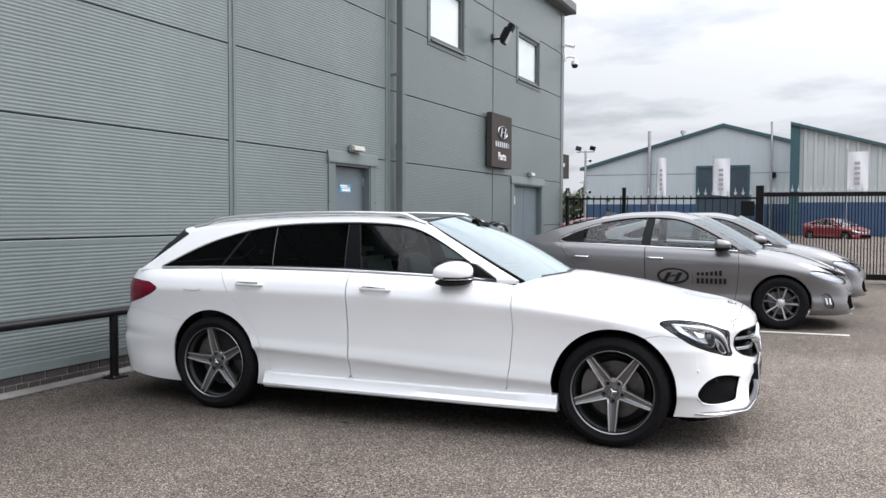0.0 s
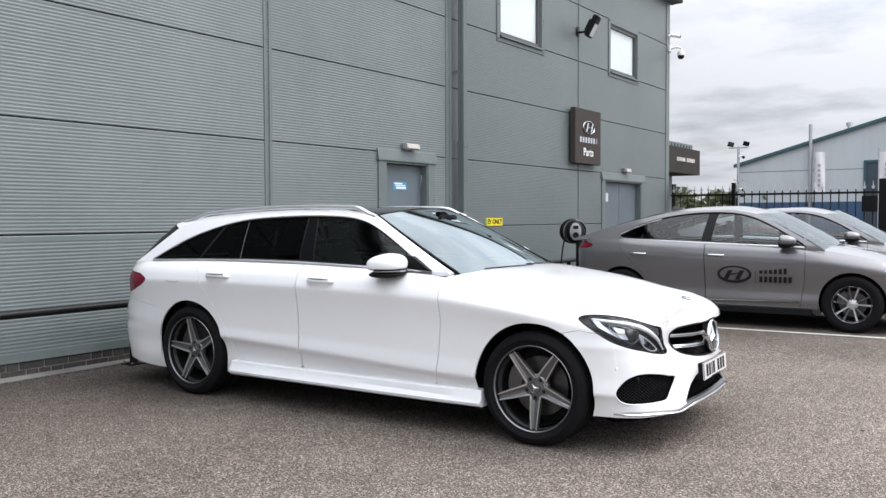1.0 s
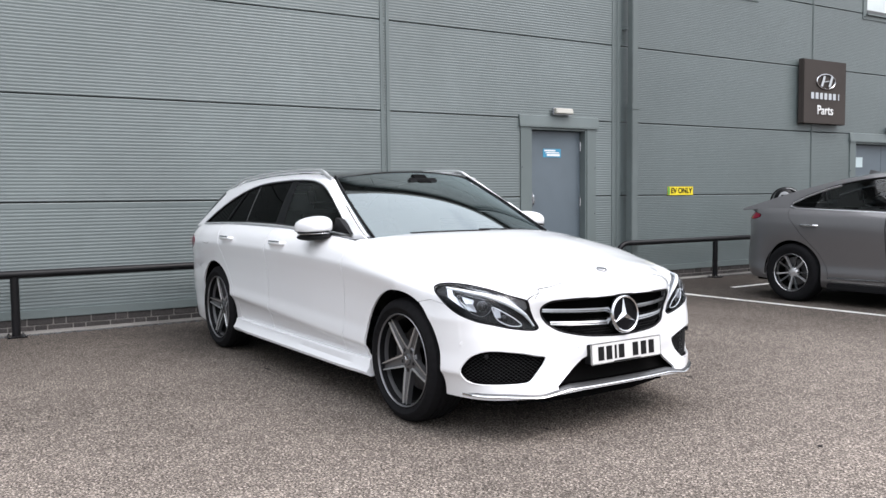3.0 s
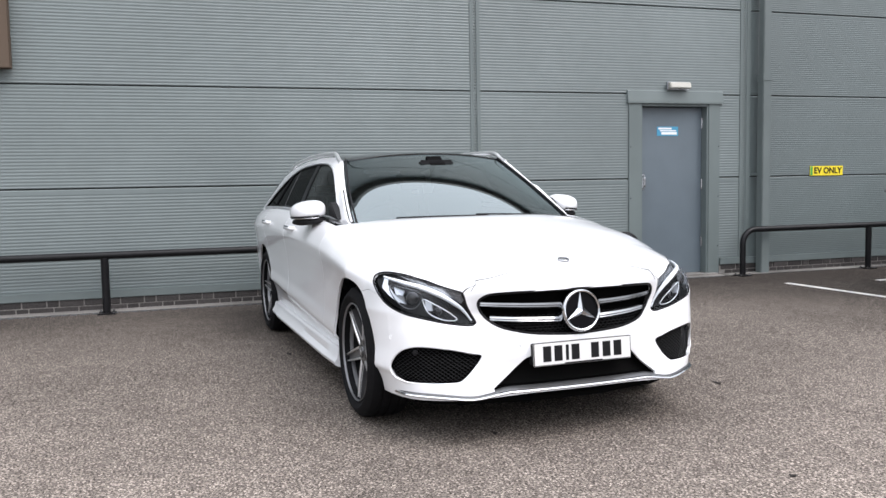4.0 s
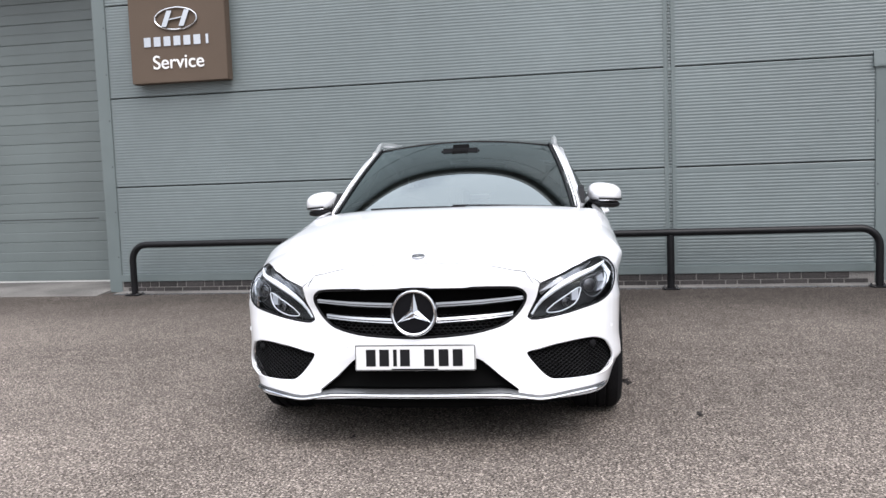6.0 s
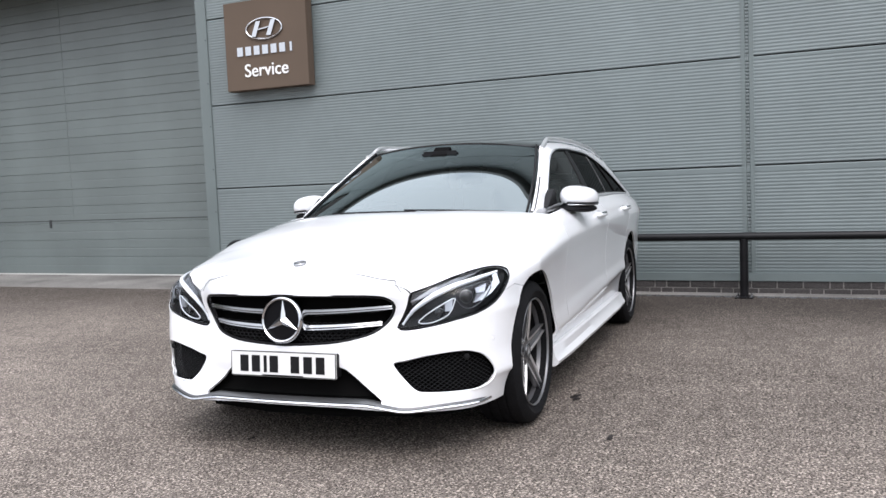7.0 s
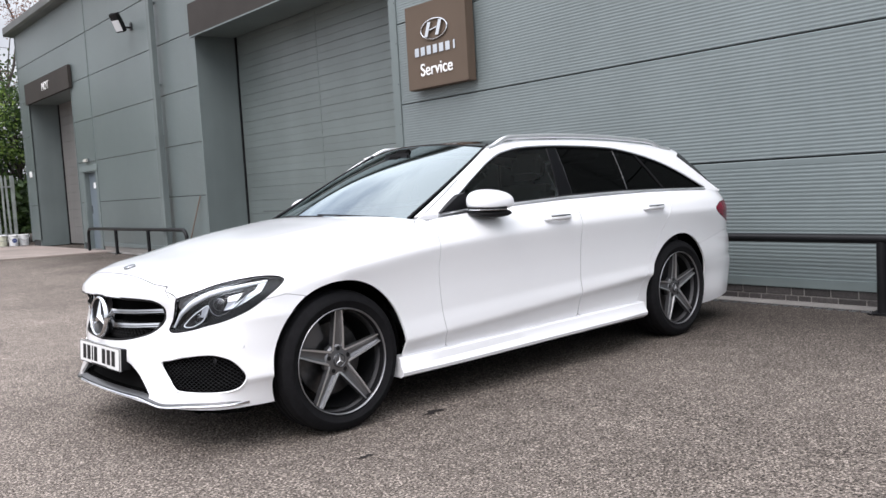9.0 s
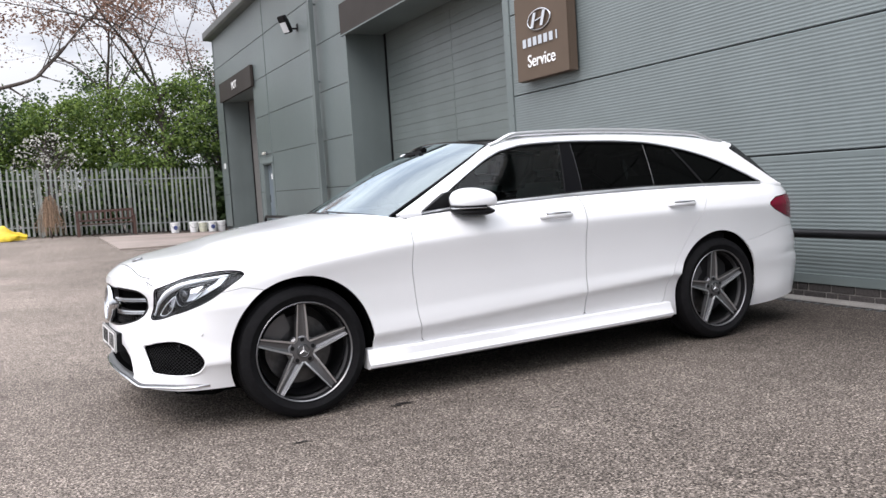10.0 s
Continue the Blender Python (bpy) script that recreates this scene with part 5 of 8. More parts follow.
    # greenhouse sides
    roofz = spline([-2.17, -2.12, -2.05, -1.97, -1.91, -1.88, -1.70, -1.5, -1.2, -0.9, -0.5, -0.2, 0.03, 0.135, 0.275, 0.475, 0.68, 0.82, 0.86], [0.972, 0.99, 1.060, 1.164, 1.248, 1.278, 1.310, 1.335, 1.357, 1.371, 1.378, 1.374, 1.356, 1.328, 1.253, 1.141, 1.024, 0.952, 0.94])

    def side_y(x, z):
        t = clamp((z - 0.98) / 0.43, 0, 1.1)
        taper = 0.0 if x > -0.6 else 0.075 * ((-0.6 - x) / 1.7) ** 1.8
        ftaper = 0.0 if x < 0.0 else 0.082 * (x / 0.75) ** 1.1
        return 0.803 - 0.180 * t - 0.055 * t * t - taper * (0.5 + 0.8 * t) - ftaper

    def side_pt(u, v):
        x = -2.145 + 3.005 * u
        z0 = top(x) - 0.012
        z1 = max(roofz(x), z0 + 0.001)
        z = z0 + (z1 - z0) * v
        y = side_y(x, z)
        # roll over to the roof at the upper edge
        y -= 0.020 * clamp((v - 0.86) / 0.14, 0, 1) ** 2 if z1 - z0 > 0.2 else 0
        return (x, y, z)
    side = Sheet.grid(side_pt, 150, 30)
    dlo_poly = smooth_path([(.635, .985), (.478, 1.086), (.307, 1.188), (.15, 1.268), (.01, 1.312), (-.18, 1.332), (-.5, 1.337), (-.9, 1.321), (-1.15, 1.292), (-1.42, 1.230), (-1.66, 1.145), (-1.94, 1.004)], 5) + [(-1.9, .998), (-1.4, 1.012), (-.9, 1.021), (-.4, 1.019), (.1, 1.005)]
    dlo = side_region(dlo_poly)
    glassband, frame_s = side.split(dlo, 0.003)
    strip, frame_s = frame_s.split(side_region([(-1.80, 1.244), (-1.86, 1.266), (-1.95, 1.40), (-2.4, 1.40), (-2.4, 1.016), (-2.086, 1.016)]), 0.003)
    both("roof_frame", frame_s, PAINTW)
    both("rear_edge_strip", strip, GLOSSBLACK, "gloss black rear edge strip")

    def slant(xa, za, xb, zb):
        """Negative behind the slanted line."""
        return lambda p: (p[0] - (xa + (xb - xa) * (p[2] - za) / (zb - za)))

    def inset(p):
        return (p[0], p[1] - 0.006, p[2])
    gb = glassband.moved(inset)
    l1, l2 = slant(-.275, 1.0, -.375, 1.34), slant(-.405, 1.0, -.458, 1.34)
    l3, l5 = slant(-.978, 1.0, -1.033, 1.34), slant(-1.41, 1.0, -1.235, 1.31)
    frontw = gb.keep(lambda p: -l1(p))
    pill = gb.keep(lambda p: max(l1(p), -l2(p)))
    rearw = gb.keep(lambda p: max(l2(p), -l3(p)))
    qw = gb.keep(lambda p: max(l3(p), -l5(p)))
    bw = gb.keep(l5)
    both("front_window", frontw, SIDEG, "", bodyp, 0)
    both("pillar_cover", pill.moved(lambda p: (p[0], p[1] + 0.004, p[2])), PILLARB, "gloss black door pillar", bodyp, 0.004)
    both("rear_window", rearw, TINT, "dark tinted glass", bodyp, 0)
    both("quarter_window", qw, TINT, "dark tinted glass", bodyp, 0)
    both("boot_window", bw, TINT, "dark tinted glass", bodyp, 0)
    # bright trim round the side glass
    for s in (1, -1):
        pts = [(x, s * (side_y(x, z) + 0.003), z) for x, z in dlo_poly]
        for xa, za, xb, zb, rr, mt in ((-.978, 1.015, -1.027, 1.308, 0.0022, DIVIDER), (-1.41, 1.01, -1.25, 1.268, 0.009, BLACK), (-.275, 1.015, -.368, 1.33, 0.004, BLACK), (-.405, 1.02, -.452, 1.332, 0.0022, DIVIDER)):
            ln = [(xa + (xb - xa) * k / 8, s * (side_y(xa + (xb - xa) * k / 8, za + (zb - za) * k / 8) - 0.004), za + (zb - za) * k / 8) for k in range(9)]
            part("window_divider", tube(ln, rr, 6), mt, bodyp, smooth=60)
        seal = []
        for x, z in dlo_poly:
            dx, dz = -0.6 - x, 1.15 - z
            n = math.hypot(dx * 0.35, dz)
            x, z = x + 0.009 * dx * 0.35 / n, z + 0.009 * dz / n
            seal.append((x, s * (side_y(x, z) - 0.001), z))
        part("window_seal", tube(seal, 0.007, 6, closed=True), BLACK, bodyp, smooth=60)
        part("window_trim", tube(pts, 0.0065, 6, closed=True), TRIM, bodyp, "satin aluminium window trim", smooth=60)
        low = [(x, s * (side_y(x, top(x)) + 0.002), top(x) + 0.010) for x in np.linspace(.66, -1.93, 40)]
        part("belt_trim", tube(low, 0.009, 6), TRIM, bodyp, "satin aluminium belt trim", smooth=60)

    # windscreen
    def screen_pt(u, v):
        b = np.array((0.955 - 0.135 * u * u, 0.690 * u, 0.985 - 0.022 * u * u))
        t = np.array((0.155 - 0.085 * u * u, 0.556 * u, 1.388 - 0.040 * u * u))
        p = b + (t - b) * v
        p[2] += 0.022 * math.sin(math.pi * v)
        p[0] += 0.012 * math.sin(math.pi * v)
        # the sides wrap back round the pillars
        wrap = u ** 4 * math.sin(math.pi * clamp(v, 0, 1))
        p += np.array((-0.036, 0.010 * u, -0.011)) * wrap
        return tuple(p)
    fritd = polygon_distance(round_corners([(-.972, .03), (.972, .03), (.972, .95), (-.972, .95)], 0.10, 6))
    band = Sheet.grid(lambda a, b: (2 * a - 1, b, 0), 60, 30).keep(lambda p: -fritd(p[0], p[1]))
    mp = lambda s, dz: Sheet([tuple(np.array(screen_pt(q[0], q[1])) + np.array((dz * 0.5, 0, dz))) for q in s.v], s.f)
    sheet_part("windscreen", [mp(Sheet.grid(lambda a, b: (2 * a - 1, b, 0), 40, 24), 0.0)], CLEARG, bodyp, "clear laminated windscreen", 0)
    sheet_part("windscreen_edge_band", [mp(band, -0.004)], BLACK, bodyp, "black ceramic edge band", 0)
    for s in (1, -1):
        part("pillar_seal", tube([tuple(np.array(screen_pt(s * 0.985, v)) + np.array((0.004, 0, 0.006))) for v in np.linspace(0, 1, 16)], 0.007, 6), BLACK, bodyp, smooth=60)

    # painted outer half of each front pillar, between side frame and glass
    for s in (1, -1):
        bm = bmesh.new()
        rows = []
        for k in range(25):
            v = 0.02 + 0.97 * k / 24
            g = Vector(screen_pt(1.0, v))
            lo, hi = 0.0, 0.86
            for _ in range(24):
                xm = (lo + hi) / 2
                lo, hi = (xm, hi) if roofz(xm) > g.z else (lo, xm)
            o = Vector((lo, side_y(lo, g.z) - 0.018, g.z))
            i = o.lerp(g, 0.55) + Vector((0.003, 0, 0.004))
            rows.append([bm.verts.new((q.x, s * q.y, q.z)) for q in (o - Vector((0.004, 0, 0.006)), o, i, i - Vector((0, 0, 0.014)))])
        for a, b in zip(rows, rows[1:]):
            for j in range(3):
                bm.faces.new((a[j], a[j + 1], b[j + 1], b[j]))
        part("front_pillar", bm, PAINTW, bodyp, smooth=40)

    # roof
    edge_y = lambda x: side_y(x, roofz(x)) - 0.020

    def roof_pt(u, v):
        x = -1.90 + 2.07 * u
        q = 2 * v - 1
        xs = x - (0.085 * q * q * clamp((x - (-0.6)) / 0.75, 0, 1) ** 2)
        ye = edge_y(xs)
        ze = roofz(xs)
        c = spline([-2.05, -1.8, -1.3, -0.7, -0.3, 0.0, 0.17], [1.300, 1.338, 1.380, 1.403, 1.405, 1.399, 1.389])(x)
        z = ze + (max(c, ze) - ze) * (1 - abs(q) ** 2.4)
        return (xs, ye * q, z)
    roof = Sheet.grid(roof_pt, 60, 40)
    glass_roof, roof_rest = roof.split(lambda p: max(abs(p[1]) - (0.522 + 0.12 * smooth_step((p[0] + 0.22) / 0.25)), -1.28 - p[0]), 0.004)
    sheet_part("glass_roof", [glass_roof], GLOSSBLACK, bodyp, "black panoramic glass roof", 0.006)
    sheet_part("roof_panel", [roof_rest], PAINTW, bodyp, "", 0.006)
    part("roof_divider", tube([roof_pt((-0.62 + 1.90) / 2.07, v) for v in np.linspace(0.07, 0.93, 14)], 0.006, 6), BLACK, bodyp)
    # tailgate
    def tail_pt(u, v):
        q = 2 * u - 1
        zt = 1.296 - 0.024 * q * q
        z = zt + (0.955 - zt) * v
        bulge = 1 - abs(q) ** 3
        xx = (-1.885 - 0.10 * bulge) + (-0.265 - 0.10 * bulge) * v ** 0.9
        return (xx, (side_y(-1.88, 1.278) - 0.02 + 0.165 * v) * q, z)
    tg = Sheet.grid(tail_pt, 30, 16)
    tgw, tgf = tg.split(lambda p: max(abs(p[1]) - 0.62, 1.0 - p[2], p[2] - 1.25), 0.004)
    sheet_part("tailgate", [tgf], PAINTW, bodyp)
    sheet_part("rear_screen", [tgw], TINT, bodyp, "dark tinted rear screen", 0)
    # spoiler: one lofted lip over the tailgate
    bm = bmesh.new()
    rings = []
    for k in range(21):
        q = -1 + k / 10
        f = 1 - abs(q) ** 3
        xr, zr = -1.888 - 0.105 * f, 1.268 + 0.022 * f
        y = 0.578 * q
        rings.append([bm.verts.new(c) for c in ((-1.74, y, zr + 0.034), (-1.83, y, zr + 0.026), (xr, y, zr), (xr + 0.006, y, zr - 0.016), (-1.80, y, zr - 0.022), (-1.74, y, zr - 0.01))])
    for i in range(20):
        for j in range(6):
            bm.faces.new((rings[i][j], rings[i][(j + 1) % 6], rings[i + 1][(j + 1) % 6], rings[i + 1][j]))
    bm.faces.new(rings[0]); bm.faces.new(rings[-1][::-1])
    part("roof_spoiler", bm, PAINTW, bodyp, "white roof spoiler", smooth=40)
    # roof rails
    for s in (1, -1):
        pts = [(x, s * (edge_y(x) + 0.004), roofz(x) + (0.024 if -1.62 < x < -0.02 else -0.004)) for x in (0.12, 0.06, -0.04, -0.16, -0.5, -0.9, -1.3, -1.55, -1.68, -1.78)]
        part("roof_rail", tube(smooth_path(pts, 6), 0.0145, 10), MATS["rail"], bodyp, "polished aluminium roof rail", smooth=60)

    # side skirts
    for s in (1, -1):
        bm = bmesh.new()
        rings = []
        for i in range(25):
            x = -0.985 + 2.075 * i / 24
            k = clamp(min(i, 24 - i) / 3, 0.35, 1)
            lift = 0.02 * (1 - i / 24)
            k *= 1 - 0.5 * i / 24
            prof = [(0.80, 0.195), (0.868, 0.195), (0.885 + 0.018 * k, 0.205 + lift * 0.4), (0.890 + 0.018 * k, 0.222 + lift * 0.4), (0.874 + 0.006 * k, 0.246 + lift), (0.868 + 0.006 * k, 0.286 + lift * .3), (0.862, 0.296), (0.80, 0.298)]
            rings.append([bm.verts.new((x, s * y, z)) for y, z in prof])
        for i in range(24):
            for j in range(8):
                bm.faces.new((rings[i][j], rings[i][(j + 1) % 8], rings[i + 1][(j + 1) % 8], rings[i + 1][j]))
        bm.faces.new(rings[0]); bm.faces.new(rings[-1][::-1])
        part("side_skirt", bm, PAINTW, bodyp, smooth=30)

    # dark joint between the doors and the skirts
    for s in (1, -1):
        joint = [(x, s * (shape.sec(shape.zrel(x, 0.295)) * 0.997 + 0.001), 0.295) for x in np.linspace(-0.95, 0.77, 30)]
        part("sill_joint", tube(joint, 0.0014, 6), MATS["seam"], bodyp, smooth=60)

    # grille: recessed mesh, bars, star
    back = grille.moved(lambda p: (p[0] - 0.05, p[1], p[2]))
    gr = new("grille"); gr.parent = bodyp
    sheet_part("grille_mesh", [back, back.mirrored()], MATS["mesh"], gr, "black honeycomb mesh", 0)
    outline = [(y, z) for y, z in gl[1:-1]]

    def front_x(y, z):
        best = None
        for i in range(220, 301, 1):
            v = (z - bottom(2.2)) / (top(2.2) - bottom(2.2))
            p = shape.point(i / 300, clamp(v, 0, 1))
            if best is None or abs(p[1] - abs(y)) < best[0]:
                best = (abs(p[1] - abs(y)), p[0])
        return best[1]
    for s in (1, -1):
        rim = [(front_x(y, z) - 0.004, s * y, z) for y, z in outline]
        part("grille_surround", tube(smooth_path(rim, 3), 0.007, 6), BLACK, gr, smooth=60)
    for zc in (0.622, 0.556):
        for s in (1, -1):
            bm = bmesh.new()
            rings = []
            ymax = 0.446 if zc > 0.6 else 0.402
            for i in range(14):
                y = 0.085 + (ymax - 0.085) * i / 13
                x = front_x(y, zc) - 0.008
                h = 0.012 + 0.003 * (1 - i / 13)
                dz = 0.013 * i / 13
                rings.append([bm.verts.new((xx, s * y, zc + zz + dz)) for xx, zz in ((x - 0.05, h), (x - 0.006, h), (x + 0.002, h * 0.35), (x - 0.002, 0.0), (x + 0.002, -h * 0.35), (x - 0.006, -h * 1.1), (x - 0.05, -h * 1.1))])
            for i in range(13):
                for j in range(7):
                    bm.faces.new((rings[i][j], rings[i][(j + 1) % 7], rings[i + 1][(j + 1) % 7], rings[i + 1][j]))
            bm.faces.new(rings[0]); bm.faces.new(rings[-1][::-1])
            part("louvre", bm, MATS["louvre"], gr, "satin silver louvre", smooth=25)
    # honeycomb lower edge of the grille
    bm = bmesh.new()
    zz = 0.50
    row = 0
    while zz < 0.58:
        y = -0.38 + (0.012 if row % 2 else 0)
        while y < 0.39:
            if gd(abs(y), zz) < -0.008:
                x = front_x(y, zz) - 0.022
                tube([(x, y + 0.0105 * math.cos(a), zz + 0.0075 * math.sin(a)) for a in [math.pi / 3 * k for k in range(6)]], 0.0016, 4, True, bm)
            y += 0.024
        zz += 0.0125; row += 1
    part("honeycomb", bm, BLACK, gr)
    badge = new("star_badge"); badge.parent = car
    badge.matrix_local = pose(2.166, 0, 0.598, 0, -6, 0)
    part("badge_ring", lathe([(0.082, 0.0), (0.084, 0.014), (0.090, 0.018), (0.097, 0.012), (0.099, 0.0), (0.099, -0.03), (0.082, -0.03)], 48, "x"), CHROME, badge, "chrome ring", smooth=40)
    part("badge_disc", lathe([(0.0, 0.002), (0.083, 0.002), (0.083, -0.01), (0.0, -0.01)], 40, "x", closed=False), PILLARB, badge, "gloss black disc", smooth=30)
    bm = bmesh.new()
    cen = bm.verts.new((0.020, 0, 0))
    ring = []
    for k in range(6):
        a = math.pi / 2 + k * math.pi / 3
        r = 0.086 if k % 2 == 0 else 0.019
        ring.append(bm.verts.new((0.004, r * math.cos(a), r * math.sin(a))))
    for k in range(6):
        bm.faces.new((cen, ring[k], ring[(k + 1) % 6]))
    part("three_point_star", bm, CHROME, badge, "chrome three-pointed star")

    # lower intake, fog vents
    lo = lower.moved(lambda p: (p[0] - 0.07, p[1], p[2]))
    sheet_part("lower_intake", [lo, lo.mirrored()], MATS["mesh"], bodyp, "black lower intake mesh", 0)
    part("intake_bar", box(2.06, 2.10, -0.31, 0.31, 0.285, 0.300, 0.004), MATS["mesh"], bodyp)
    part("intake_bar", box(2.06, 2.10, -0.27, 0.27, 0.335, 0.345, 0.004), MATS["mesh"], bodyp)
    # splitter: bright lip under a black blade
    start = next(k / 1000 for k in range(600, 1000) if shape.point(k / 1000, 0.03)[0] > 1.875)
    for s in (1, -1):
        lip, blade, tray = bmesh.new(), bmesh.new(), bmesh.new()
        for bm, section in ((lip, lambda k, m: ((-0.03, -0.007), (0.012 * k - 0.004 * m, -0.007), (0.017 * k - 0.004 * m, -0.002), (0.012 * k - 0.004 * m, 0.003), (-0.03, 0.004))),
                            (blade, lambda k, m: ((-0.028, 0.0045), (0.008 * k - 0.004 * m, 0.006), (0.003 * k - 0.010 * m, 0.012 + 0.004 * m), (-0.022, 0.014 + 0.006 * m), (-0.028, 0.01))),
                            (tray, lambda k, m: ((-0.13, -0.002), (-0.026, -0.002), (-0.026, 0.010 + 0.009 * m), (-0.03, 0.012 + 0.010 * m), (-0.13, 0.014 + 0.010 * m)))):
            rings = []
            for u in np.linspace(start, 1.0, 44):
                p0, p1 = Vector(shape.point(max(0, u - 0.004), 0.03)), Vector(shape.point(min(1, u + 0.004), 0.03))
                p = Vector(shape.point(u, 0.03))
                d = (p1 - p0).normalized()
                n = Vector((d.y, -d.x, 0))
                if n.dot(Vector((p.x - 0.8, p.y, 0))) < 0:
                    n = -n
                mid = clamp((0.50 - p.y) / 0.14, 0, 1)
                z = 0.236 - 0.008 * math.exp(-((p.y - 0.52) / 0.10) ** 2) + 0.018 * mid
                k = clamp((u - start) / 0.03, 0.15, 1)
                ring = []
                for o, h in section(k, mid):
                    q = p + n * o
                    ring.append(bm.verts.new((q.x, s * max(0.0, q.y), z + h)))
                rings.append(ring)
            for i in range(len(rings) - 1):
                for j in range(5):
                    bm.faces.new((rings[i][j], rings[i][(j + 1) % 5], rings[i + 1][(j + 1) % 5], rings[i + 1][j]))
        part("splitter_lip", lip, CHROME, bodyp, "bright splitter lip", smooth=40)
        part("intake_floor", tray, MATS["mesh"], bodyp)
        part("splitter_blade", blade, MATS["blade"], bodyp, "grey splitter blade", smooth=40)
    for s in (1, -1):
        f = new("side_vent"); f.parent = bodyp
        fs = fog.moved(lambda p: (p[0] - 0.045, p[1] - 0.03, p[2]))
        sheet_part("vent_mesh", [fs if s > 0 else fs.mirrored()], MATS["mesh"], f, "black diamond mesh", 0)
        c, sn = math.cos(radians(35)), math.sin(radians(35))
        fd = polygon_distance(fog_poly)
        bm = bmesh.new()

        def on_front(q, z, depth=0.0):
            # the body point that lies at q along the turned plane
            v = (z - 0.19) / (0.76 - 0.19)
            best = None
            for i in range(200, 298):
                p = shape.point(i / 300, clamp(v, 0, 1))
                e = abs(-sn * p[0] + c * p[1] - q)
                if best is None or e < best[0]:
                    best = (e, p, i)
            for j in range(-20, 21):
                p = shape.point((best[2] + j / 20) / 300, clamp(v, 0, 1))
                e = abs(-sn * p[0] + c * p[1] - q)
                if e < best[0]:
                    best = (e, p, best[2])
            p = best[1]
            return (p[0] - depth * c, p[1] - depth * sn, z)
        q = -0.868
        k = 0
        while q < -0.43:
            zs = 0.278 + (0.0085 if k % 2 else 0)
            while zs < 0.465:
                if fd(q, zs) < -0.006:
                    x, y, z = on_front(q, zs, 0.022)
                    tube([(x - sn * 0.0118 * math.cos(a), y + c * 0.0118 * math.cos(a), z + 0.0075 * math.sin(a)) for a in [math.pi / 2 * j for j in range(4)]], 0.0014, 4, True, bm)
                zs += 0.017
            q += 0.0122; k += 1
        if s < 0:
            bmesh.ops.transform(bm, matrix=Matrix.Diagonal((1, -1, 1, 1)), verts=bm.verts)
        part("vent_lattice", bm, BLACK, f)
        rim = []
        for qq, z in fog_poly[::1]:
            x, y, z = on_front(qq, z, 0.004)
            rim.append((x, s * y, z))
        part("vent_edge", tube(rim, 0.0045, 6, closed=True), PAINTW, f, smooth=60)
        pk = on_front(-0.54, 0.427, 0.012)
        part("fog_sensor", lathe([(0.0, 0.006), (0.012, 0.004), (0.014, 0.0), (0.0, 0.0)], 12, "x", closed=False), BLACK, f).location = (pk[0], s * pk[1], pk[2])
        for qq, zz in ((-0.425, 0.490), (-0.985, 0.452)):
            x, y, z = on_front(qq, zz, -0.0015)
            ob = part("parking_sensor", lathe([(0.0, 0.0004), (0.009, 0.0004), (0.0098, -0.002), (0.0104, -0.002), (0.0112, 0.0), (0.0112, -0.006), (0.0, -0.006)], 18, "x", closed=False), PAINTW, bodyp)
            ob.matrix_local = pose(x, s * y, z, 0, 0, s * 40)

    # headlamps
    for s in (1, -1):
        h = new("headlamp"); h.parent = bodyp
        m = (lambda sh: sh) if s > 0 else (lambda sh: sh.mirrored())
        sheet_part("lamp_cover", [m(lamp)], LAMPG, h, "clear polycarbonate lens", 0)
        inner_l = lamp.moved(lambda p: (p[0] - 0.035, p[1] - 0.03, p[2]))
        sheet_part("lamp_housing", [m(inner_l)], MATS["lampdark"], h, "dark lamp housing", 0)
        c, sn = math.cos(radians(40)), math.sin(radians(40))

        def on_lamp(q, z, depth):
            v = (z - 0.19) / (0.775 - 0.19)
            best = None
            for i in range(552, 876):
                x0 = shape.plan[int(i / 900 * (len(shape.plan) - 1))][0]
                v = (z - bottom(x0)) / (top(x0) - bottom(x0))
                p = shape.point(i / 900, clamp(v, 0, 1))
                e = abs(-sn * p[0] + c * p[1] - q)
                if best is None or e < best[0]:
                    best = (e, p)
            p = best[1]
            return (p[0] - depth * c, s * (p[1] - depth * sn), z)
        # light guide sweeping from the outer tip along the lamp and down its inner edge
        guide = [on_lamp(q, z, 0.012) for q, z in smooth_path([(-.519, .750), (-.62, .735), (-.714, .716), (-.793, .687), (-.849, .656), (-.899, .617), (-.946, .562)], 5)]
        part("light_guide", tube(guide, lambda t: 0.005 + 0.008 * math.sin(math.pi * min(1, t * 1.05)), 8), MATS["drl"], h, "white light guide strip", smooth=60)

        def facet(name, pts, material, d0, d1, label=""):
            bm = bmesh.new()
            f0 = [bm.verts.new(on_lamp(q, z, d0)) for q, z in pts]
            f1 = [bm.verts.new(on_lamp(q, z, d1)) for q, z in pts]
            bm.faces.new(f0); bm.faces.new(f1[::-1])
            for k in range(len(pts)):
                j = (k + 1) % len(pts)
                bm.faces.new((f0[k], f1[k], f1[j], f0[j]))
            part(name, bm, material, h, label)
        band = ((-.519, .748), (-.545, .744), (-.552, .720), (-.590, .690), (-.640, .652), (-.632, .645), (-.575, .676), (-.530, .708))
        facet("outer_band", band, MATS["drl"], 0.014, 0.026, "frosted white outer band")
        facet("upper_trim", ((-.60, .757), (-.70, .742), (-.80, .713), (-.885, .688), (-.902, .655), (-.892, .640), (-.855, .668), (-.785, .700), (-.70, .728)), MATS["lampsilver"], 0.016, 0.026)
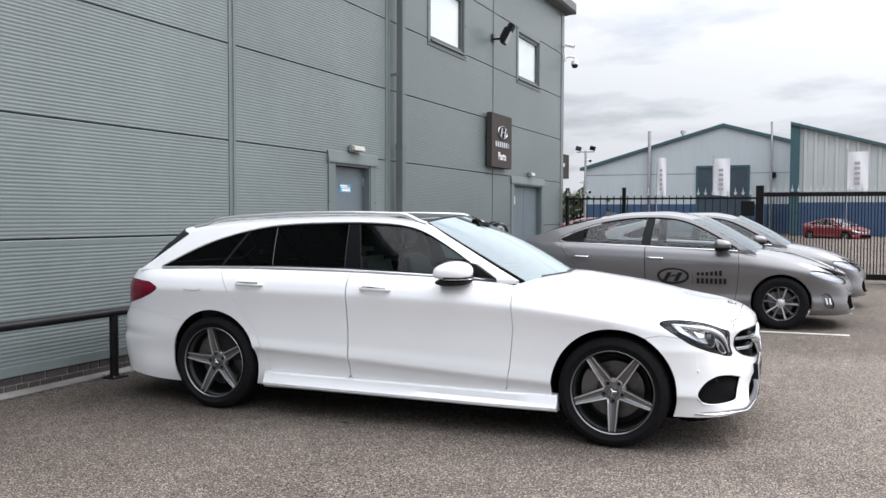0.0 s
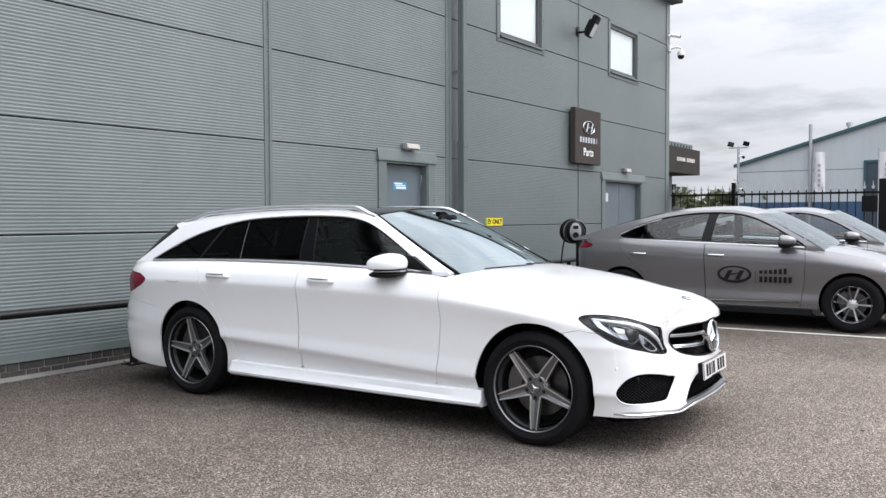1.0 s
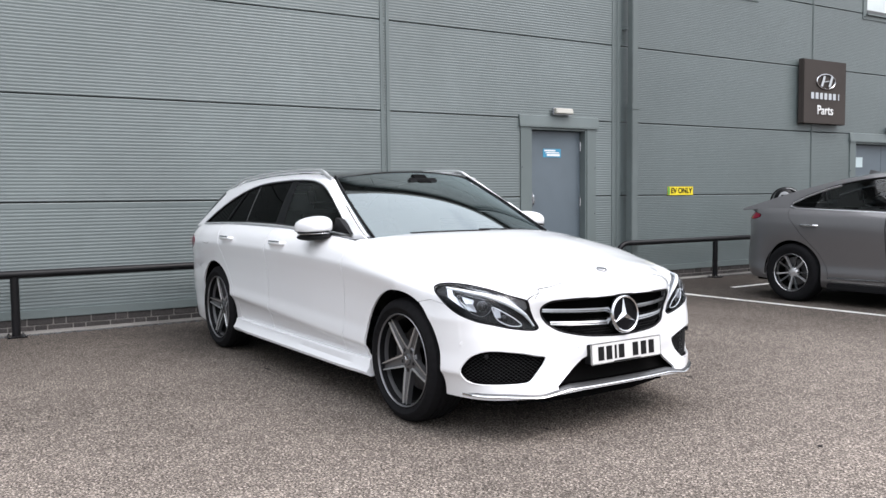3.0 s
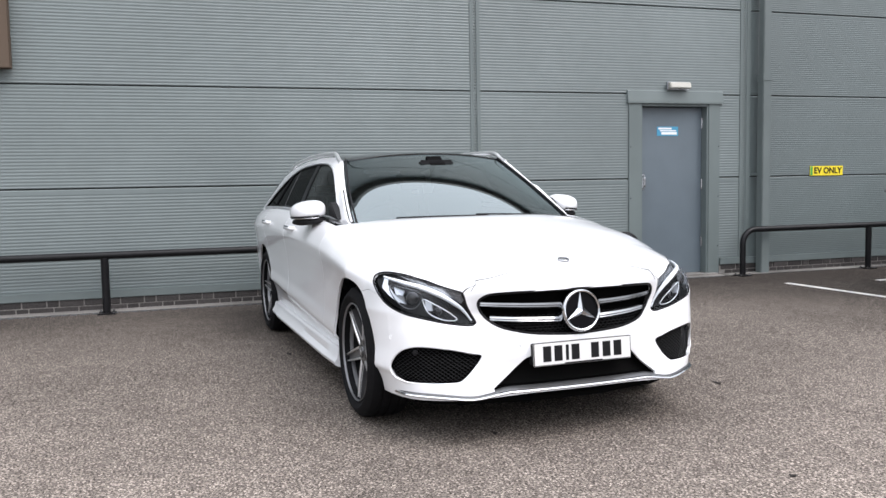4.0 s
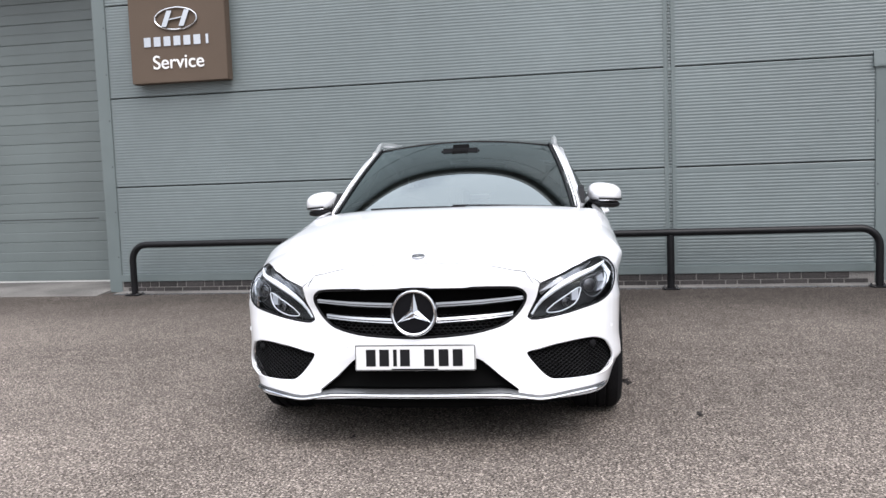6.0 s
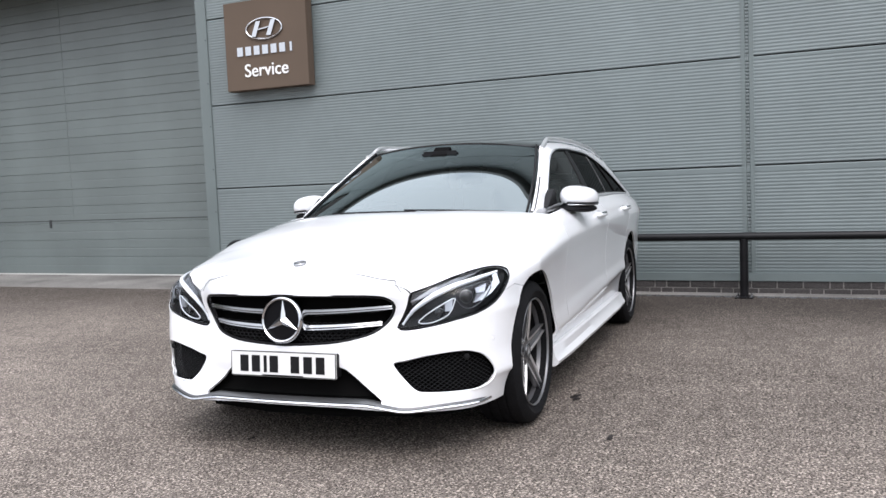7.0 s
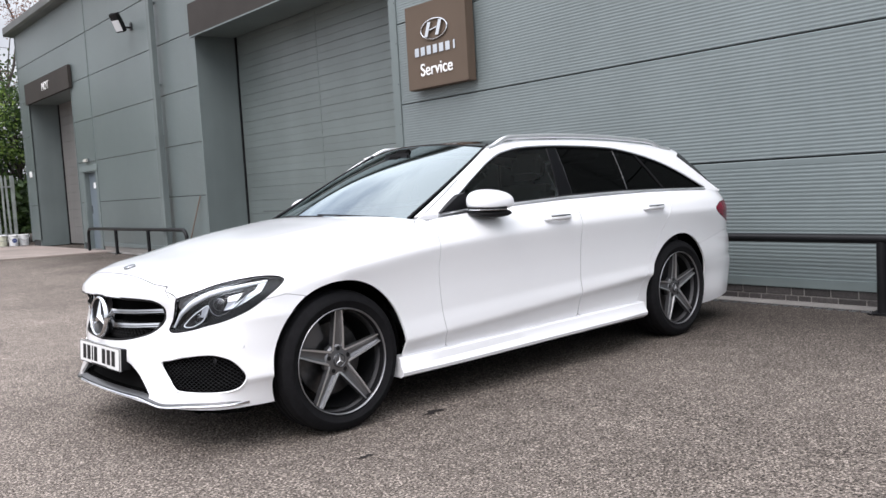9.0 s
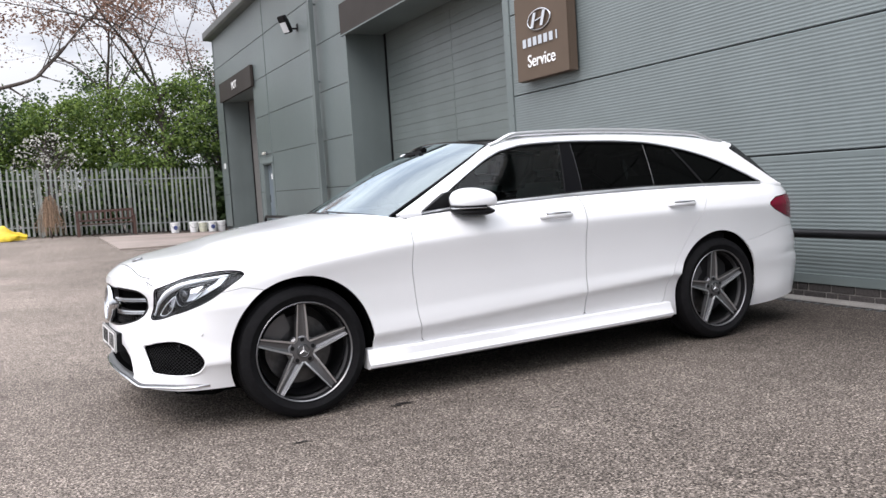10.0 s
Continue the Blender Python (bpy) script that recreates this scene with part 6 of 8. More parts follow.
        for pts in (((-.595, .712), (-.650, .698), (-.648, .680), (-.612, .682)), ((-.612, .680), (-.648, .676), (-.668, .642), (-.640, .648)), ((-.745, .662), (-.778, .645), (-.783, .612), (-.757, .613))):
            facet("reflector", pts, MATS["lampchrome"], 0.014, 0.026, "chrome reflector facet")
        loop = [on_lamp(q, z, 0.012) for q, z in smooth_path([(-.740, .664), (-.79, .640), (-.84, .610), (-.886, .570), (-.837, .568), (-.78, .594), (-.75, .630)], 4, True)]
        part("lamp_bezel", tube(loop, 0.0028, 6, closed=True), MATS["drl"], h, smooth=60)
        loop = [on_lamp(q, z, 0.012) for q, z in smooth_path([(-.575, .718), (-.65, .712), (-.725, .690), (-.730, .650), (-.70, .622), (-.655, .632), (-.60, .672)], 4, True)]
        part("lamp_bezel", tube(loop, 0.0022, 6, closed=True), MATS["lampsilver"], h, smooth=60)
        for q, z, r in ((-.690, .668, .024), (-.80, .605, .017)):
            x, y, zc = on_lamp(q, z, 0.026)
            pr = part("projector", lathe([(r * 1.15, -0.01), (r * 1.2, 0.008), (r * 1.05, 0.010), (r, 0.004), (r * .96, -0.012)], 28, "x"), MATS["lampsilver"], h, "grey projector ring", smooth=40)
            pr.matrix_local = pose(x, y, zc, 0, 0, s * 28)
            ln = part("projector_lens", lathe([(0.0, r * 0.45), (r * .5, r * .38), (r * .85, r * .18), (r * .98, 0.0), (0.0, -0.004)], 24, "x", closed=False), GLOSSBLACK, h, smooth=40)
            ln.matrix_local = pose(x, y, zc, 0, 0, s * 28)
        rim = []
        for q, z in lamp_poly:
            rim.append(on_lamp(q, z, 0.006))
        part("lamp_seal", tube(rim, 0.0042, 6, closed=True), BLACK, h, smooth=60)

    # plate: plain bars stand in for the characters
    pl = new("number_plate"); pl.parent = bodyp
    pl.matrix_local = pose(2.190, 0, 0.4145, 0, -4, 0) @ Matrix.Diagonal((1, 0.97, 0.97, 1))
    part("plate", box(0, 0.008, -0.26, 0.26, -0.0555, 0.0555, 0.004), mat("white_plate", (0.66, 0.66, 0.655), 0.35), pl)
    border = bmesh.new()
    for edge_box in ((-0.2575, 0.2575, 0.0505, 0.053), (-0.2575, 0.2575, -0.053, -0.0505), (-0.2575, -0.255, -0.0505, 0.0505), (0.255, 0.2575, -0.0505, 0.0505)):
        box(0.007, 0.0088, *edge_box, bm=border)
    part("plate_border", border, BLACK, pl)
    part("plate_backing", box(-0.05, 0.0, -0.255, 0.255, -0.05, 0.05, 0.004), BLACK, pl)
    for k, yy in enumerate((-0.190, -0.132, -0.085, -0.042, 0.062, 0.124, 0.184)):
        part("plate_bar", box(0.008, 0.0095, yy - (0.021 if k not in (2,) else 0.008), yy + (0.021 if k not in (2,) else 0.008), -0.036, 0.036, 0.0006), BLACK, pl)
    part("plate_bar", box(0.008, 0.0093, -0.10, 0.10, -0.051, -0.046), BLACK, pl)
    # small round bonnet badge
    bd = part("bonnet_badge", lathe([(0.0, 0.001), (0.021, 0.0015), (0.022, 0.005), (0.025, 0.006), (0.028, 0.003), (0.028, -0.012), (0.0, -0.012)], 28, "z", closed=False), MATS["louvre"], bodyp, "silver round badge", smooth=40)
    bd.matrix_local = pose(1.948, 0, crown(1.948) + 0.0045, 0, 14, 0)

    # door handles and mirrors
    for nm, m, ob in doors:
        xm = -0.12 if nm == "front_door" else -1.09
        zh = 0.905
        ys = shape.sec(0.905) + 0.002
        hd = part("handle", tube(smooth_path([(xm + 0.105, m * (ys - 0.004), zh), (xm + 0.085, m * (ys + 0.024), zh + 0.001), (xm, m * (ys + 0.032), zh + 0.002), (xm - 0.085, m * (ys + 0.026), zh + 0.001), (xm - 0.11, m * (ys - 0.004), zh)], 5), lambda t: 0.0165 - 0.004 * abs(2 * t - 1), 10), PAINTW, ob, "white pull handle with chrome strip", smooth=60)
        part("handle_strip", tube(smooth_path([(xm + 0.085, m * (ys + 0.033), zh + 0.012), (xm, m * (ys + 0.044), zh + 0.014), (xm - 0.085, m * (ys + 0.033), zh + 0.012)], 5), 0.006, 6), CHROME, ob, "chrome strip", smooth=60)
        bm = lathe([(0.0, -0.002), (0.035, -0.001), (0.048, 0.003), (0.0, 0.0031)], 20, "y", closed=False)
        bmesh.ops.transform(bm, matrix=pose(xm, m * (ys - 0.006), zh - 0.006) @ Matrix.Diagonal((1.7, 1, 0.72, 1)), verts=bm.verts)
        part("handle_bowl", bm, PAINTW, ob)
        if nm == "front_door":
            mr = part("door_mirror", box(-0.03, 0.03, min(0, m * 0.05), max(0, m * 0.05), -0.03, 0.0, 0.004), BLACK, car)
            mr.matrix_local = pose(0.415, m * 0.79, 1.000)
            bm = bmesh.new()
            bmesh.ops.create_uvsphere(bm, u_segments=28, v_segments=18, radius=1.0)
            for v in bm.verts:
                x, y, z = v.co
                y = math.copysign(abs(y) ** 0.62, y)
                z = math.copysign(abs(z) ** 0.85, z)
                x = math.copysign(abs(x) ** 0.85, x)
                x = x * 0.125 if x > 0 else x * 0.10
                z = z * 0.062 if z > 0 else math.copysign(abs(z) ** 0.6, z) * 0.044
                v.co = (x - 0.045 * max(0, y) ** 2, m * (0.086 + y * 0.102), 0.031 + z * 1.06 * (1 - 0.14 * max(0, y)) - 0.008 * y)
            part("mirror_cap", bm, PAINTW, mr, "white mirror housing", smooth=60)
            bm = bmesh.new()
            bmesh.ops.create_uvsphere(bm, u_segments=24, v_segments=14, radius=1.0)
            for v in bm.verts:
                x, y, z = v.co
                y = math.copysign(abs(y) ** 0.72, y)
                v.co = ((x * 0.122 if x > 0 else x * 0.098) - 0.045 * max(0, y) ** 2 + 0.001, m * (0.080 + y * 0.098), -0.027 + z * 0.026 - 0.010 * y)
            part("mirror_underside", bm, BLACK, mr, "black mirror base", smooth=60)
            strip = [(0.1265 * math.cos(a) - 0.045 * max(0, math.sin(a)) ** 2 + 0.002, m * (0.086 + 0.102 * math.sin(a)), -0.004 - 0.006 * math.sin(a)) for a in np.linspace(-0.4, 1.45, 14)]
            part("indicator_strip", tube([(a + 0.0015, b, c + 0.006) for a, b, c in strip], 0.0060, 6), MATS["lampdark"], mr, "smoked indicator strip", smooth=60)
            part("mirror_strip", tube([(a + 0.002, b, c - 0.003) for a, b, c in strip], 0.0032, 6), CHROME, mr, "thin chrome strip", smooth=60)
            part("mirror_arm", prism([(0.04, -0.03), (-0.02, -0.03), (-0.03, 0.0), (0.03, 0.005)], m * 0.0, m * 0.05, "xz", bevel=0.006), BLACK, mr)
            part("mirror_glass", box(-0.102, -0.098, min(m * 0.03, m * 0.14), max(m * 0.03, m * 0.14), -0.01, 0.055), CHROME, mr, "mirror glass")
            part("mirror_triangle", prism([(0.66, 0.985), (0.43, 1.0), (0.47, 1.085), (0.52, 1.075)], m * 0.715, m * 0.752, "xz"), BLACK, ob)

    # cabin
    cab = new("cabin"); cab.parent = car
    part("dashboard", prism([(0.95, 0.93), (0.55, 0.985), (0.40, 0.95), (0.36, 0.80), (0.45, 0.55), (0.95, 0.5)], -0.64, 0.64, "xz", bevel=0.02), CABIN, cab)
    part("cabin_floor", box(-2.2, 0.9, -0.72, 0.72, 0.30, 0.34), CABIN, cab)
    part("headlining", Sheet.grid(lambda a, b: tuple(np.array(roof_pt(a, b)) - np.array((0, 0, 0.035))), 20, 14).bm(), CABIN, cab)
    part("door_trim", box(-1.6, 0.55, 0.73, 0.75, 0.34, 0.96), CABIN, cab)
    part("door_trim", box(-1.6, 0.55, -0.75, -0.73, 0.34, 0.96), CABIN, cab)
    for x, y in ((-0.12, 0.37), (-0.12, -0.37), (-1.0, 0.37), (-1.0, -0.37)):
        st = part("seat", box(x - 0.10, x + 0.42, y - 0.25, y + 0.25, 0.40, 0.56, 0.05), SEATM, cab, smooth=40)
        bm = box(-0.07, 0.07, -0.25, 0.25, 0.0, 0.62, 0.05)
        bmesh.ops.transform(bm, matrix=pose(x - 0.12, y, 0.5, 0, -18, 0), verts=bm.verts)
        part("backrest", bm, SEATM, st, smooth=40)
        bm = box(-0.05, 0.05, -0.13, 0.13, 0.0, 0.17, 0.04)
        bmesh.ops.transform(bm, matrix=pose(x - 0.32, y, 1.13, 0, -12, 0), verts=bm.verts)
        part("headrest", bm, SEATM, st, smooth=40)
    bm = tube([(0.19 * 0, 0.185 * math.cos(a), 0.185 * math.sin(a)) for a in [2 * math.pi * k / 32 for k in range(32)]], 0.016, 8, True)
    tube([(0, -0.18, 0), (0.02, 0, -0.01), (0, 0.18, 0)], 0.02, 6, bm=bm)
    bmesh.ops.transform(bm, matrix=pose(0.30, -0.37, 0.90, 0, 25, 0), verts=bm.verts)
    part("steering_wheel", bm, SEATM, cab, smooth=60)
    part("rear_view_mirror", box(0.30, 0.33, -0.12, 0.12, 1.28, 1.34, 0.012), BLACK, cab)
    part("camera_housing", prism([(0.40, 1.28), (0.26, 1.365), (0.22, 1.335), (0.36, 1.25)], -0.05, 0.05, "xz"), MATS["liner"], cab)
    # wipers
    for y0, y1 in ((0.62, 0.02), (0.10, -0.50)):
        a = [tuple(np.array(screen_pt(y / 0.75, 0.005 + 0.02 * t)) + np.array((0.006, 0, 0.005))) for t, y in ((k / 8, y0 + (y1 - y0) * k / 8) for k in range(9))]
        part("wiper", tube(a, 0.0045, 6), BLACK, bodyp, "black wiper blade")
    # fuel flap outline on the right side
    fl = [(-1.645, .852), (-1.58, .848), (-1.515, .850), (-1.475, .875), (-1.448, .925)]
    part("fuel_flap_joint", tube([(x, -(shape.sec(z) * 0.997 - 0.001), z) for x, z in smooth_path(fl, 4)], 0.0025, 4), mat("joint_grey", (0.25, 0.25, 0.26), 0.6), bodyp)
    for x in (1.42, -1.42):
        for s in (1, -1):
            wheel(car, x, s * 0.757, WR, 0.2465, "star", z=WR + (0.010 if x > 0 else 0.0), turn={(1, 1): 0, (1, -1): 36, (-1, 1): 5, (-1, -1): 10}[(1 if x > 0 else -1, s)])
    draw_nose(car)
    return car


estate_car()


def hatch_car(m, paint, label, lettered=True, fine=True, group=""):
    """A five-door fastback."""
    car = thing("hatchback_car", m, label=label, category="car", group=group)
    WR, FX = 0.322, 1.35
    top = spline([-2.25, -1.9, -1.5, -0.9, 0.0, 0.6, 0.95, 1.2, 1.5, 1.8, 2.0, 2.12, 2.22], [1.01, 1.03, 1.035, 1.015, 0.98, 0.955, 0.935, 0.90, 0.845, 0.775, 0.715, 0.66, 0.62])
    bottom = spline([-2.25, -1.6, -0.9, 0.9, 1.7, 2.22], [0.27, 0.22, 0.18, 0.18, 0.19, 0.19])
    sec = spline([0.17, 0.26, 0.34, 0.42, 0.58, 0.72, 0.82, 0.88, 0.93, 0.98], [0.80, 0.868, 0.880, 0.868, 0.885, 0.905, 0.910, 0.897, 0.880, 0.845])
    nose = spline([0.18, 0.25, 0.40, 0.52, 0.60, 0.66, 0.75], [0.0, 0.02, 0.0, -0.02, -0.06, -0.12, -0.18])
    tailf = spline([0.2, 0.45, 0.7, 0.9, 1.0], [0.06, 0.0, 0.03, 0.03, 0.10])
    plan = [(-2.18, 0, 0, 0, 1), (-2.16, .40, 0, 0, 1), (-2.06, .68, .3, 0, 1), (-1.86, .825, .8, 0, .5), (-1.6, .880, 1, 0, 0), (-1.35, .902, 1, 0, 0), (-.8, .905, 1, 0, 0), (-.2, .910, 1, 0, 0),
            (.4, .908, 1, 0, 0), (.9, .900, 1, 0, 0), (1.35, .905, 1, 0, 0), (1.62, .885, 1, 0, 0), (1.82, .83, .9, .2, 0), (1.98, .73, .6, .6, 0), (2.09, .58, .3, .9, 0), (2.16, .38, .1, 1, 0), (2.20, .18, 0, 1, 0), (2.21, 0, 0, 1, 0)]
    shape = CarShape(plan, sec, nose, top, bottom, 0.91, tailf, roll=0.05)
    shell = Sheet.grid(shape.point, 200 if fine else 90, 34 if fine else 18)
    shell.v = [(x, 0.0 if y < 1e-6 else y, z) for x, y, z in shell.v]
    shell = shell.keep(lambda p: max(arch_cut(FX, WR + 0.01, 0.350)(p), arch_cut(-FX, WR + 0.01, 0.350)(p)) if p[1] > 0.45 else -1.0)
    fd, shell = shell.split(side_region([(.80, .25), (.84, .5), (.86, .8), (.83, 1.1), (-.30, 1.1), (-.28, .25)]), 0.005)
    rd, shell = shell.split(side_region([(-.285, .25), (-.305, 1.1), (-1.42, 1.1), (-1.40, .95), (-1.22, .74), (-1.03, .55), (-.95, .42), (-.90, .25)]), 0.005)
    lamp, shell = shell.split(turned_region(smooth_path([(-1.02, .60), (-.86, .665), (-.62, .715), (-.46, .735), (-.42, .70), (-.55, .635), (-.78, .585), (-.95, .565)], 4, True), 40), 0.005)
    tl, shell = shell.split(side_region(round_corners([(-3, .90), (-3, 1.02), (-1.98, 1.005), (-1.73, .950), (-1.88, .908)], .02)), 0.005)
    fog, shell = shell.split(turned_region(smooth_path([(-.69, .29), (-.655, .42), (-.60, .455), (-.55, .43), (-.565, .32), (-.62, .275)], 4, True), 40), 0.004)
    bump, shell = shell.split(side_region([(1.2, 0), (1.2, .60), (1.58, .66), (2.4, .60), (2.4, 0)]), 0.004)
    lowf = polygon_distance([(-.5, .42), (.50, .42), (.56, .34), (.50, .245), (-.5, .245)])
    low, bump = bump.split(lambda p: lowf(p[1], p[2]) if p[0] > 1.7 else 1.0, 0.003)
    grl = polygon_distance([(-.6, .60), (.62, .60), (.55, .50), (.40, .46), (-.6, .46)])
    gri, bump = bump.split(lambda p: grl(p[1], p[2]) if p[0] > 1.7 else 1.0, 0.003)

    def both(name, s, material, label="", thick=0.01):
        return [sheet_part(name, [s], material, car, label, thick), sheet_part(name, [s.mirrored()], material, car, label, thick)]

    def whole(name, s, material, label="", thick=0.01):
        return sheet_part(name, [s, s.mirrored()], material, car, label, thick)
    fdo = both("front_door", fd, paint)
    rdo = both("rear_door", rd, paint)
    whole("body_side", shell, paint)
    whole("front_bumper", bump, paint)
    whole("lower_intake", low.moved(lambda p: (p[0] - 0.03, p[1], p[2])), MATS["mesh"], "", 0)
    whole("grille_panel", gri, mat("grey_grille_panel", (0.16, 0.16, 0.16), 0.3, metal=0.5), "", 0)
    both("tail_lamp", tl, RED, "red tail lamp")
    both("headlamp", lamp, LAMPG, "", 0)
    both("headlamp_reflector", lamp.moved(lambda p: (p[0] - 0.02, p[1] - 0.02, p[2])), MATS["lampchrome"], "", 0)
    both("day_lamp", fog.moved(lambda p: (p[0] - 0.01, p[1] - 0.01, p[2])), MATS["lampsilver"], "grey day lamp pocket", 0)
    inner = Sheet.grid(shape.point, 70, 10).keep(lambda p: max(arch_cut(FX, WR, 0.39)(p), arch_cut(-FX, WR, 0.39)(p)) if p[1] > 0.45 else -1.0)
    whole("inner_shell", inner.moved(lambda p: (p[0] * 0.985 - 0.012, max(0, p[1] - 0.03) if p[1] > 1e-6 else 0.0, p[2] - 0.01)), MATS["liner"], "", 0)
    part("floor_pan", box(-1.9, 1.65, -0.70, 0.70, 0.20, 0.27), MATS["liner"], car)
    for wx in (FX, -FX):
        for s in (1, -1):
            bm = bmesh.new()
            n = 18
            a = [[bm.verts.new((wx + 0.362 * math.cos(t), s * yy, WR + 0.362 * math.sin(t))) for yy in (0.5, 0.85)] for t in np.linspace(radians(-5), radians(185), n)]
            for i in range(n - 1):
                bm.faces.new((a[i][0], a[i][1], a[i + 1][1], a[i + 1][0]))
            part("arch_liner", bm, MATS["liner"], car)
            part("arch_back", prism([(wx + 0.362 * math.cos(t), WR + 0.362 * math.sin(t)) for t in np.linspace(radians(-5), radians(185), n)], s * 0.49, s * 0.50, "xz"), MATS["liner"], car)
            wheel(car, wx, s * 0.785, WR, 0.205, "ten", turn=10 * wx)
        part("sill", box(-0.93, 0.93, -0.885, -0.80, 0.17, 0.235, 0.01), BLACK, car) if wx > 0 else part("sill", box(-0.93, 0.93, 0.80, 0.885, 0.17, 0.235, 0.01), BLACK, car)
    # bonnet
    tops = [p for p in (shape.point(i / 200, 1.0) for i in range(201)) if p[0] > 0.5]

    def half_w(x):
        for a, b in zip(tops, tops[1:]):
            if a[0] <= x <= b[0]:
                return a[1] + (b[1] - a[1]) * (x - a[0]) / max(1e-9, b[0] - a[0])
        return 0.0
    xmax = max(p[0] for p in tops) - 0.001
    crown = spline([0.5, 1.0, 1.4, 1.7, 1.95, 2.06], [1.0, 0.985, 0.925, 0.845, 0.74, 0.665])

    def bon(u, v):
        x = 0.75 + (xmax - 0.75) * math.sin(u * math.pi / 2)
        z0 = top(x)
        return (x, half_w(x) * v, z0 + (max(crown(x), z0) - z0) * (1 - v ** 3.2))
    b = Sheet.grid(bon, 50, 24)
    b.v = [(x, 0.0 if y < 1e-6 else y, z) for x, y, z in b.v]
    whole("bonnet", b, paint)
    # greenhouse
    roofz = spline([-2.10, -1.9, -1.6, -1.3, -0.9, -0.5, -0.1, 0.2, 0.4, 0.7, 0.95, 1.06], [1.03, 1.085, 1.175, 1.255, 1.345, 1.393, 1.402, 1.362, 1.285, 1.13, 0.99, 0.925])

    def side_y(x, z):
        t = clamp((z - 0.97) / 0.43, 0, 1.1)
        taper = 0.0 if x > -0.5 else 0.10 * ((-0.5 - x) / 1.6) ** 1.6
        return 0.842 - 0.19 * t - 0.05 * t * t - taper

    def side_pt(u, v):
        x = -2.10 + 3.16 * u
        z0 = top(x) - 0.012
        z1 = max(roofz(x), z0 + 0.001)
        z = z0 + (z1 - z0) * v
        return (x, side_y(x, z), z)
    sd = Sheet.grid(side_pt, 110 if fine else 50, 22 if fine else 12)
    poly = smooth_path([(.86, .968), (.66, 1.09), (.42, 1.222), (.18, 1.318), (-.1, 1.362), (-.5, 1.354), (-.9, 1.292), (-1.2, 1.20), (-1.42, 1.105)], 5) + [(-1.44, 1.065), (-1.35, 1.042), (-.6, 1.018), (.2, .99)]
    gb, fr = sd.split(side_region(poly), 0.003)
    both("roof_frame", fr, paint)
    g2 = gb.moved(lambda p: (p[0], p[1] - 0.005, p[2]))
    cut = lambda xa, xb: (lambda p: p[0] - (xa + (xb - xa) * (p[2] - 1.0) / 0.33))
    both("front_window", g2.keep(lambda p: -cut(-.24, -.20)(p)), SEEG, "", 0)
    both("door_pillar", g2.keep(lambda p: max(cut(-.24, -.20)(p), -cut(-.36, -.31)(p))), BLACK, "black door pillar", 0)
    both("rear_window", g2.keep(lambda p: max(cut(-.36, -.31)(p), -cut(-1.12, -1.05)(p))), SEEG, "", 0)
    both("quarter_pillar", g2.keep(lambda p: max(cut(-1.12, -1.05)(p), -cut(-1.15, -1.08)(p))), BLACK, "", 0)
    both("quarter_window", g2.keep(cut(-1.15, -1.08)), TINT, "", 0)
    for s in (1, -1):
        part("window_trim", tube([(x, s * (side_y(x, z) + 0.007), z - 0.012) for x, z in poly[30:]] + [(.84, s * (side_y(.84, .965) + 0.006), .958)], 0.010, 6), TRIM, car, "chrome window line", smooth=60)

        ring = [(x, s * (side_y(x, z) - 0.003), z) for x, z in poly]
        part("window_surround", tube(ring, 0.011, 6, closed=True), BLACK, car, "black window surround", smooth=60)

    def screen_pt(u, v):
        bb = np.array((1.17 - 0.13 * u * u, 0.765 * u, 0.965 - 0.03 * u * u))
        t = np.array((0.36 - 0.10 * u * u, 0.62 * u, 1.405 - 0.06 * u * u))
        p = bb + (t - bb) * v
        p[2] += 0.02 * math.sin(math.pi * v)
        return tuple(p)
    sheet_part("windscreen", [Sheet.grid(lambda a, c: screen_pt(2 * a - 1, c), 24, 14)], SCREENG, car, "", 0)
    part("wiper", tube([tuple(np.array(screen_pt(q, 0.04)) + np.array((0.01, 0, 0.02))) for q in (0.8, 0.4, 0.0, -0.3)], 0.01, 6), BLACK, car)
    part("scuttle", Sheet.grid(lambda a, c: (0.92 + 0.28 * a - 0.13 * (2 * c - 1) ** 2, 0.76 * (2 * c - 1), 0.945 - 0.02 * (2 * c - 1) ** 2), 4, 16).bm(), BLACK, car)

    def roof_pt(u, v):
        x = -2.08 + 2.44 * u
        q = 2 * v - 1
        xs = x - 0.10 * q * q * clamp((x + 0.4) / 0.75, 0, 1) ** 2
        ze = roofz(xs)
        c = ze + 0.052 * clamp((xs + 2.1) / 0.5, 0.3, 1)
        return (xs, side_y(xs, ze) * q, ze + (c - ze) * (1 - abs(q) ** 2.4))
    rf = Sheet.grid(roof_pt, 44, 26)
    rg, rp = rf.split(lambda p: max(p[0] + 0.95, -1.95 - p[0], abs(p[1]) - 0.56), 0.004)
    sheet_part("roof_panel", [rp], paint, car, "", 0.006)
    sheet_part("rear_screen", [rg], TINT, car, "", 0)
    part("tail_deck", prism([(-1.88, 1.074), (-1.985, 1.050), (-1.99, 1.00), (-1.88, 0.98)], -0.70, 0.70, "xz", bevel=0.01), paint, car)
    part("roof_fin", prism([(-0.80, 1.42), (-0.96, 1.458), (-0.98, 1.39)], -0.012, 0.012, "xz", bevel=0.004), paint, car, "small aerial fin")
    # handles, mirrors, bars that stand in for the door lettering
    for ob, mm, xm in ((fdo[0], 1, -0.16), (fdo[1], -1, -0.16), (rdo[0], 1, -1.13), (rdo[1], -1, -1.13)):
        ys = sec(0.885) + 0.002
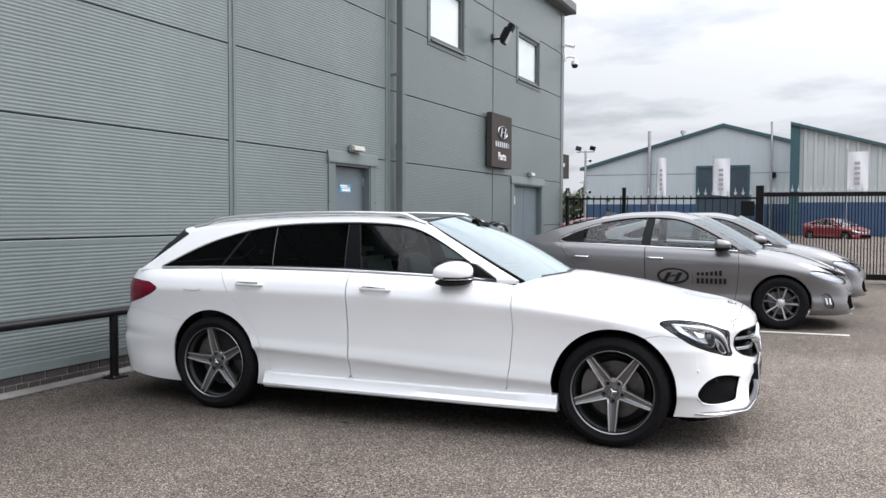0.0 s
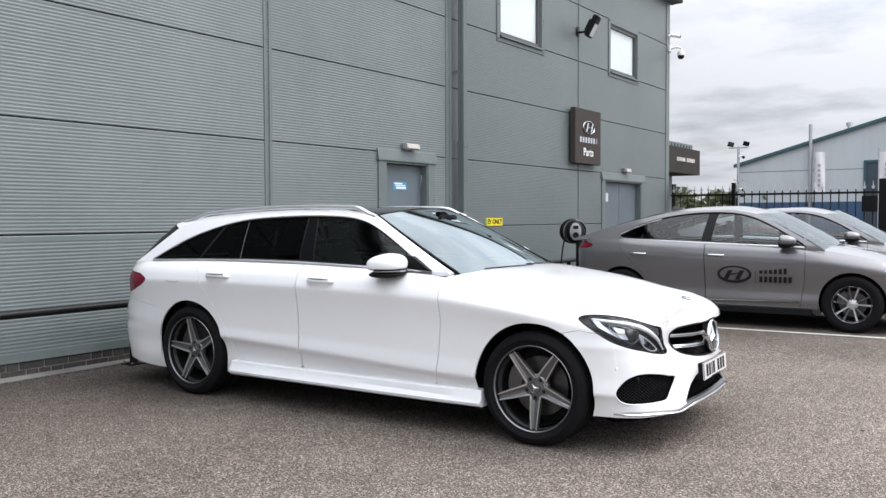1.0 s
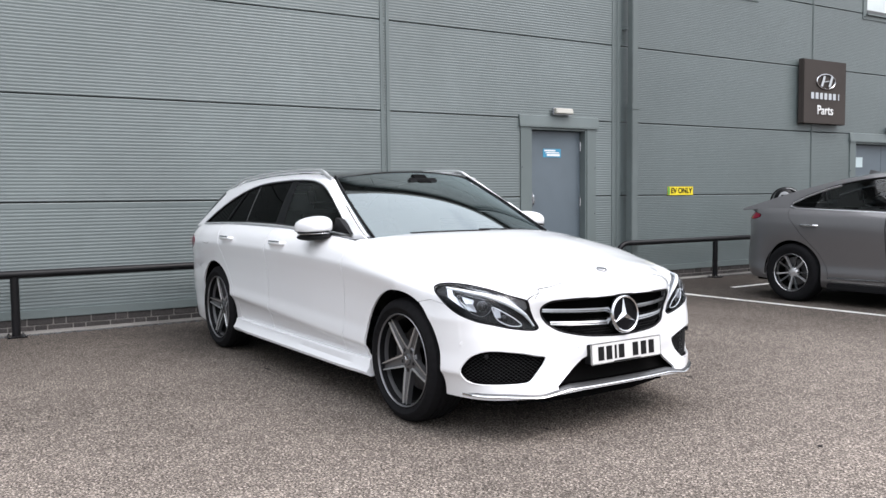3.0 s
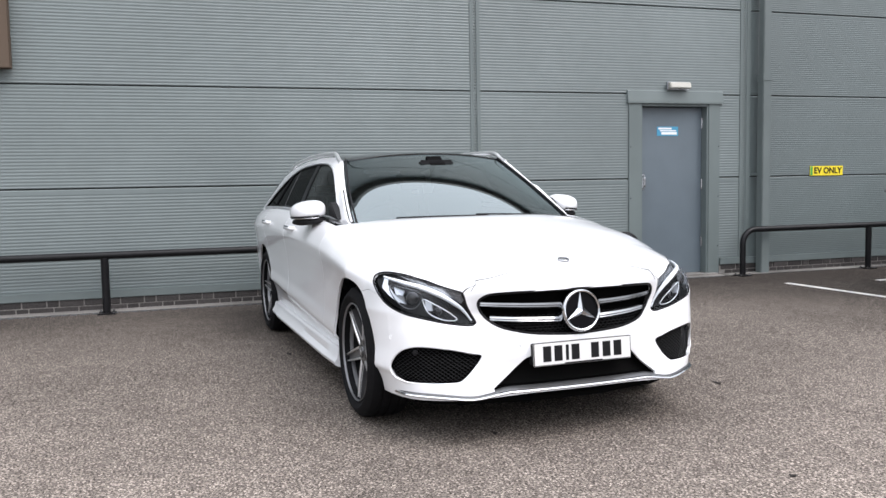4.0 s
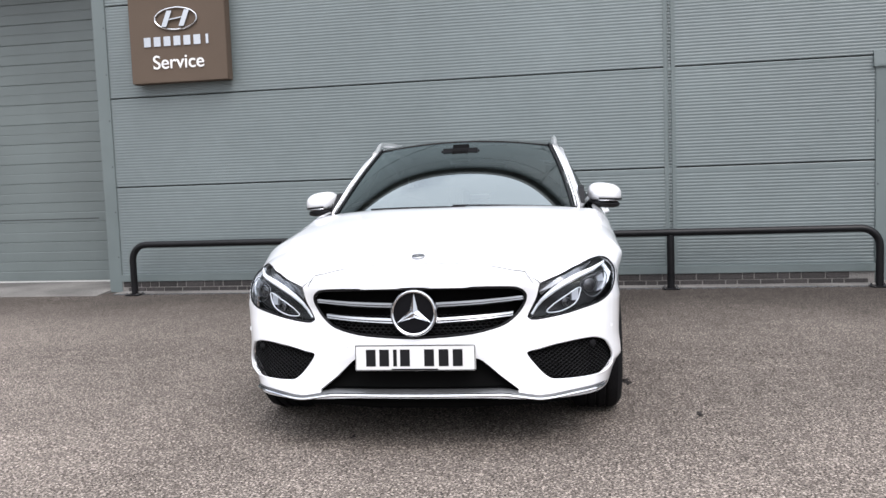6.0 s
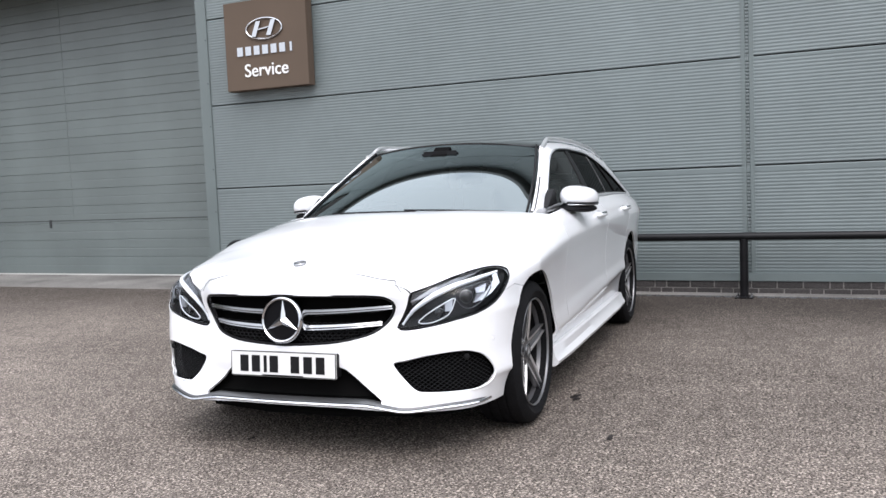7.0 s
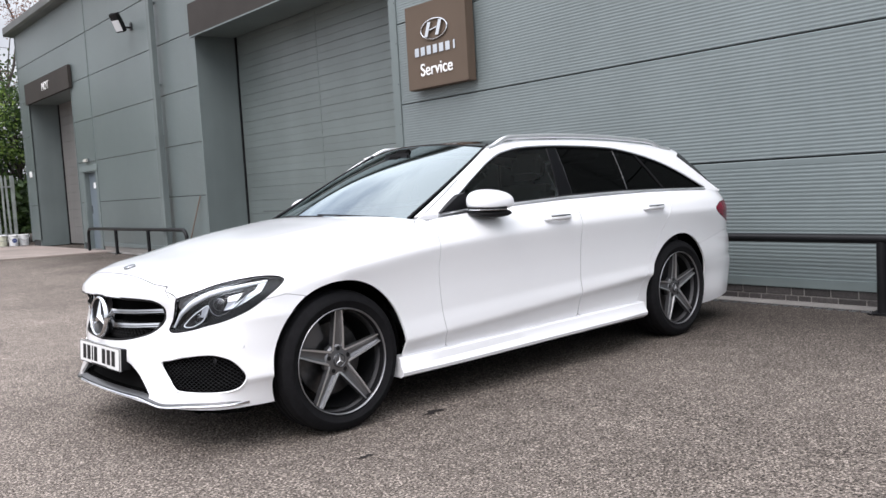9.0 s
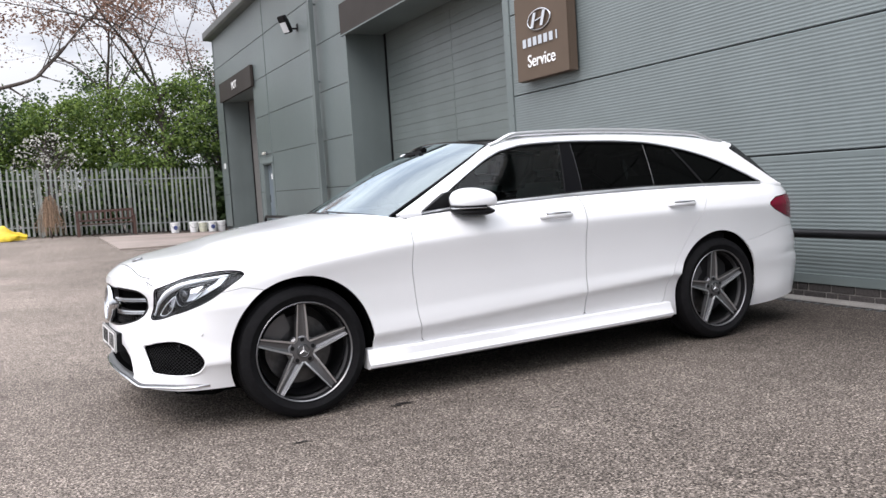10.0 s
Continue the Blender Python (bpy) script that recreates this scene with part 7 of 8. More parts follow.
        part("handle", tube(smooth_path([(xm + 0.10, mm * (ys - 0.004), 0.85), (xm + 0.07, mm * (ys + 0.024), 0.85), (xm - 0.07, mm * (ys + 0.024), 0.853), (xm - 0.11, mm * (ys - 0.004), 0.856)], 5), 0.013, 8), CHROME, ob, "chrome pull handle", smooth=60)
    for mm in (1, -1):
        bm = bmesh.new()
        bmesh.ops.create_uvsphere(bm, u_segments=20, v_segments=12, radius=1.0)
        for v in bm.verts:
            x, y, z = v.co
            y = math.copysign(abs(y) ** 0.8, y)
            v.co = ((x * 0.15 if x > 0 else x * 0.05) + 0.62, mm * (0.945 + y * 0.105), 1.035 + z * 0.068)
        part("door_mirror", bm, paint, car, smooth=60)
        bm = bmesh.new()
        bmesh.ops.create_uvsphere(bm, u_segments=16, v_segments=8, radius=1.0)
        for v in bm.verts:
            x, y, z = v.co
            v.co = ((x * 0.145 if x > 0 else x * 0.055) + 0.62, mm * (0.94 + y * 0.103), 0.995 + z * 0.045)
        part("mirror_base", bm, BLACK, car, smooth=60)
        part("mirror_patch", prism([(.82, .955), (.60, .97), (.66, 1.05)], mm * 0.80, mm * 0.835, "xz"), BLACK, car)
    # crease along the foot of the doors, upright day lamps
    for mm, k in ((1, 0), (-1, 1)):
        for ob, xa, xb in ((fdo[k], .80, -.27), (rdo[k], -.30, -.92)):
            ln = [(x, mm * (sec(0.33) + 0.003), 0.325 + 0.035 * (x - 0.8) / 1.7) for x in np.linspace(xa, xb, 8)]
            part("door_crease", tube(ln, 0.007, 6), MATS["lampsilver"], ob, smooth=60)
    c40, s40 = math.cos(radians(40)), math.sin(radians(40))
    for mm in (1, -1):
        for q in (-.640, -.600):
            pts = []
            for z in (0.325, 0.36, 0.40):
                best = min((shape.point(i / 300, (z - 0.19) / 0.50) for i in range(200, 296)), key=lambda p: abs(-s40 * p[0] + c40 * p[1] - q - (z - .36) * 0.15))
                pts.append((best[0] + 0.002, mm * best[1], z))
            part("day_lamp_strip", tube(pts, 0.010, 6), MATS["drl"], car, "upright white day lamp")
    if lettered:
        door = fdo[1]
        ys = -(sec(0.63) + 0.004)
        ex, ez = 0.065, 0.628
        pts = [(ex + 0.185 * math.cos(a), ys, ez + 0.092 * math.sin(a)) for a in [2 * math.pi * k / 40 for k in range(40)]]
        part("oval_decal", tube(pts, 0.015, 6, closed=True), BLACK, door, "black oval emblem decal")
        for o in (-0.068, 0.068):
            part("oval_decal", prism([(ex + o - 0.062, ez - 0.066), (ex + o - 0.010, ez - 0.070), (ex + o + 0.062, ez + 0.066), (ex + o + 0.010, ez + 0.070)], ys - 0.003, ys + 0.004, "xz"), BLACK, door)
        part("oval_decal", prism([(ex - 0.09, ez - 0.020), (ex - 0.02, ez + 0.006), (ex + 0.09, ez + 0.024), (ex + 0.02, ez - 0.004)], ys - 0.0036, ys + 0.004, "xz"), BLACK, door)
        part("rule_decal", box(.305, .309, ys - 0.002, ys + 0.004, .53, .735), BLACK, door)
        for z, n in ((0.676, 6), (0.574, 7)):
            for k in range(n):
                x = 0.355 + k * 0.054
                part("text_bar", box(x, x + 0.034, ys - 0.003, ys + 0.004, z - 0.034, z + 0.034), BLACK, door)
    # cabin
    part("dashboard", prism([(1.15, 0.90), (0.75, 0.96), (0.6, 0.9), (0.6, 0.5), (1.15, 0.5)], -0.70, 0.70, "xz", bevel=0.02), CABIN, car)
    for x, y in ((0.05, 0.37), (0.05, -0.37), (-0.85, 0.37), (-0.85, -0.37)):
        bm = box(-0.07, 0.07, -0.24, 0.24, 0.0, 0.62, 0.05)
        bmesh.ops.transform(bm, matrix=pose(x - 0.12, y, 0.45, 0, -20, 0), verts=bm.verts)
        st = part("seat", bm, mat("grey_cloth", (0.10, 0.10, 0.10), 0.9), car, smooth=40)
        bm = box(-0.05, 0.05, -0.13, 0.13, 0.0, 0.18, 0.04)
        bmesh.ops.transform(bm, matrix=pose(x - 0.34, y, 1.08, 0, -12, 0), verts=bm.verts)
        part("headrest", bm, CABIN, st, smooth=40)
    bm = tube([(0, 0.18 * math.cos(a), 0.18 * math.sin(a)) for a in [2 * math.pi * k / 24 for k in range(24)]], 0.016, 8, True)
    bmesh.ops.transform(bm, matrix=pose(0.52, -0.37, 0.9, 0, 25, 0), verts=bm.verts)
    part("steering_wheel", bm, CABIN, car, smooth=60)
    return car


hatch_car(pose(-1.832, 11.86, 0, 0, 0, 2.6), PAINTG, "silver-grey five-door hatchback with black door decal in a bay", group="parked hatchbacks")
hatch_car(pose(-1.58, 14.55, 0, 0, 0, 2.6), PAINTG, "silver-grey five-door hatchback parked beyond its twin", False, False, group="parked hatchbacks")
PAINTR = mat("dark_red_car_paint", (0.20, 0.012, 0.02), 0.3, coat=1.0)
FAR = pose(0.07, 0.1, -0.15, 0, 0, 0.9)
redcar = hatch_car(FAR @ pose(1.5, 60, 0, 0, 0, -40), PAINTR, "dark red hatchback parked behind the gate", False, False, group="red cars")
copy_thing(redcar, FAR @ pose(-11.8, 50, 0, 0, 0, 10))


# ---- wall fittings ----
def ev_sign():
    s = thing("ev_sign", label="yellow EV ONLY plate with green strip on the wall", category="sign")
    part("plate", box(WX + 0.003, WX + 0.008, 11.67, 12.18, 1.185, 1.305, 0.001), YELLOW, s)
    part("green_strip", box(WX + 0.008, WX + 0.0095, 11.675, 11.71, 1.19, 1.30), mat("green_vinyl", (0.05, 0.30, 0.05), 0.5), s)
    bm = text_bm("EV ONLY", 0.105, 0.001, 0.003)
    bmesh.ops.transform(bm, matrix=pose(WX + 0.0095, 11.945, 1.245) @ WALL_TURN, verts=bm.verts)
    part("lettering", bm, BLACK, s, "black letters")


ev_sign()


def floodlight(y, z, yaw=0.0):
    f = thing("floodlight", pose(WX + 0.014, y, z), label="black wall floodlight on a bent bracket arm", category="floodlight", group="wall floodlights")
    part("wall_plate", box(0, 0.015, -0.05, 0.05, -0.08, 0.08, 0.003), BLACKPAINT, f)
    part("arm", tube(smooth_path([(0.01, 0, -0.02), (0.14, 0.0, -0.02), (0.24, 0.02, 0.02), (0.30, 0.03, 0.05)], 5), 0.022, 8), BLACKPAINT, f)
    h = part("lamp_head", box(-0.05, 0.05, -0.115, 0.115, -0.20, 0.20, 0.015), BLACK, f)
    h.matrix_local = pose(0.28, 0.03, 0.06, 0, 28, yaw)
    g = part("lens", box(0.05, 0.055, -0.095, 0.095, -0.17, 0.06, 0.002), mat("floodlight_glass", (0.62, 0.64, 0.66), 0.2), h)
    part("driver_box", box(-0.095, -0.05, -0.075, 0.075, -0.12, 0.10, 0.01), BLACK, h)
    return f


floodlight(14.83, 4.70, 10)
floodlight(-8.0, 4.78, 25)


def cctv():
    c = thing("dome_camera", pose(WX + 0.01, 19.50, 5.05), label="white dome camera hanging from a wall arm at the corner", category="camera")
    part("arm", tube(smooth_path([(0, 0, 0.06), (0.12, 0.04, 0.10), (0.24, 0.08, 0.08), (0.25, 0.085, 0.02)], 5), 0.024, 8), WHITE, c)
    part("wall_box", box(0, 0.05, -0.06, 0.06, 0.0, 0.16, 0.008), WHITE, c)
    part("housing", lathe([(0.0, 0.03), (0.06, 0.02), (0.085, -0.02), (0.085, -0.09), (0.0, -0.09)], 24, "z", closed=False), WHITE, c, smooth=40).location = (0.25, 0.085, 0.0)
    part("dome", lathe([(0.078, -0.09), (0.072, -0.13), (0.045, -0.165), (0.0, -0.175)], 24, "z", closed=False), GLOSSBLACK, c, "dark glossy dome", smooth=40).location = (0.25, 0.085, 0.0)
    d = thing("bullet_camera", pose(WX + 0.01, 19.50, 5.41), label="small white bullet camera at the wall corner", category="camera")
    part("base", lathe([(0.0, 0.0), (0.05, 0.0), (0.05, 0.03), (0.0, 0.04)], 16, "x", closed=False), WHITE, d)
    part("barrel", tube([(0.02, 0.0, 0.03), (0.20, 0.14, 0.0)], 0.04, 12), WHITE, d, smooth=40)
    part("hood", tube([(0.20, 0.14, 0.0), (0.212, 0.15, -0.003)], 0.043, 12), GLOSSBLACK, d)


cctv()


def charger():
    """Charging post with cable loops."""
    g = 0.0
    c = thing("charging_post", pose(-4.98, 13.25, g, 0, 0, -48), label="black vehicle charging post with cable coiled on its head", category="charger")
    part("post", box(-0.12, -0.04, 0.06, 0.16, 0.0, 0.95, 0.02), BLACK, c)
    part("head", lathe([(0.0, 0.09), (0.10, 0.09), (0.135, 0.06), (0.145, 0.0), (0.135, -0.10), (0.0, -0.10)], 28, "x", closed=False), BLACK, c, smooth=40).matrix_local = pose(0, 0, 1.08) @ Matrix.Diagonal((1, 1, 1.35, 1))
    part("front_plate", lathe([(0.0, 0.012), (0.085, 0.012), (0.10, 0.0), (0.0, 0.0)], 28, "x", closed=False), mat("grey_plastic_plate", (0.26, 0.27, 0.28), 0.35), c, "grey front plate", smooth=40).matrix_local = pose(0.088, 0, 1.08) @ Matrix.Diagonal((1, 1, 1.4, 1))
    part("screen", box(0.101, 0.104, -0.045, 0.045, 1.12, 1.175, 0.001), BLACK, c)
    part("socket", lathe([(0.0, 0.0), (0.05, 0.0), (0.05, 0.012), (0.035, 0.016), (0.0, 0.008)], 20, "x", closed=False), BLACK, c).location = (0.100, 0, 1.02)
    pale = mat("pale_cable", (0.22, 0.23, 0.23), 0.5)
    for k in range(6):
        r = 0.17 + 0.012 * (k % 3)
        pts = [(-0.10 - 0.045 * k + 0.02 * math.sin(a), 0.05 + r * math.cos(a), 1.08 + r * math.sin(a)) for a in [2 * math.pi * j / 28 for j in range(28)]]
        part("cable_loop", tube(pts, 0.016, 8, closed=True), pale if k == 1 else BLACK, c, "cable loop", smooth=60)
    part("hanging_cable", tube(smooth_path([(0.04, -0.13, 1.08), (0.04, -0.20, 0.8), (0.04, -0.24, 0.3), (0.06, -0.2, 0.04), (0.2, 0.0, 0.02)], 6), 0.013, 8), BLACK, c, smooth=60)
    part("foot", box(-0.18, 0.02, 0.0, 0.22, 0.0, 0.015, 0.004), SATIN, c)


charger()

mop = thing("broom", label="thin wooden broom handle leaning on the wall", category="broom")
part("broom_handle", tube([(WX + 0.20, -5.60, 0.03), (WX + 0.016, -5.21, 1.17)], 0.013, 8), mat("weathered_wood", (0.15, 0.11, 0.085), 0.7), mop)
part("broom_head", box(WX + 0.13, WX + 0.27, -5.76, -5.46, 0.0, 0.05, 0.01), mat("dark_bristle", (0.05, 0.04, 0.03), 0.9), mop)


# ---- railings and gate beyond the hatchbacks ----
FY = 19.55
SPEAR = mat("galvanised_spear", (0.55, 0.57, 0.58), 0.4, metal=0.4)


def spear_bar(parent, x, z0, z1, y=FY):
    part("bar", box(x - 0.010, x + 0.010, y - 0.010, y + 0.010, z0, z1), BLACKPAINT, parent)
    bm = bmesh.new()
    prism([(x - 0.011, z1), (x - 0.038, z1 + 0.06), (x - 0.012, z1 + 0.055), (x, z1 + 0.17), (x + 0.012, z1 + 0.055), (x + 0.038, z1 + 0.06), (x + 0.011, z1)], y - 0.008, y + 0.008, "xz", bm)
    part("spearhead", bm, SPEAR, parent)


def railing():
    g = 0.0
    f = thing("railing_fence", label="black steel railing fence with silver spearheads", category="fence")
    for z in (1.79, 0.30):
        part("rail", box(-5.65, -1.36, FY - 0.02, FY + 0.02, g + z - 0.022, g + z + 0.022), BLACKPAINT, f)
    x = -5.58
    while x < -1.4:
        spear_bar(f, x, g + 0.08, g + 1.86)
        x += 0.158
    for x in (-5.6, -4.25):
        part("post", box(x - 0.04, x + 0.04, FY + 0.025, FY + 0.105, g, g + 2.03, 0.004), BLACKPAINT, f)
        part("post_cap", box(x - 0.045, x + 0.045, FY + 0.02, FY + 0.11, g + 2.03, g + 2.05, 0.004), BLACKPAINT, f)
    gt = thing("sliding_gate", label="black steel sliding gate with close bars and spearheads", category="gate")
    part("gate_post", box(-1.36, -1.20, FY - 0.08, FY + 0.08, g, g + 2.06, 0.005), BLACKPAINT, gt)
    part("control_box", box(-1.66, -1.38, FY - 0.14, FY - 0.03, g + 1.40, g + 1.72, 0.008), BLACK, gt)
    part("top_rail", box(-1.2, 6.2, FY - 0.035, FY + 0.035, g + 1.82, g + 1.91, 0.004), BLACKPAINT, gt)
    part("bottom_rail", box(-1.2, 6.2, FY - 0.035, FY + 0.035, g + 0.08, g + 0.20, 0.004), BLACKPAINT, gt)
    x = -1.12
    while x < 2.4:
        spear_bar(gt, x, g + 0.1, g + 1.92)
        x += 0.122
    x = -1.06
    while x < 2.4:
        part("bar", box(x - 0.010, x + 0.010, FY + 0.06, FY + 0.08, g + 0.1, g + 1.9), BLACKPAINT, gt)
        x += 0.122
    t = thing("totem_sign", label="tall dark grey totem sign with pale text bars", category="sign")
    part("panel", box(1.33, 2.8, FY - 0.5, FY - 0.42, g, g + 2.72, 0.006), mat("dark_totem", (0.03, 0.03, 0.033), 0.35), t)
    for z in (2.50, 2.30, 2.20, 1.55, 1.42, 1.2, 1.1):
        part("text_bar", box(1.40, 1.75, FY - 0.503, FY - 0.5, g + z, g + z + 0.05), WHITE, t)


railing()


# ---- showroom corner beyond the building ----
def showroom():
    s = thing("showroom", label="low showroom block with dark brown fascia and white column", category="building")
    s.matrix_world = pose(0.0, 19.55 - 20.3 * 0.975, 0.0) @ Matrix.Diagonal((1, 0.975, 0.975, 1))
    part("fascia", box(-18, -9.2, 21.2, 33.4, 2.92, 3.86, 0.01), BROWNDARK, s)
    part("coping", box(-18, -9.35, 21.2, 33.0, 3.86, 4.06, 0.01), CLADTRIM, s)
    for k in range(36):
        part("coping_clip", box(-9.35, -9.31, 21.4 + k * 0.32, 21.52 + k * 0.32, 3.90, 4.0), CLADTRIM, s)
    part("back_wall", box(-17.8, -10.2, 32.4, 33.2, 0.0, 2.92), CLADTRIM, s)
    part("glazing", box(-17.8, -10.3, 21.4, 32.4, 0.0, 2.92), GLOSSBLACK, s, "dark glazed shopfront")
    for y in (24.0, 27.2, 29.2, 30.7, 32.3):
        part("mullion", box(-10.3, -10.22, y, y + 0.09, 0.0, 2.85, 0.01), CLADTRIM, s)
    part("transom", box(-10.3, -10.22, 21.4, 32.3, 2.1, 2.2, 0.01), CLADTRIM, s)
    for k in range(13):
        if k != 6:
            part("text_bar", box(-9.2, -9.185, 30.85 + k * 0.15, 30.95 + k * 0.15, 3.36, 3.50), WHITELINE, s)


showroom()


# ---- far sheds ----
PALE = mat("pale_grey_cladding", (0.46, 0.50, 0.52), 0.6, stain=0.05, stain_scale=0.15, streak=0.03)
PALE2 = mat("pale_ribbed_cladding", (0.45, 0.48, 0.48), 0.6, stain=0.08, stain_scale=0.2)
TEAL = mat("teal_trim_paint", (0.03, 0.085, 0.10), 0.45, stain=0.1)
BLUEP = mat("blue_painted_steel", (0.032, 0.075, 0.15), 0.5, stain=0.15, stain_scale=0.5)
FLAGW = mat("white_flag_cloth", (0.72, 0.72, 0.74), 0.8)


def far_sheds():
    s = thing("gabled_warehouse", label="pale grey gabled warehouse with teal verge trim and roller door", category="building")
    s.matrix_world = FAR
    y = 76
    part("gable_wall", prism([(-19.0, 0), (-19.0, 5.75), (-7.0, 9.2), (5.0, 5.75), (5.0, 0)], y, y + 0.3, "xz"), PALE, s)
    for a, b in (((-19.4, 5.65), (-7.0, 9.2)), ((5.4, 5.65), (-7.0, 9.2))):
        part("verge_trim", prism([(a[0], a[1]), (b[0], b[1]), (b[0], b[1] + 0.27), (a[0], a[1] + 0.26)], y - 0.25, y + 0.1, "xz"), TEAL, s)
    part("roof", prism([(-19.3, 5.77), (-7.0, 9.3), (5.3, 5.77), (5.3, 5.67), (-7.0, 9.15), (-19.3, 5.67)], y + 0.1, y + 40, "xz"), PALE2, s)
    part("roller_door", box(-9.0, -5.0, y - 0.03, y, 0, 5.7), mat("dark_slate_door", (0.035, 0.055, 0.075), 0.5, stain=0.1), s, "dark slate roller door")
    for b in ((-9.2, -9.0, 0, 5.9), (-5.0, -4.8, 0, 5.9), (-9.0, -5.0, 5.7, 5.9)):
        part("door_trim", box(b[0], b[1], y - 0.1, y, b[2], b[3]), TEAL, s)
    part("blue_band", box(-19.0, -9.2, y - 0.05, y, 0, 2.6), BLUEP, s)
    part("blue_band", box(-4.8, 5.0, y - 0.05, y, 0, 2.6), BLUEP, s)
    part("flue", tube([(-13.15, y - 0.3, 0), (-13.15, y - 0.3, 9.0)], 0.16, 10), SATIN, s)
    part("flue", tube([(-3.12, y - 0.3, 0), (-3.12, y - 0.3, 9.45)], 0.10, 10), SATIN, s)
    part("roof_vent", tube([(-10.45, y + 1, 7.9), (-10.45, y + 1, 8.85)], 0.16, 10), SATIN, s)
    part("roof_vent_cap", tube([(-10.45, y + 1, 8.8), (-10.45, y + 1, 9.08)], 0.26, 10), SATIN, s)
    part("wall_lamp", box(-3.2, -2.75, y - 0.3, y, 4.8, 5.25, 0.03), BLACK, s)
    part("sheet_joint", box(-18.9, 4.9, y - 0.012, y, 5.2, 5.25), CLADTRIM, s)
    t = thing("ribbed_shed", label="pale vertically ribbed shed with teal corner and verge", category="building")
    t.matrix_world = FAR
    y = 67.6
    x0 = -1.25
    bm = bmesh.new()
    zt = lambda x: 8.25 - (x + 1.25) * 0.29
    x = x0
    cols = []
    while x < 16:
        for dx, dy in ((0, 0), (0.18, 0), (0.24, 0.10), (0.62, 0.10), (0.68, 0)):
            cols.append((x + dx, y + dy))
        x += 0.70
    lo = [bm.verts.new((a, b, 0)) for a, b in cols]
    hi = [bm.verts.new((a, b, max(3.5, zt(a)))) for a, b in cols]
    for i in range(len(cols) - 1):
        bm.faces.new((lo[i], lo[i + 1], hi[i + 1], hi[i]))
    part("ribbed_wall", bm, PALE2, t)
    part("corner_trim", box(-1.5, -0.85, y - 0.12, y - 0.02, 0, 8.4), TEAL, t)
    part("verge_trim", prism([(-1.5, 8.30), (16, zt(16)), (16, zt(16) + 0.2), (-1.5, 8.52)], y - 0.3, y + 0.3, "xz"), TEAL, t)
    part("side_wall", box(-1.3, -1.15, y + 0.1, y + 8, 0, 8.0), PALE2, t)
    part("lower_band", box(-0.85, 16, y - 0.03, y - 0.005, 0, 2.6), BLUEP, t)
    for nm, x0, y0, z0, z1, w in (("a", -9.9, 60, 3.05, 5.6, 0.6), ("b", -6.15, 60, 3.0, 5.45, 1.05), ("c", 2.05, 60, 3.3, 5.7, 1.2)):
        f = thing("banner_flag", label="white feather banner flag with faint print on a pole", category="flag", group="banner flags")
        f.matrix_world = FAR
        sx = x0
        part("pole", tube([(sx, y0, 0), (sx, y0, z1 + 0.25)], 0.035, 8), SATIN, f)
        bm = Sheet.grid(lambda u, v: (sx + 0.03 + w * u, y0 + 0.06 * math.sin(6 * u + 3 * v), z0 + (z1 - z0) * v - 0.12 * u * (1 - v)), 8, 14).bm()
        ob = part("cloth", bm, FLAGW, f)
        md = ob.modifiers.new("thickness", "SOLIDIFY"); md.thickness = 0.006
        for k in range(5):
            part("text_bar", box(sx + w * 0.35, sx + w * 0.62, y0 - 0.09, y0 - 0.07, z0 + 0.3 + k * 0.32, z0 + 0.48 + k * 0.32), mat("grey_print", (0.35, 0.33, 0.38), 0.8), f)


far_sheds()


def light_mast():
    t = thing("light_mast", FAR @ pose(-17.45, 70, 0), label="galvanised mast with twin floodlights and cameras", category="street lamp")
    part("mast", tube([(0, 0, 0), (0, 0, 7.0)], lambda q: 0.13 - 0.04 * q, 10), SATIN, t)
    part("crossarm", box(-0.75, 0.75, -0.05, 0.05, 6.85, 6.95), SATIN, t)
    for s in (-1, 1):
        h = part("floodlight_head", box(-0.24, 0.24, -0.10, 0.10, -0.17, 0.17, 0.02), BLACK, t)
        h.matrix_local = pose(s * 0.6, 0, 7.2, 20 * s, 15, 15)
    for z in (6.2, 3.6):
        part("camera_arm", tube([(0, 0, z), (0.4, -0.1, z + 0.02)], 0.05, 8), WHITE, t)
        part("camera_dome", lathe([(0.0, 0.05), (0.13, 0.0), (0.10, -0.14), (0.0, -0.2)], 14, "z", closed=False), BLACK, t).location = (0.42, -0.1, z)


light_mast()


# ---- trees, hedge and palisade at the other end ----
def leaf_mat(name, a, b):
    m = bpy.data.materials.new(name)
    m.use_nodes = True
    nt = m.node_tree
    bs = nt.nodes["Principled BSDF"]
    geo = nt.nodes.new("ShaderNodeNewGeometry")
    ramp = nt.nodes.new("ShaderNodeValToRGB")
    ramp.color_ramp.elements[0].color, ramp.color_ramp.elements[1].color = (*a, 1), (*b, 1)
    nt.links.new(geo.outputs["Random Per Island"], ramp.inputs[0])
    nt.links.new(ramp.outputs[0], bs.inputs["Base Color"])
    bs.inputs["Roughness"].default_value = 0.55
    bs.inputs["Subsurface Weight"].default_value = 0.0
    tr = nt.nodes.new("ShaderNodeBsdfTranslucent")
    nt.links.new(ramp.outputs[0], tr.inputs[0])
    mx = nt.nodes.new("ShaderNodeMixShader"); mx.inputs[0].default_value = 0.35
    out = nt.nodes["Material Output"]
    nt.links.new(bs.outputs[0], mx.inputs[1]); nt.links.new(tr.outputs[0], mx.inputs[2]); nt.links.new(mx.outputs[0], out.inputs[0])
    return m


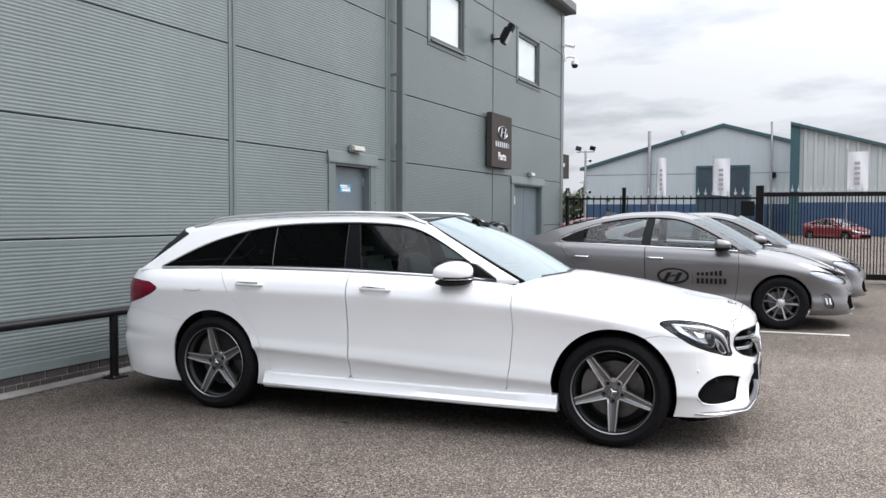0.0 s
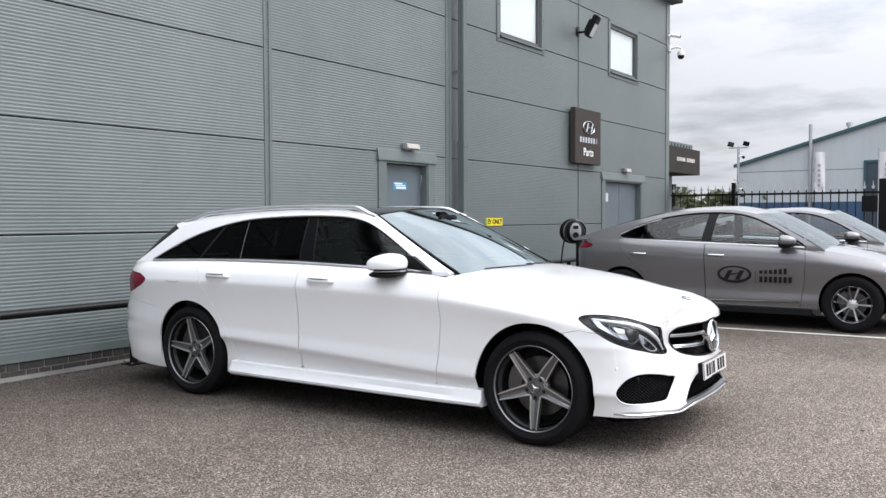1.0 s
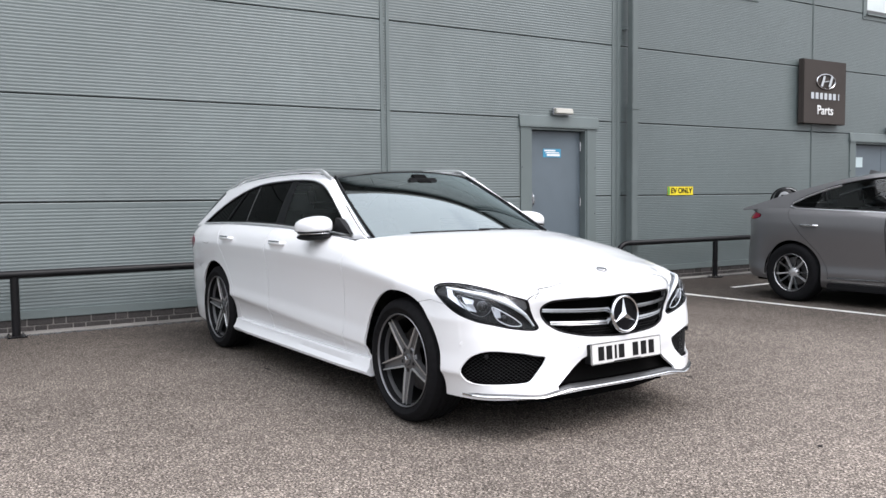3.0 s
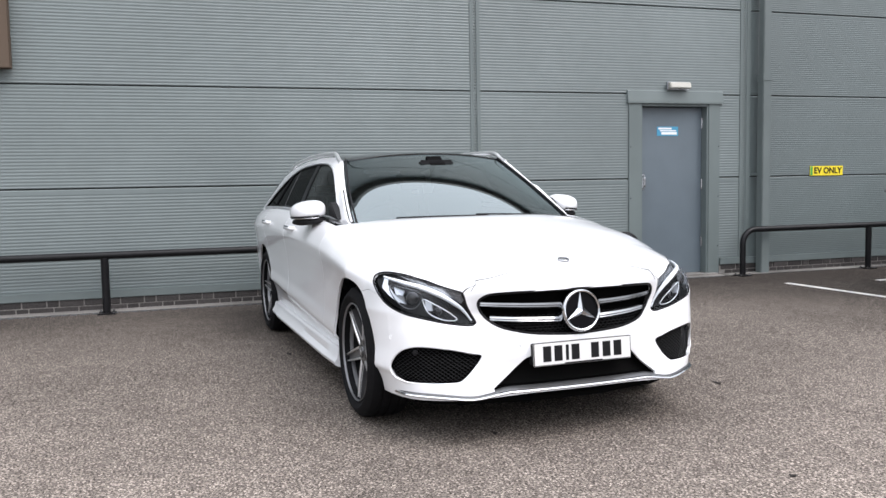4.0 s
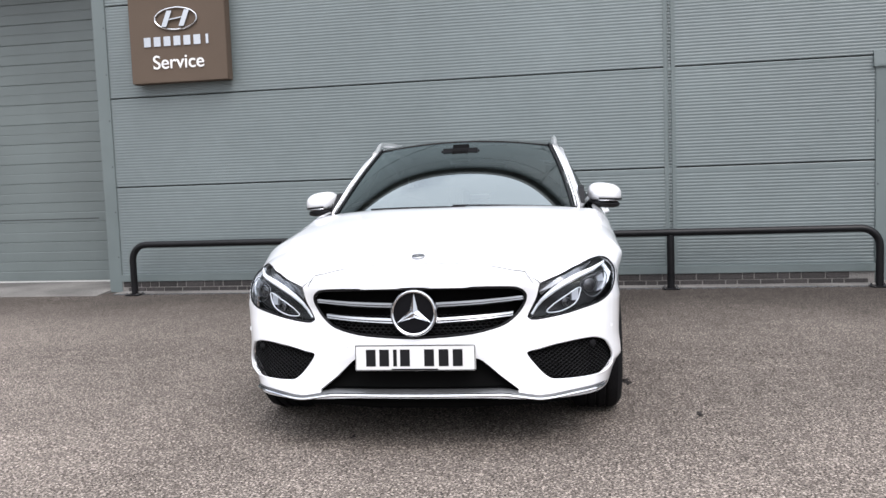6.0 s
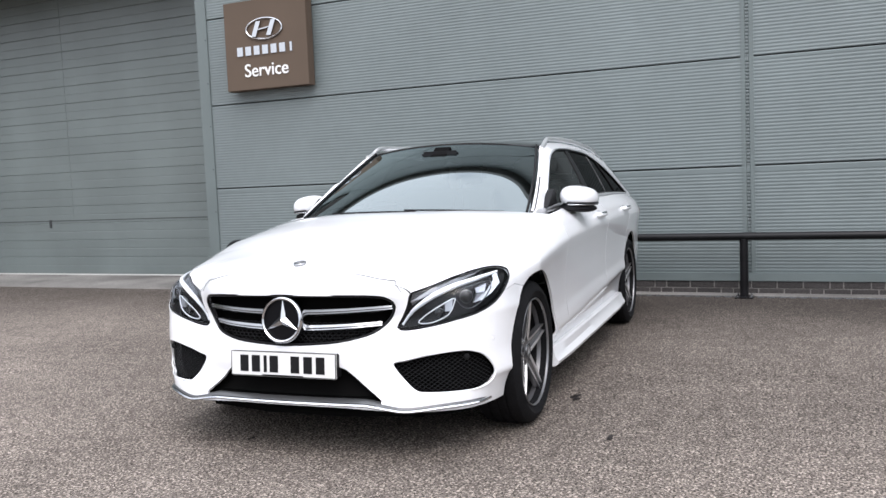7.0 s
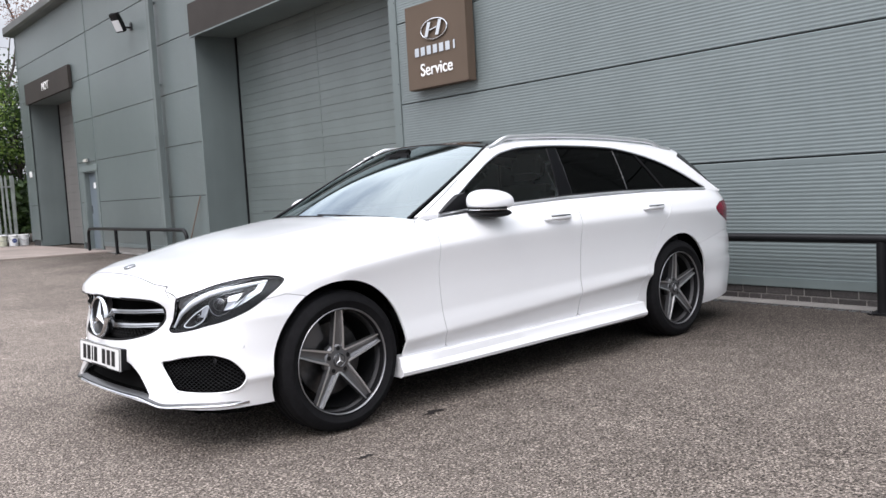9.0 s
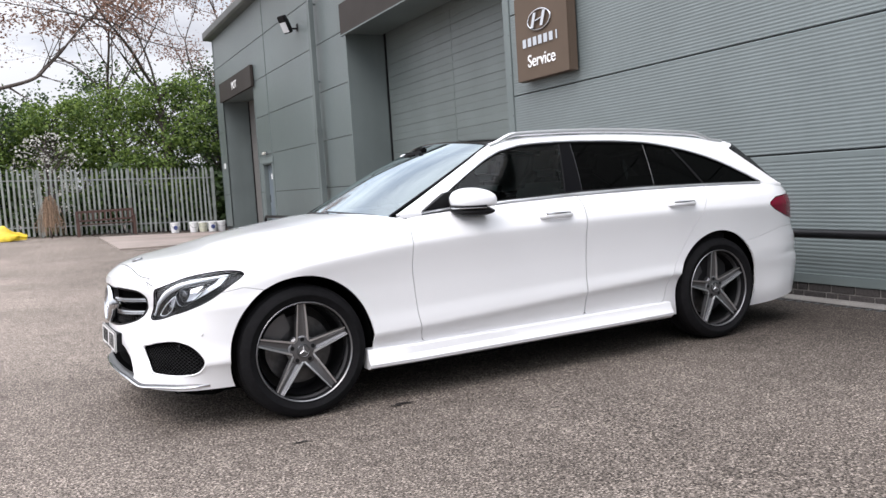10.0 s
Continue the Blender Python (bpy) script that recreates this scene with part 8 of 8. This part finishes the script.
GREEN = leaf_mat("fresh_green_leaves", (0.045, 0.095, 0.018), (0.24, 0.34, 0.075))
DARKGREEN = leaf_mat("dark_green_leaves", (0.018, 0.045, 0.012), (0.07, 0.12, 0.03))
BLOSSOM = leaf_mat("white_blossom", (0.45, 0.45, 0.40), (0.75, 0.74, 0.70))
RUSSET = leaf_mat("russet_young_leaves", (0.16, 0.085, 0.06), (0.34, 0.22, 0.17))
BARK = mat("grey_brown_bark", (0.075, 0.062, 0.055), 0.9, grain=0.3, grain_scale=25, bump=0.5, bump_scale=30)


def add_leaf(verts, faces, p, size, r):
    d = Vector((r.gauss(0, 1), r.gauss(0, 1), r.gauss(0, 0.6))).normalized()
    n = d.cross(Vector((r.gauss(0, 1), r.gauss(0, 1), r.gauss(0, 1)))).normalized()
    i = len(verts)
    verts += [tuple(p - d * size * 0.5), tuple(p + n * size * 0.30 + d * size * 0.02), tuple(p + d * size * 0.5), tuple(p - n * size * 0.30 + d * size * 0.02)]
    faces.append((i, i + 1, i + 2, i + 3))


def leaves_object(name, verts, faces, material, parent):
    me = bpy.data.meshes.new(name)
    me.from_pydata(verts, [], faces)
    me.materials.append(material)
    ob = new(name, me)
    ob.parent = parent
    return ob


def leafy_tree(x, y, height, spread, seed, material, n=3200, leaf=0.17, label="leafy green tree behind the palisade fence", base=0.6):
    r = random.Random(seed)
    g = gz(x, y)
    t = thing("tree", pose(x, y, g), label=label, category="tree", group="trees behind the fence")
    bm = tube(smooth_path([(0, 0, 0), (0.08, 0.05, height * 0.25), (-0.06, 0.1, height * 0.5), (0.05, 0, height * 0.8)], 5), lambda q: 0.13 * (1 - q) + 0.02, 8)
    part("trunk", bm, BARK, t, smooth=60)
    verts, faces = [], []
    limbs = bmesh.new()
    clumps = 46
    for k in range(clumps):
        h = base + (height - base) * (k + r.random()) / clumps
        w = spread * (0.55 + 0.55 * math.sin(math.pi * min(1, (h / height) ** 0.8) * 0.92)) * r.uniform(0.35, 1.0)
        a = r.uniform(0, 2 * math.pi)
        c = Vector((w * math.cos(a), w * math.sin(a) * 0.75, h))
        tube([(0, 0, max(0.3, h - 0.7 * w)), tuple(c * 0.55 + Vector((0, 0, (h - 0.15 * w) * 0.45))), tuple(c)], lambda q: 0.03 * (1 - q) + 0.006, 5, bm=limbs)
        rad = r.uniform(0.35, 0.75) * spread / 1.6
        for j in range(n // clumps):
            v = Vector((r.gauss(0, 0.55), r.gauss(0, 0.55), r.gauss(0, 0.32)))
            p = c + v * rad
            p.z -= 0.12 * abs(v.x)
            if p.z > 0.2:
                add_leaf(verts, faces, p, leaf * r.uniform(0.6, 1.3), r)
    part("branchwork", limbs, BARK, t)["kind"] = "stuff"
    leaves_object("crown", verts, faces, material, t)
    return t


def sparse_tree(x, y, seed, lean, height, material, leaves, label, spread=1.0, trunk_r=0.22, leaf=0.10, droop=0.0):
    """A tall open tree of forking limbs with few leaves."""
    r = random.Random(seed)
    t = thing("tree", pose(x, y, gz(x, y)), label=label, category="tree", group="trees behind the fence")
    bm = bmesh.new()
    tips = []

    def grow(p, d, length, rad, depth):
        pts = [p]
        steps = 5
        for k in range(steps):
            d = (d + Vector((r.gauss(0, 0.10), r.gauss(0, 0.10), r.gauss(0, 0.07) + 0.03 - droop * (depth > 2)))).normalized()
            pts.append(pts[-1] + d * length / steps)
            if depth >= 3:
                tips.append(pts[-1])
        tube([tuple(q) for q in pts], lambda q: rad * (1 - 0.45 * q), 7 if depth < 2 else 4, bm=bm)
        if depth < 5:
            for k in range(3 if depth < 3 else 2):
                at = pts[r.choice((2, 3, 4, 5))] if k else pts[-1]
                axis = Vector((r.gauss(0, 1), r.gauss(0, 1), r.gauss(0, 0.5))).normalized()
                nd = (d + axis * r.uniform(0.5, 0.95) * spread).normalized()
                grow(at, nd, length * r.uniform(0.55, 0.80), rad * (0.62 if k == 0 else 0.45), depth + 1)
    grow(Vector((0, 0, -0.1)), Vector(lean).normalized(), height * 0.42, trunk_r, 0)
    part("trunk", bm, BARK, t, smooth=60)
    verts, faces = [], []
    for k in range(leaves):
        p = r.choice(tips) + Vector((r.gauss(0, 0.22), r.gauss(0, 0.22), r.gauss(0, 0.22)))
        add_leaf(verts, faces, p, leaf * r.uniform(0.6, 1.3), r)
    leaves_object("crown", verts, faces, material, t)
    return t


for k, (x, y, h, s, m) in enumerate(((-6.8, -23.0, 5.6, 1.9, DARKGREEN), (-4.6, -22.2, 5.5, 1.9, GREEN), (-2.9, -23.2, 5.2, 1.8, GREEN), (-0.9, -22.4, 4.6, 1.7, GREEN), (0.9, -23.2, 4.5, 1.9, DARKGREEN),
                                     (2.8, -22.5, 4.4, 1.8, GREEN), (4.8, -23.0, 4.6, 2.0, DARKGREEN), (-8.8, -22.5, 5.8, 2.0, DARKGREEN))):
    leafy_tree(x, y, h, s, 20 + k, m, 10500, 0.135)
for k, (x, y, h, s) in enumerate(((-3.6, -26.5, 6.6, 2.2), (0.2, -27, 5.4, 2.4), (3.8, -27, 5.6, 2.4), (-7.5, -27, 6.8, 2.4), (7.5, -26, 6.0, 2.4))):
    leafy_tree(x, y, h, s, 60 + k, DARKGREEN, 4200, 0.16, "dark leafy tree standing behind the front row")
leafy_tree(-0.6, -20.9, 3.4, 1.0, 91, BLOSSOM, 1100, 0.11, "white blossoming bush behind the palisade fence", 0.4)
sparse_tree(5.2, -22.5, 3, (-0.25, 0.15, 1), 10.5, RUSSET, 700, "tall nearly bare tree with long grey limbs", 1.0, 0.15)
sparse_tree(-5.6, -24.5, 8, (0.05, 0.05, 1), 12.5, RUSSET, 7500, "tall open tree with russet young leaves", 0.95, 0.12, 0.13)
sparse_tree(-7.2, -26.5, 21, (0.08, 0.05, 1), 11.5, RUSSET, 7000, "tall twiggy tree with pale russet buds near the building", 1.0, 0.11, 0.11)
sparse_tree(-1.5, -25.5, 12, (-0.1, 0.05, 1), 11.5, RUSSET, 3000, "tall open tree with sparse russet leaves", 0.9, 0.10, 0.11)
# the long limb that crosses the sky
limb = thing("tree_limb", label="long grey bare tree limb reaching over the hedge", category="tree", group="trees behind the fence")
part("limb", tube(smooth_path([(5.0, -22.0, 4.3), (2.6, -20.6, 4.6), (0.56, -19.5, 4.95), (-0.43, -19.45, 5.24), (-0.87, -19.45, 5.63), (-1.33, -19.45, 6.10), (-1.89, -19.45, 6.78), (-2.84, -19.45, 7.76), (-3.8, -19.4, 8.9)], 6), lambda q: 0.062 * (1 - q) + 0.014, 8), BARK, limb, smooth=60)
for bough in ([(-1.23, -19.45, 5.92), (-1.7, -19.4, 5.62), (-2.1, -19.35, 5.24), (-2.3, -19.3, 5.0)],
              [(-2.30, -19.45, 7.20), (-2.95, -19.5, 7.08), (-3.78, -19.5, 6.57), (-5.04, -19.5, 6.24), (-5.97, -19.5, 6.18)],
              [(-2.80, -19.45, 7.72), (-3.4, -19.5, 7.48), (-4.02, -19.5, 7.09), (-4.7, -19.5, 6.73), (-5.5, -19.5, 6.6)],
              [(0.3, -19.5, 5.0), (-0.1, -19.45, 4.7), (-0.4, -19.4, 4.55)]):
    part("bough", tube(smooth_path(bough, 5), lambda q: 0.032 * (1 - q) + 0.008, 6), BARK, limb, smooth=60)
rl = random.Random(4)
for k in range(26):
    q = rl.random()
    a = Vector((-0.43 - 2.4 * q, -19.45, 5.24 + 2.5 * q))
    d = Vector((rl.uniform(-1.2, 0.4), rl.gauss(0, 0.3), rl.uniform(-0.5, 0.9))).normalized()
    n = rl.uniform(0.8, 2.2)
    part("twig", tube(smooth_path([tuple(a), tuple(a + d * n * 0.5 + Vector((0, 0, rl.gauss(0, 0.1)))), tuple(a + d * n + Vector((0, 0, -0.15)))], 4), lambda t: 0.016 * (1 - t) + 0.004, 5), BARK, limb)


def undergrowth(x0, x1, y, n, height, seed):
    """Dark shrubs that fill the foot of the hedge."""
    r = random.Random(seed)
    verts, faces = [], []
    for k in range(n):
        x = r.uniform(x0, x1)
        top = height * (0.75 + 0.25 * math.sin(x * 1.7) + 0.12 * math.sin(x * 4.1))
        p = Vector((x, y + r.gauss(0, 0.45), r.uniform(0.05, 1.0) ** 0.8 * top))
        add_leaf(verts, faces, p, r.uniform(0.16, 0.34), r)
    t = thing("undergrowth", label="dense dark green shrubs behind the palisade fence", category="shrubs")
    leaves_object("foliage", verts, faces, DARKGREEN, t)
    t["kind"] = "stuff"


def far_hedge():
    r = random.Random(77)
    verts, faces = [], []
    for k in range(3200):
        x = r.uniform(-27.5, -16.5)
        top = 4.6 * (0.80 + 0.14 * math.sin(x * 0.9) + 0.10 * math.sin(x * 2.3 + 1))
        add_leaf(verts, faces, Vector((x, 78 + r.gauss(0, 0.9), r.uniform(0.02, 1) ** 0.7 * top)), r.uniform(0.35, 0.7), r)
    t = thing("far_hedge", label="far row of olive green bushes beyond the railings", category="shrubs")
    t.matrix_world = FAR
    leaves_object("foliage", verts, faces, leaf_mat("olive_leaves", (0.05, 0.07, 0.03), (0.16, 0.18, 0.09)), t)
    t["kind"] = "stuff"


far_hedge()
undergrowth(-8.5, 8.5, -21.4, 9000, 2.3, 31)
GALV = mat("dull_galvanised_steel", (0.27, 0.295, 0.28), 0.55, metal=0.2, stain=0.2, stain_scale=3, vary=0.12)


def palisade(x0, x1, y):
    f = thing("palisade_fence", label="grey galvanised palisade fence with pointed pales", category="fence")
    n = int((x1 - x0) / 0.155)
    mesh = None
    for k in range(n):
        x = x0 + k * 0.155
        g = gz(x, y)
        if mesh is None:
            prof = [(-0.034, 0.012), (-0.012, 0.0), (-0.010, 0.014), (0.010, 0.014), (0.012, 0.0), (0.034, 0.012), (0.033, 0.016), (0.012, 0.018), (-0.012, 0.018), (-0.033, 0.016)]
            bm = bmesh.new()
            lo = [bm.verts.new((a, b, 0.06)) for a, b in prof]
            hi = [bm.verts.new((a, b, 2.12)) for a, b in prof]
            tip = [bm.verts.new((a * 0.25, b, 2.22)) for a, b in prof]
            for s, e in ((lo, hi), (hi, tip)):
                for i in range(10):
                    bm.faces.new((s[i], s[(i + 1) % 10], e[(i + 1) % 10], e[i]))
            bm.faces.new(tip)
            ob = part("pale", bm, GALV, f)
            mesh = ob.data
        else:
            ob = new("pale", mesh)
            ob.parent = f
        ob.matrix_local = pose(x, y, g, rl.gauss(0, 0.4), rl.gauss(0, 0.5), 0)
    x = x0
    while x < x1:
        xe = min(x + 2.75, x1)
        for z in (0.35, 1.85):
            part("rail", tube([(x, y - 0.02, gz(x, y) + z), (xe, y - 0.02, gz(xe, y) + z)], 0.028, 4), GALV, f)
        part("post", box(x - 0.04, x + 0.04, y - 0.13, y - 0.05, gz(x, y), gz(x, y) + 2.2), GALV, f)
        x += 2.75


palisade(-5.75, 9.0, -19.5)


def bench():
    g = gz(-2.2, -19)
    w = mat("dark_red_brown_timber", (0.085, 0.045, 0.035), 0.7, grain=0.25, grain_scale=30)
    b = thing("bench", pose(-2.15, -19.05, g), label="dark red-brown slatted wooden bench by the fence", category="bench")
    for x in (-0.85, 0.85):
        part("leg", box(x - 0.04, x + 0.04, 0.20, 0.28, 0, 0.62, 0.006), w, b)
        part("leg", box(x - 0.04, x + 0.04, -0.28, -0.20, 0, 0.86, 0.006), w, b)
        part("armrest", box(x - 0.045, x + 0.045, -0.25, 0.30, 0.60, 0.64, 0.006), w, b)
    for y in (-0.12, 0.0, 0.12, 0.23):
        part("seat_slat", box(-0.88, 0.88, y - 0.045, y + 0.045, 0.40, 0.43, 0.004), w, b)
    part("back_rail", box(-0.88, 0.88, -0.27, -0.23, 0.78, 0.86, 0.006), w, b)
    part("back_rail", box(-0.88, 0.88, -0.27, -0.23, 0.50, 0.56, 0.006), w, b)
    for k in range(9):
        x = -0.72 + k * 0.18
        part("back_slat", box(x - 0.025, x + 0.025, -0.262, -0.238, 0.56, 0.78, 0.003), w, b)


bench()


def tub(x, y, blue, tint):
    g = gz(x, y)
    t = thing("plastic_tub", pose(x, y, g), label="white plastic tub with %s" % ("round blue label" if blue else "plain side, standing by the fence"), category="tub", group="plastic tubs")
    part("bucket", lathe([(0.0, 0.0), (0.125, 0.0), (0.145, 0.33), (0.138, 0.33), (0.12, 0.02), (0.0, 0.02)], 24, "z", closed=False), tint, t, smooth=40)
    part("lid", lathe([(0.0, 0.345), (0.14, 0.345), (0.155, 0.335), (0.155, 0.315), (0.14, 0.315)], 24, "z", closed=False), WHITE, t, smooth=40)
    part("handle", tube([(0.15 * math.cos(a), 0.155 * math.sin(a) * 0.3 + 0.12, 0.30 - 0.14 * abs(math.sin(a))) for a in np.linspace(0, math.pi, 10)], 0.005, 5), SATIN, t)
    if blue:
        part("round_label", lathe([(0.0, 0.004), (0.07, 0.003), (0.07, 0.0), (0.0, 0.0)], 20, "y", closed=False), mat("blue_label", (0.05, 0.08, 0.25), 0.4), t).location = (0.0, 0.138, 0.17)


CREAM = mat("cream_plastic", (0.60, 0.60, 0.47), 0.45)
for x, y, bl, m in ((-4.3, -19.1, True, WHITE), (-4.9, -19.0, False, WHITE), (-5.2, -18.95, False, CREAM), (-5.5, -18.9, True, WHITE), (-5.82, -19.0, False, WHITE)):
    tub(x, y, bl, m)


def yellow_bag():
    r = random.Random(2)
    g = gz(0.8, -18)
    b = thing("yellow_sack", pose(0.85, -17.6, g), label="slumped bright yellow plastic sack on the asphalt", category="sack")
    bm = bmesh.new()
    bmesh.ops.create_icosphere(bm, subdivisions=4, radius=1.0)
    for v in bm.verts:
        n = noise.noise(v.co * 1.7) * 0.28 + noise.noise(v.co * 4.5) * 0.12 + noise.noise(v.co * 9) * 0.05
        c = v.co * (1 + n)
        z = max(0.0, c.z)
        v.co = (c.x * 0.62, c.y * 0.42, 0.02 + z * 0.30 + (0.16 * math.exp(-((c.x + 0.05) ** 2 + c.y ** 2) / 0.08) if c.z > 0 else 0))
    part("sack", bm, mat("yellow_sack_plastic", (0.66, 0.47, 0.02), 0.4, stain=0.25, stain_scale=6, bump=0.6, bump_scale=14), b, smooth=45)


yellow_bag()
slab_bm = box(-5.7, -1.75, -17.2, -10.2, -0.2, 0.0, 0.01)
for v in slab_bm.verts:
    if v.co.z > -0.1:
        v.co.z = gz(v.co.x, v.co.y) + 0.035
tagged(link("pavement", slab_bm, mat("pinkish_concrete", (0.27, 0.225, 0.20), 0.9, grain=0.12, grain_scale=40, stain=0.2, stain_scale=0.8)), "pale pinkish concrete apron in front of the far door", "pavement", kind="structure")
def dry_bundle():
    """Dead fronds hanging over the fence foot."""
    r = random.Random(17)
    t = thing("dry_fronds", pose(-0.5, -19.25, gz(-0.5, -19.2)), label="bundle of dead tan fronds drooping against the fence", category="plant")
    tan = mat("dead_frond", (0.27, 0.185, 0.125), 0.85, grain=0.3, grain_scale=20, vary=0.3)
    for k in range(60):
        x0, x1 = r.gauss(0, 0.10), r.gauss(0.02, 0.20)
        h = r.uniform(0.95, 1.3)
        pts = [(x0, 0.0, 0.35 * h), (x0 * 0.7, 0.05, h), ((x0 + x1) / 2, 0.16, h * 0.95), (x1, 0.22, h * 0.5), (x1 * 1.1, 0.22, r.uniform(0.05, 0.3))]
        part("frond", tube(smooth_path(pts, 4), lambda q: 0.012 * (1 - 0.6 * q), 5), tan, t, smooth=60)
    part("stem", tube([(0, -0.02, -0.02), (0.0, 0.0, 0.7), (0.01, 0.02, 1.15)], 0.035, 7), BARK, t, smooth=60)


dry_bundle()


# ---- small marks on the asphalt ----
def wear_patch(x, y, sx, sy, seed):
    r = random.Random(seed)
    bm = bmesh.new()
    n = 14
    ring = [bm.verts.new((x + sx * math.cos(2 * math.pi * k / n) * r.uniform(0.2, 1.2), y + sy * math.sin(2 * math.pi * k / n) * r.uniform(0.2, 1.2), gz(x, y) + 0.004)) for k in range(n)]
    bm.faces.new(ring)
    tagged(link("trim_asphalt_scar", bm, mat("dark_bitumen_scar", (0.030, 0.027, 0.026), 0.9, spec=0.1, grain=0.5, grain_scale=90)), "small dark scar in the asphalt", "road marking", kind="structure")


for k, (x, y, a, b) in enumerate(((-2.85, 4.74, 0.06, 0.02), (-1.63, 6.63, 0.09, 0.04), (-0.55, 5.40, 0.03, 0.02), (-1.0, 6.95, 0.05, 0.02), (0.4, 6.3, 0.03, 0.02))):
    wear_patch(x, y, a, b, k)
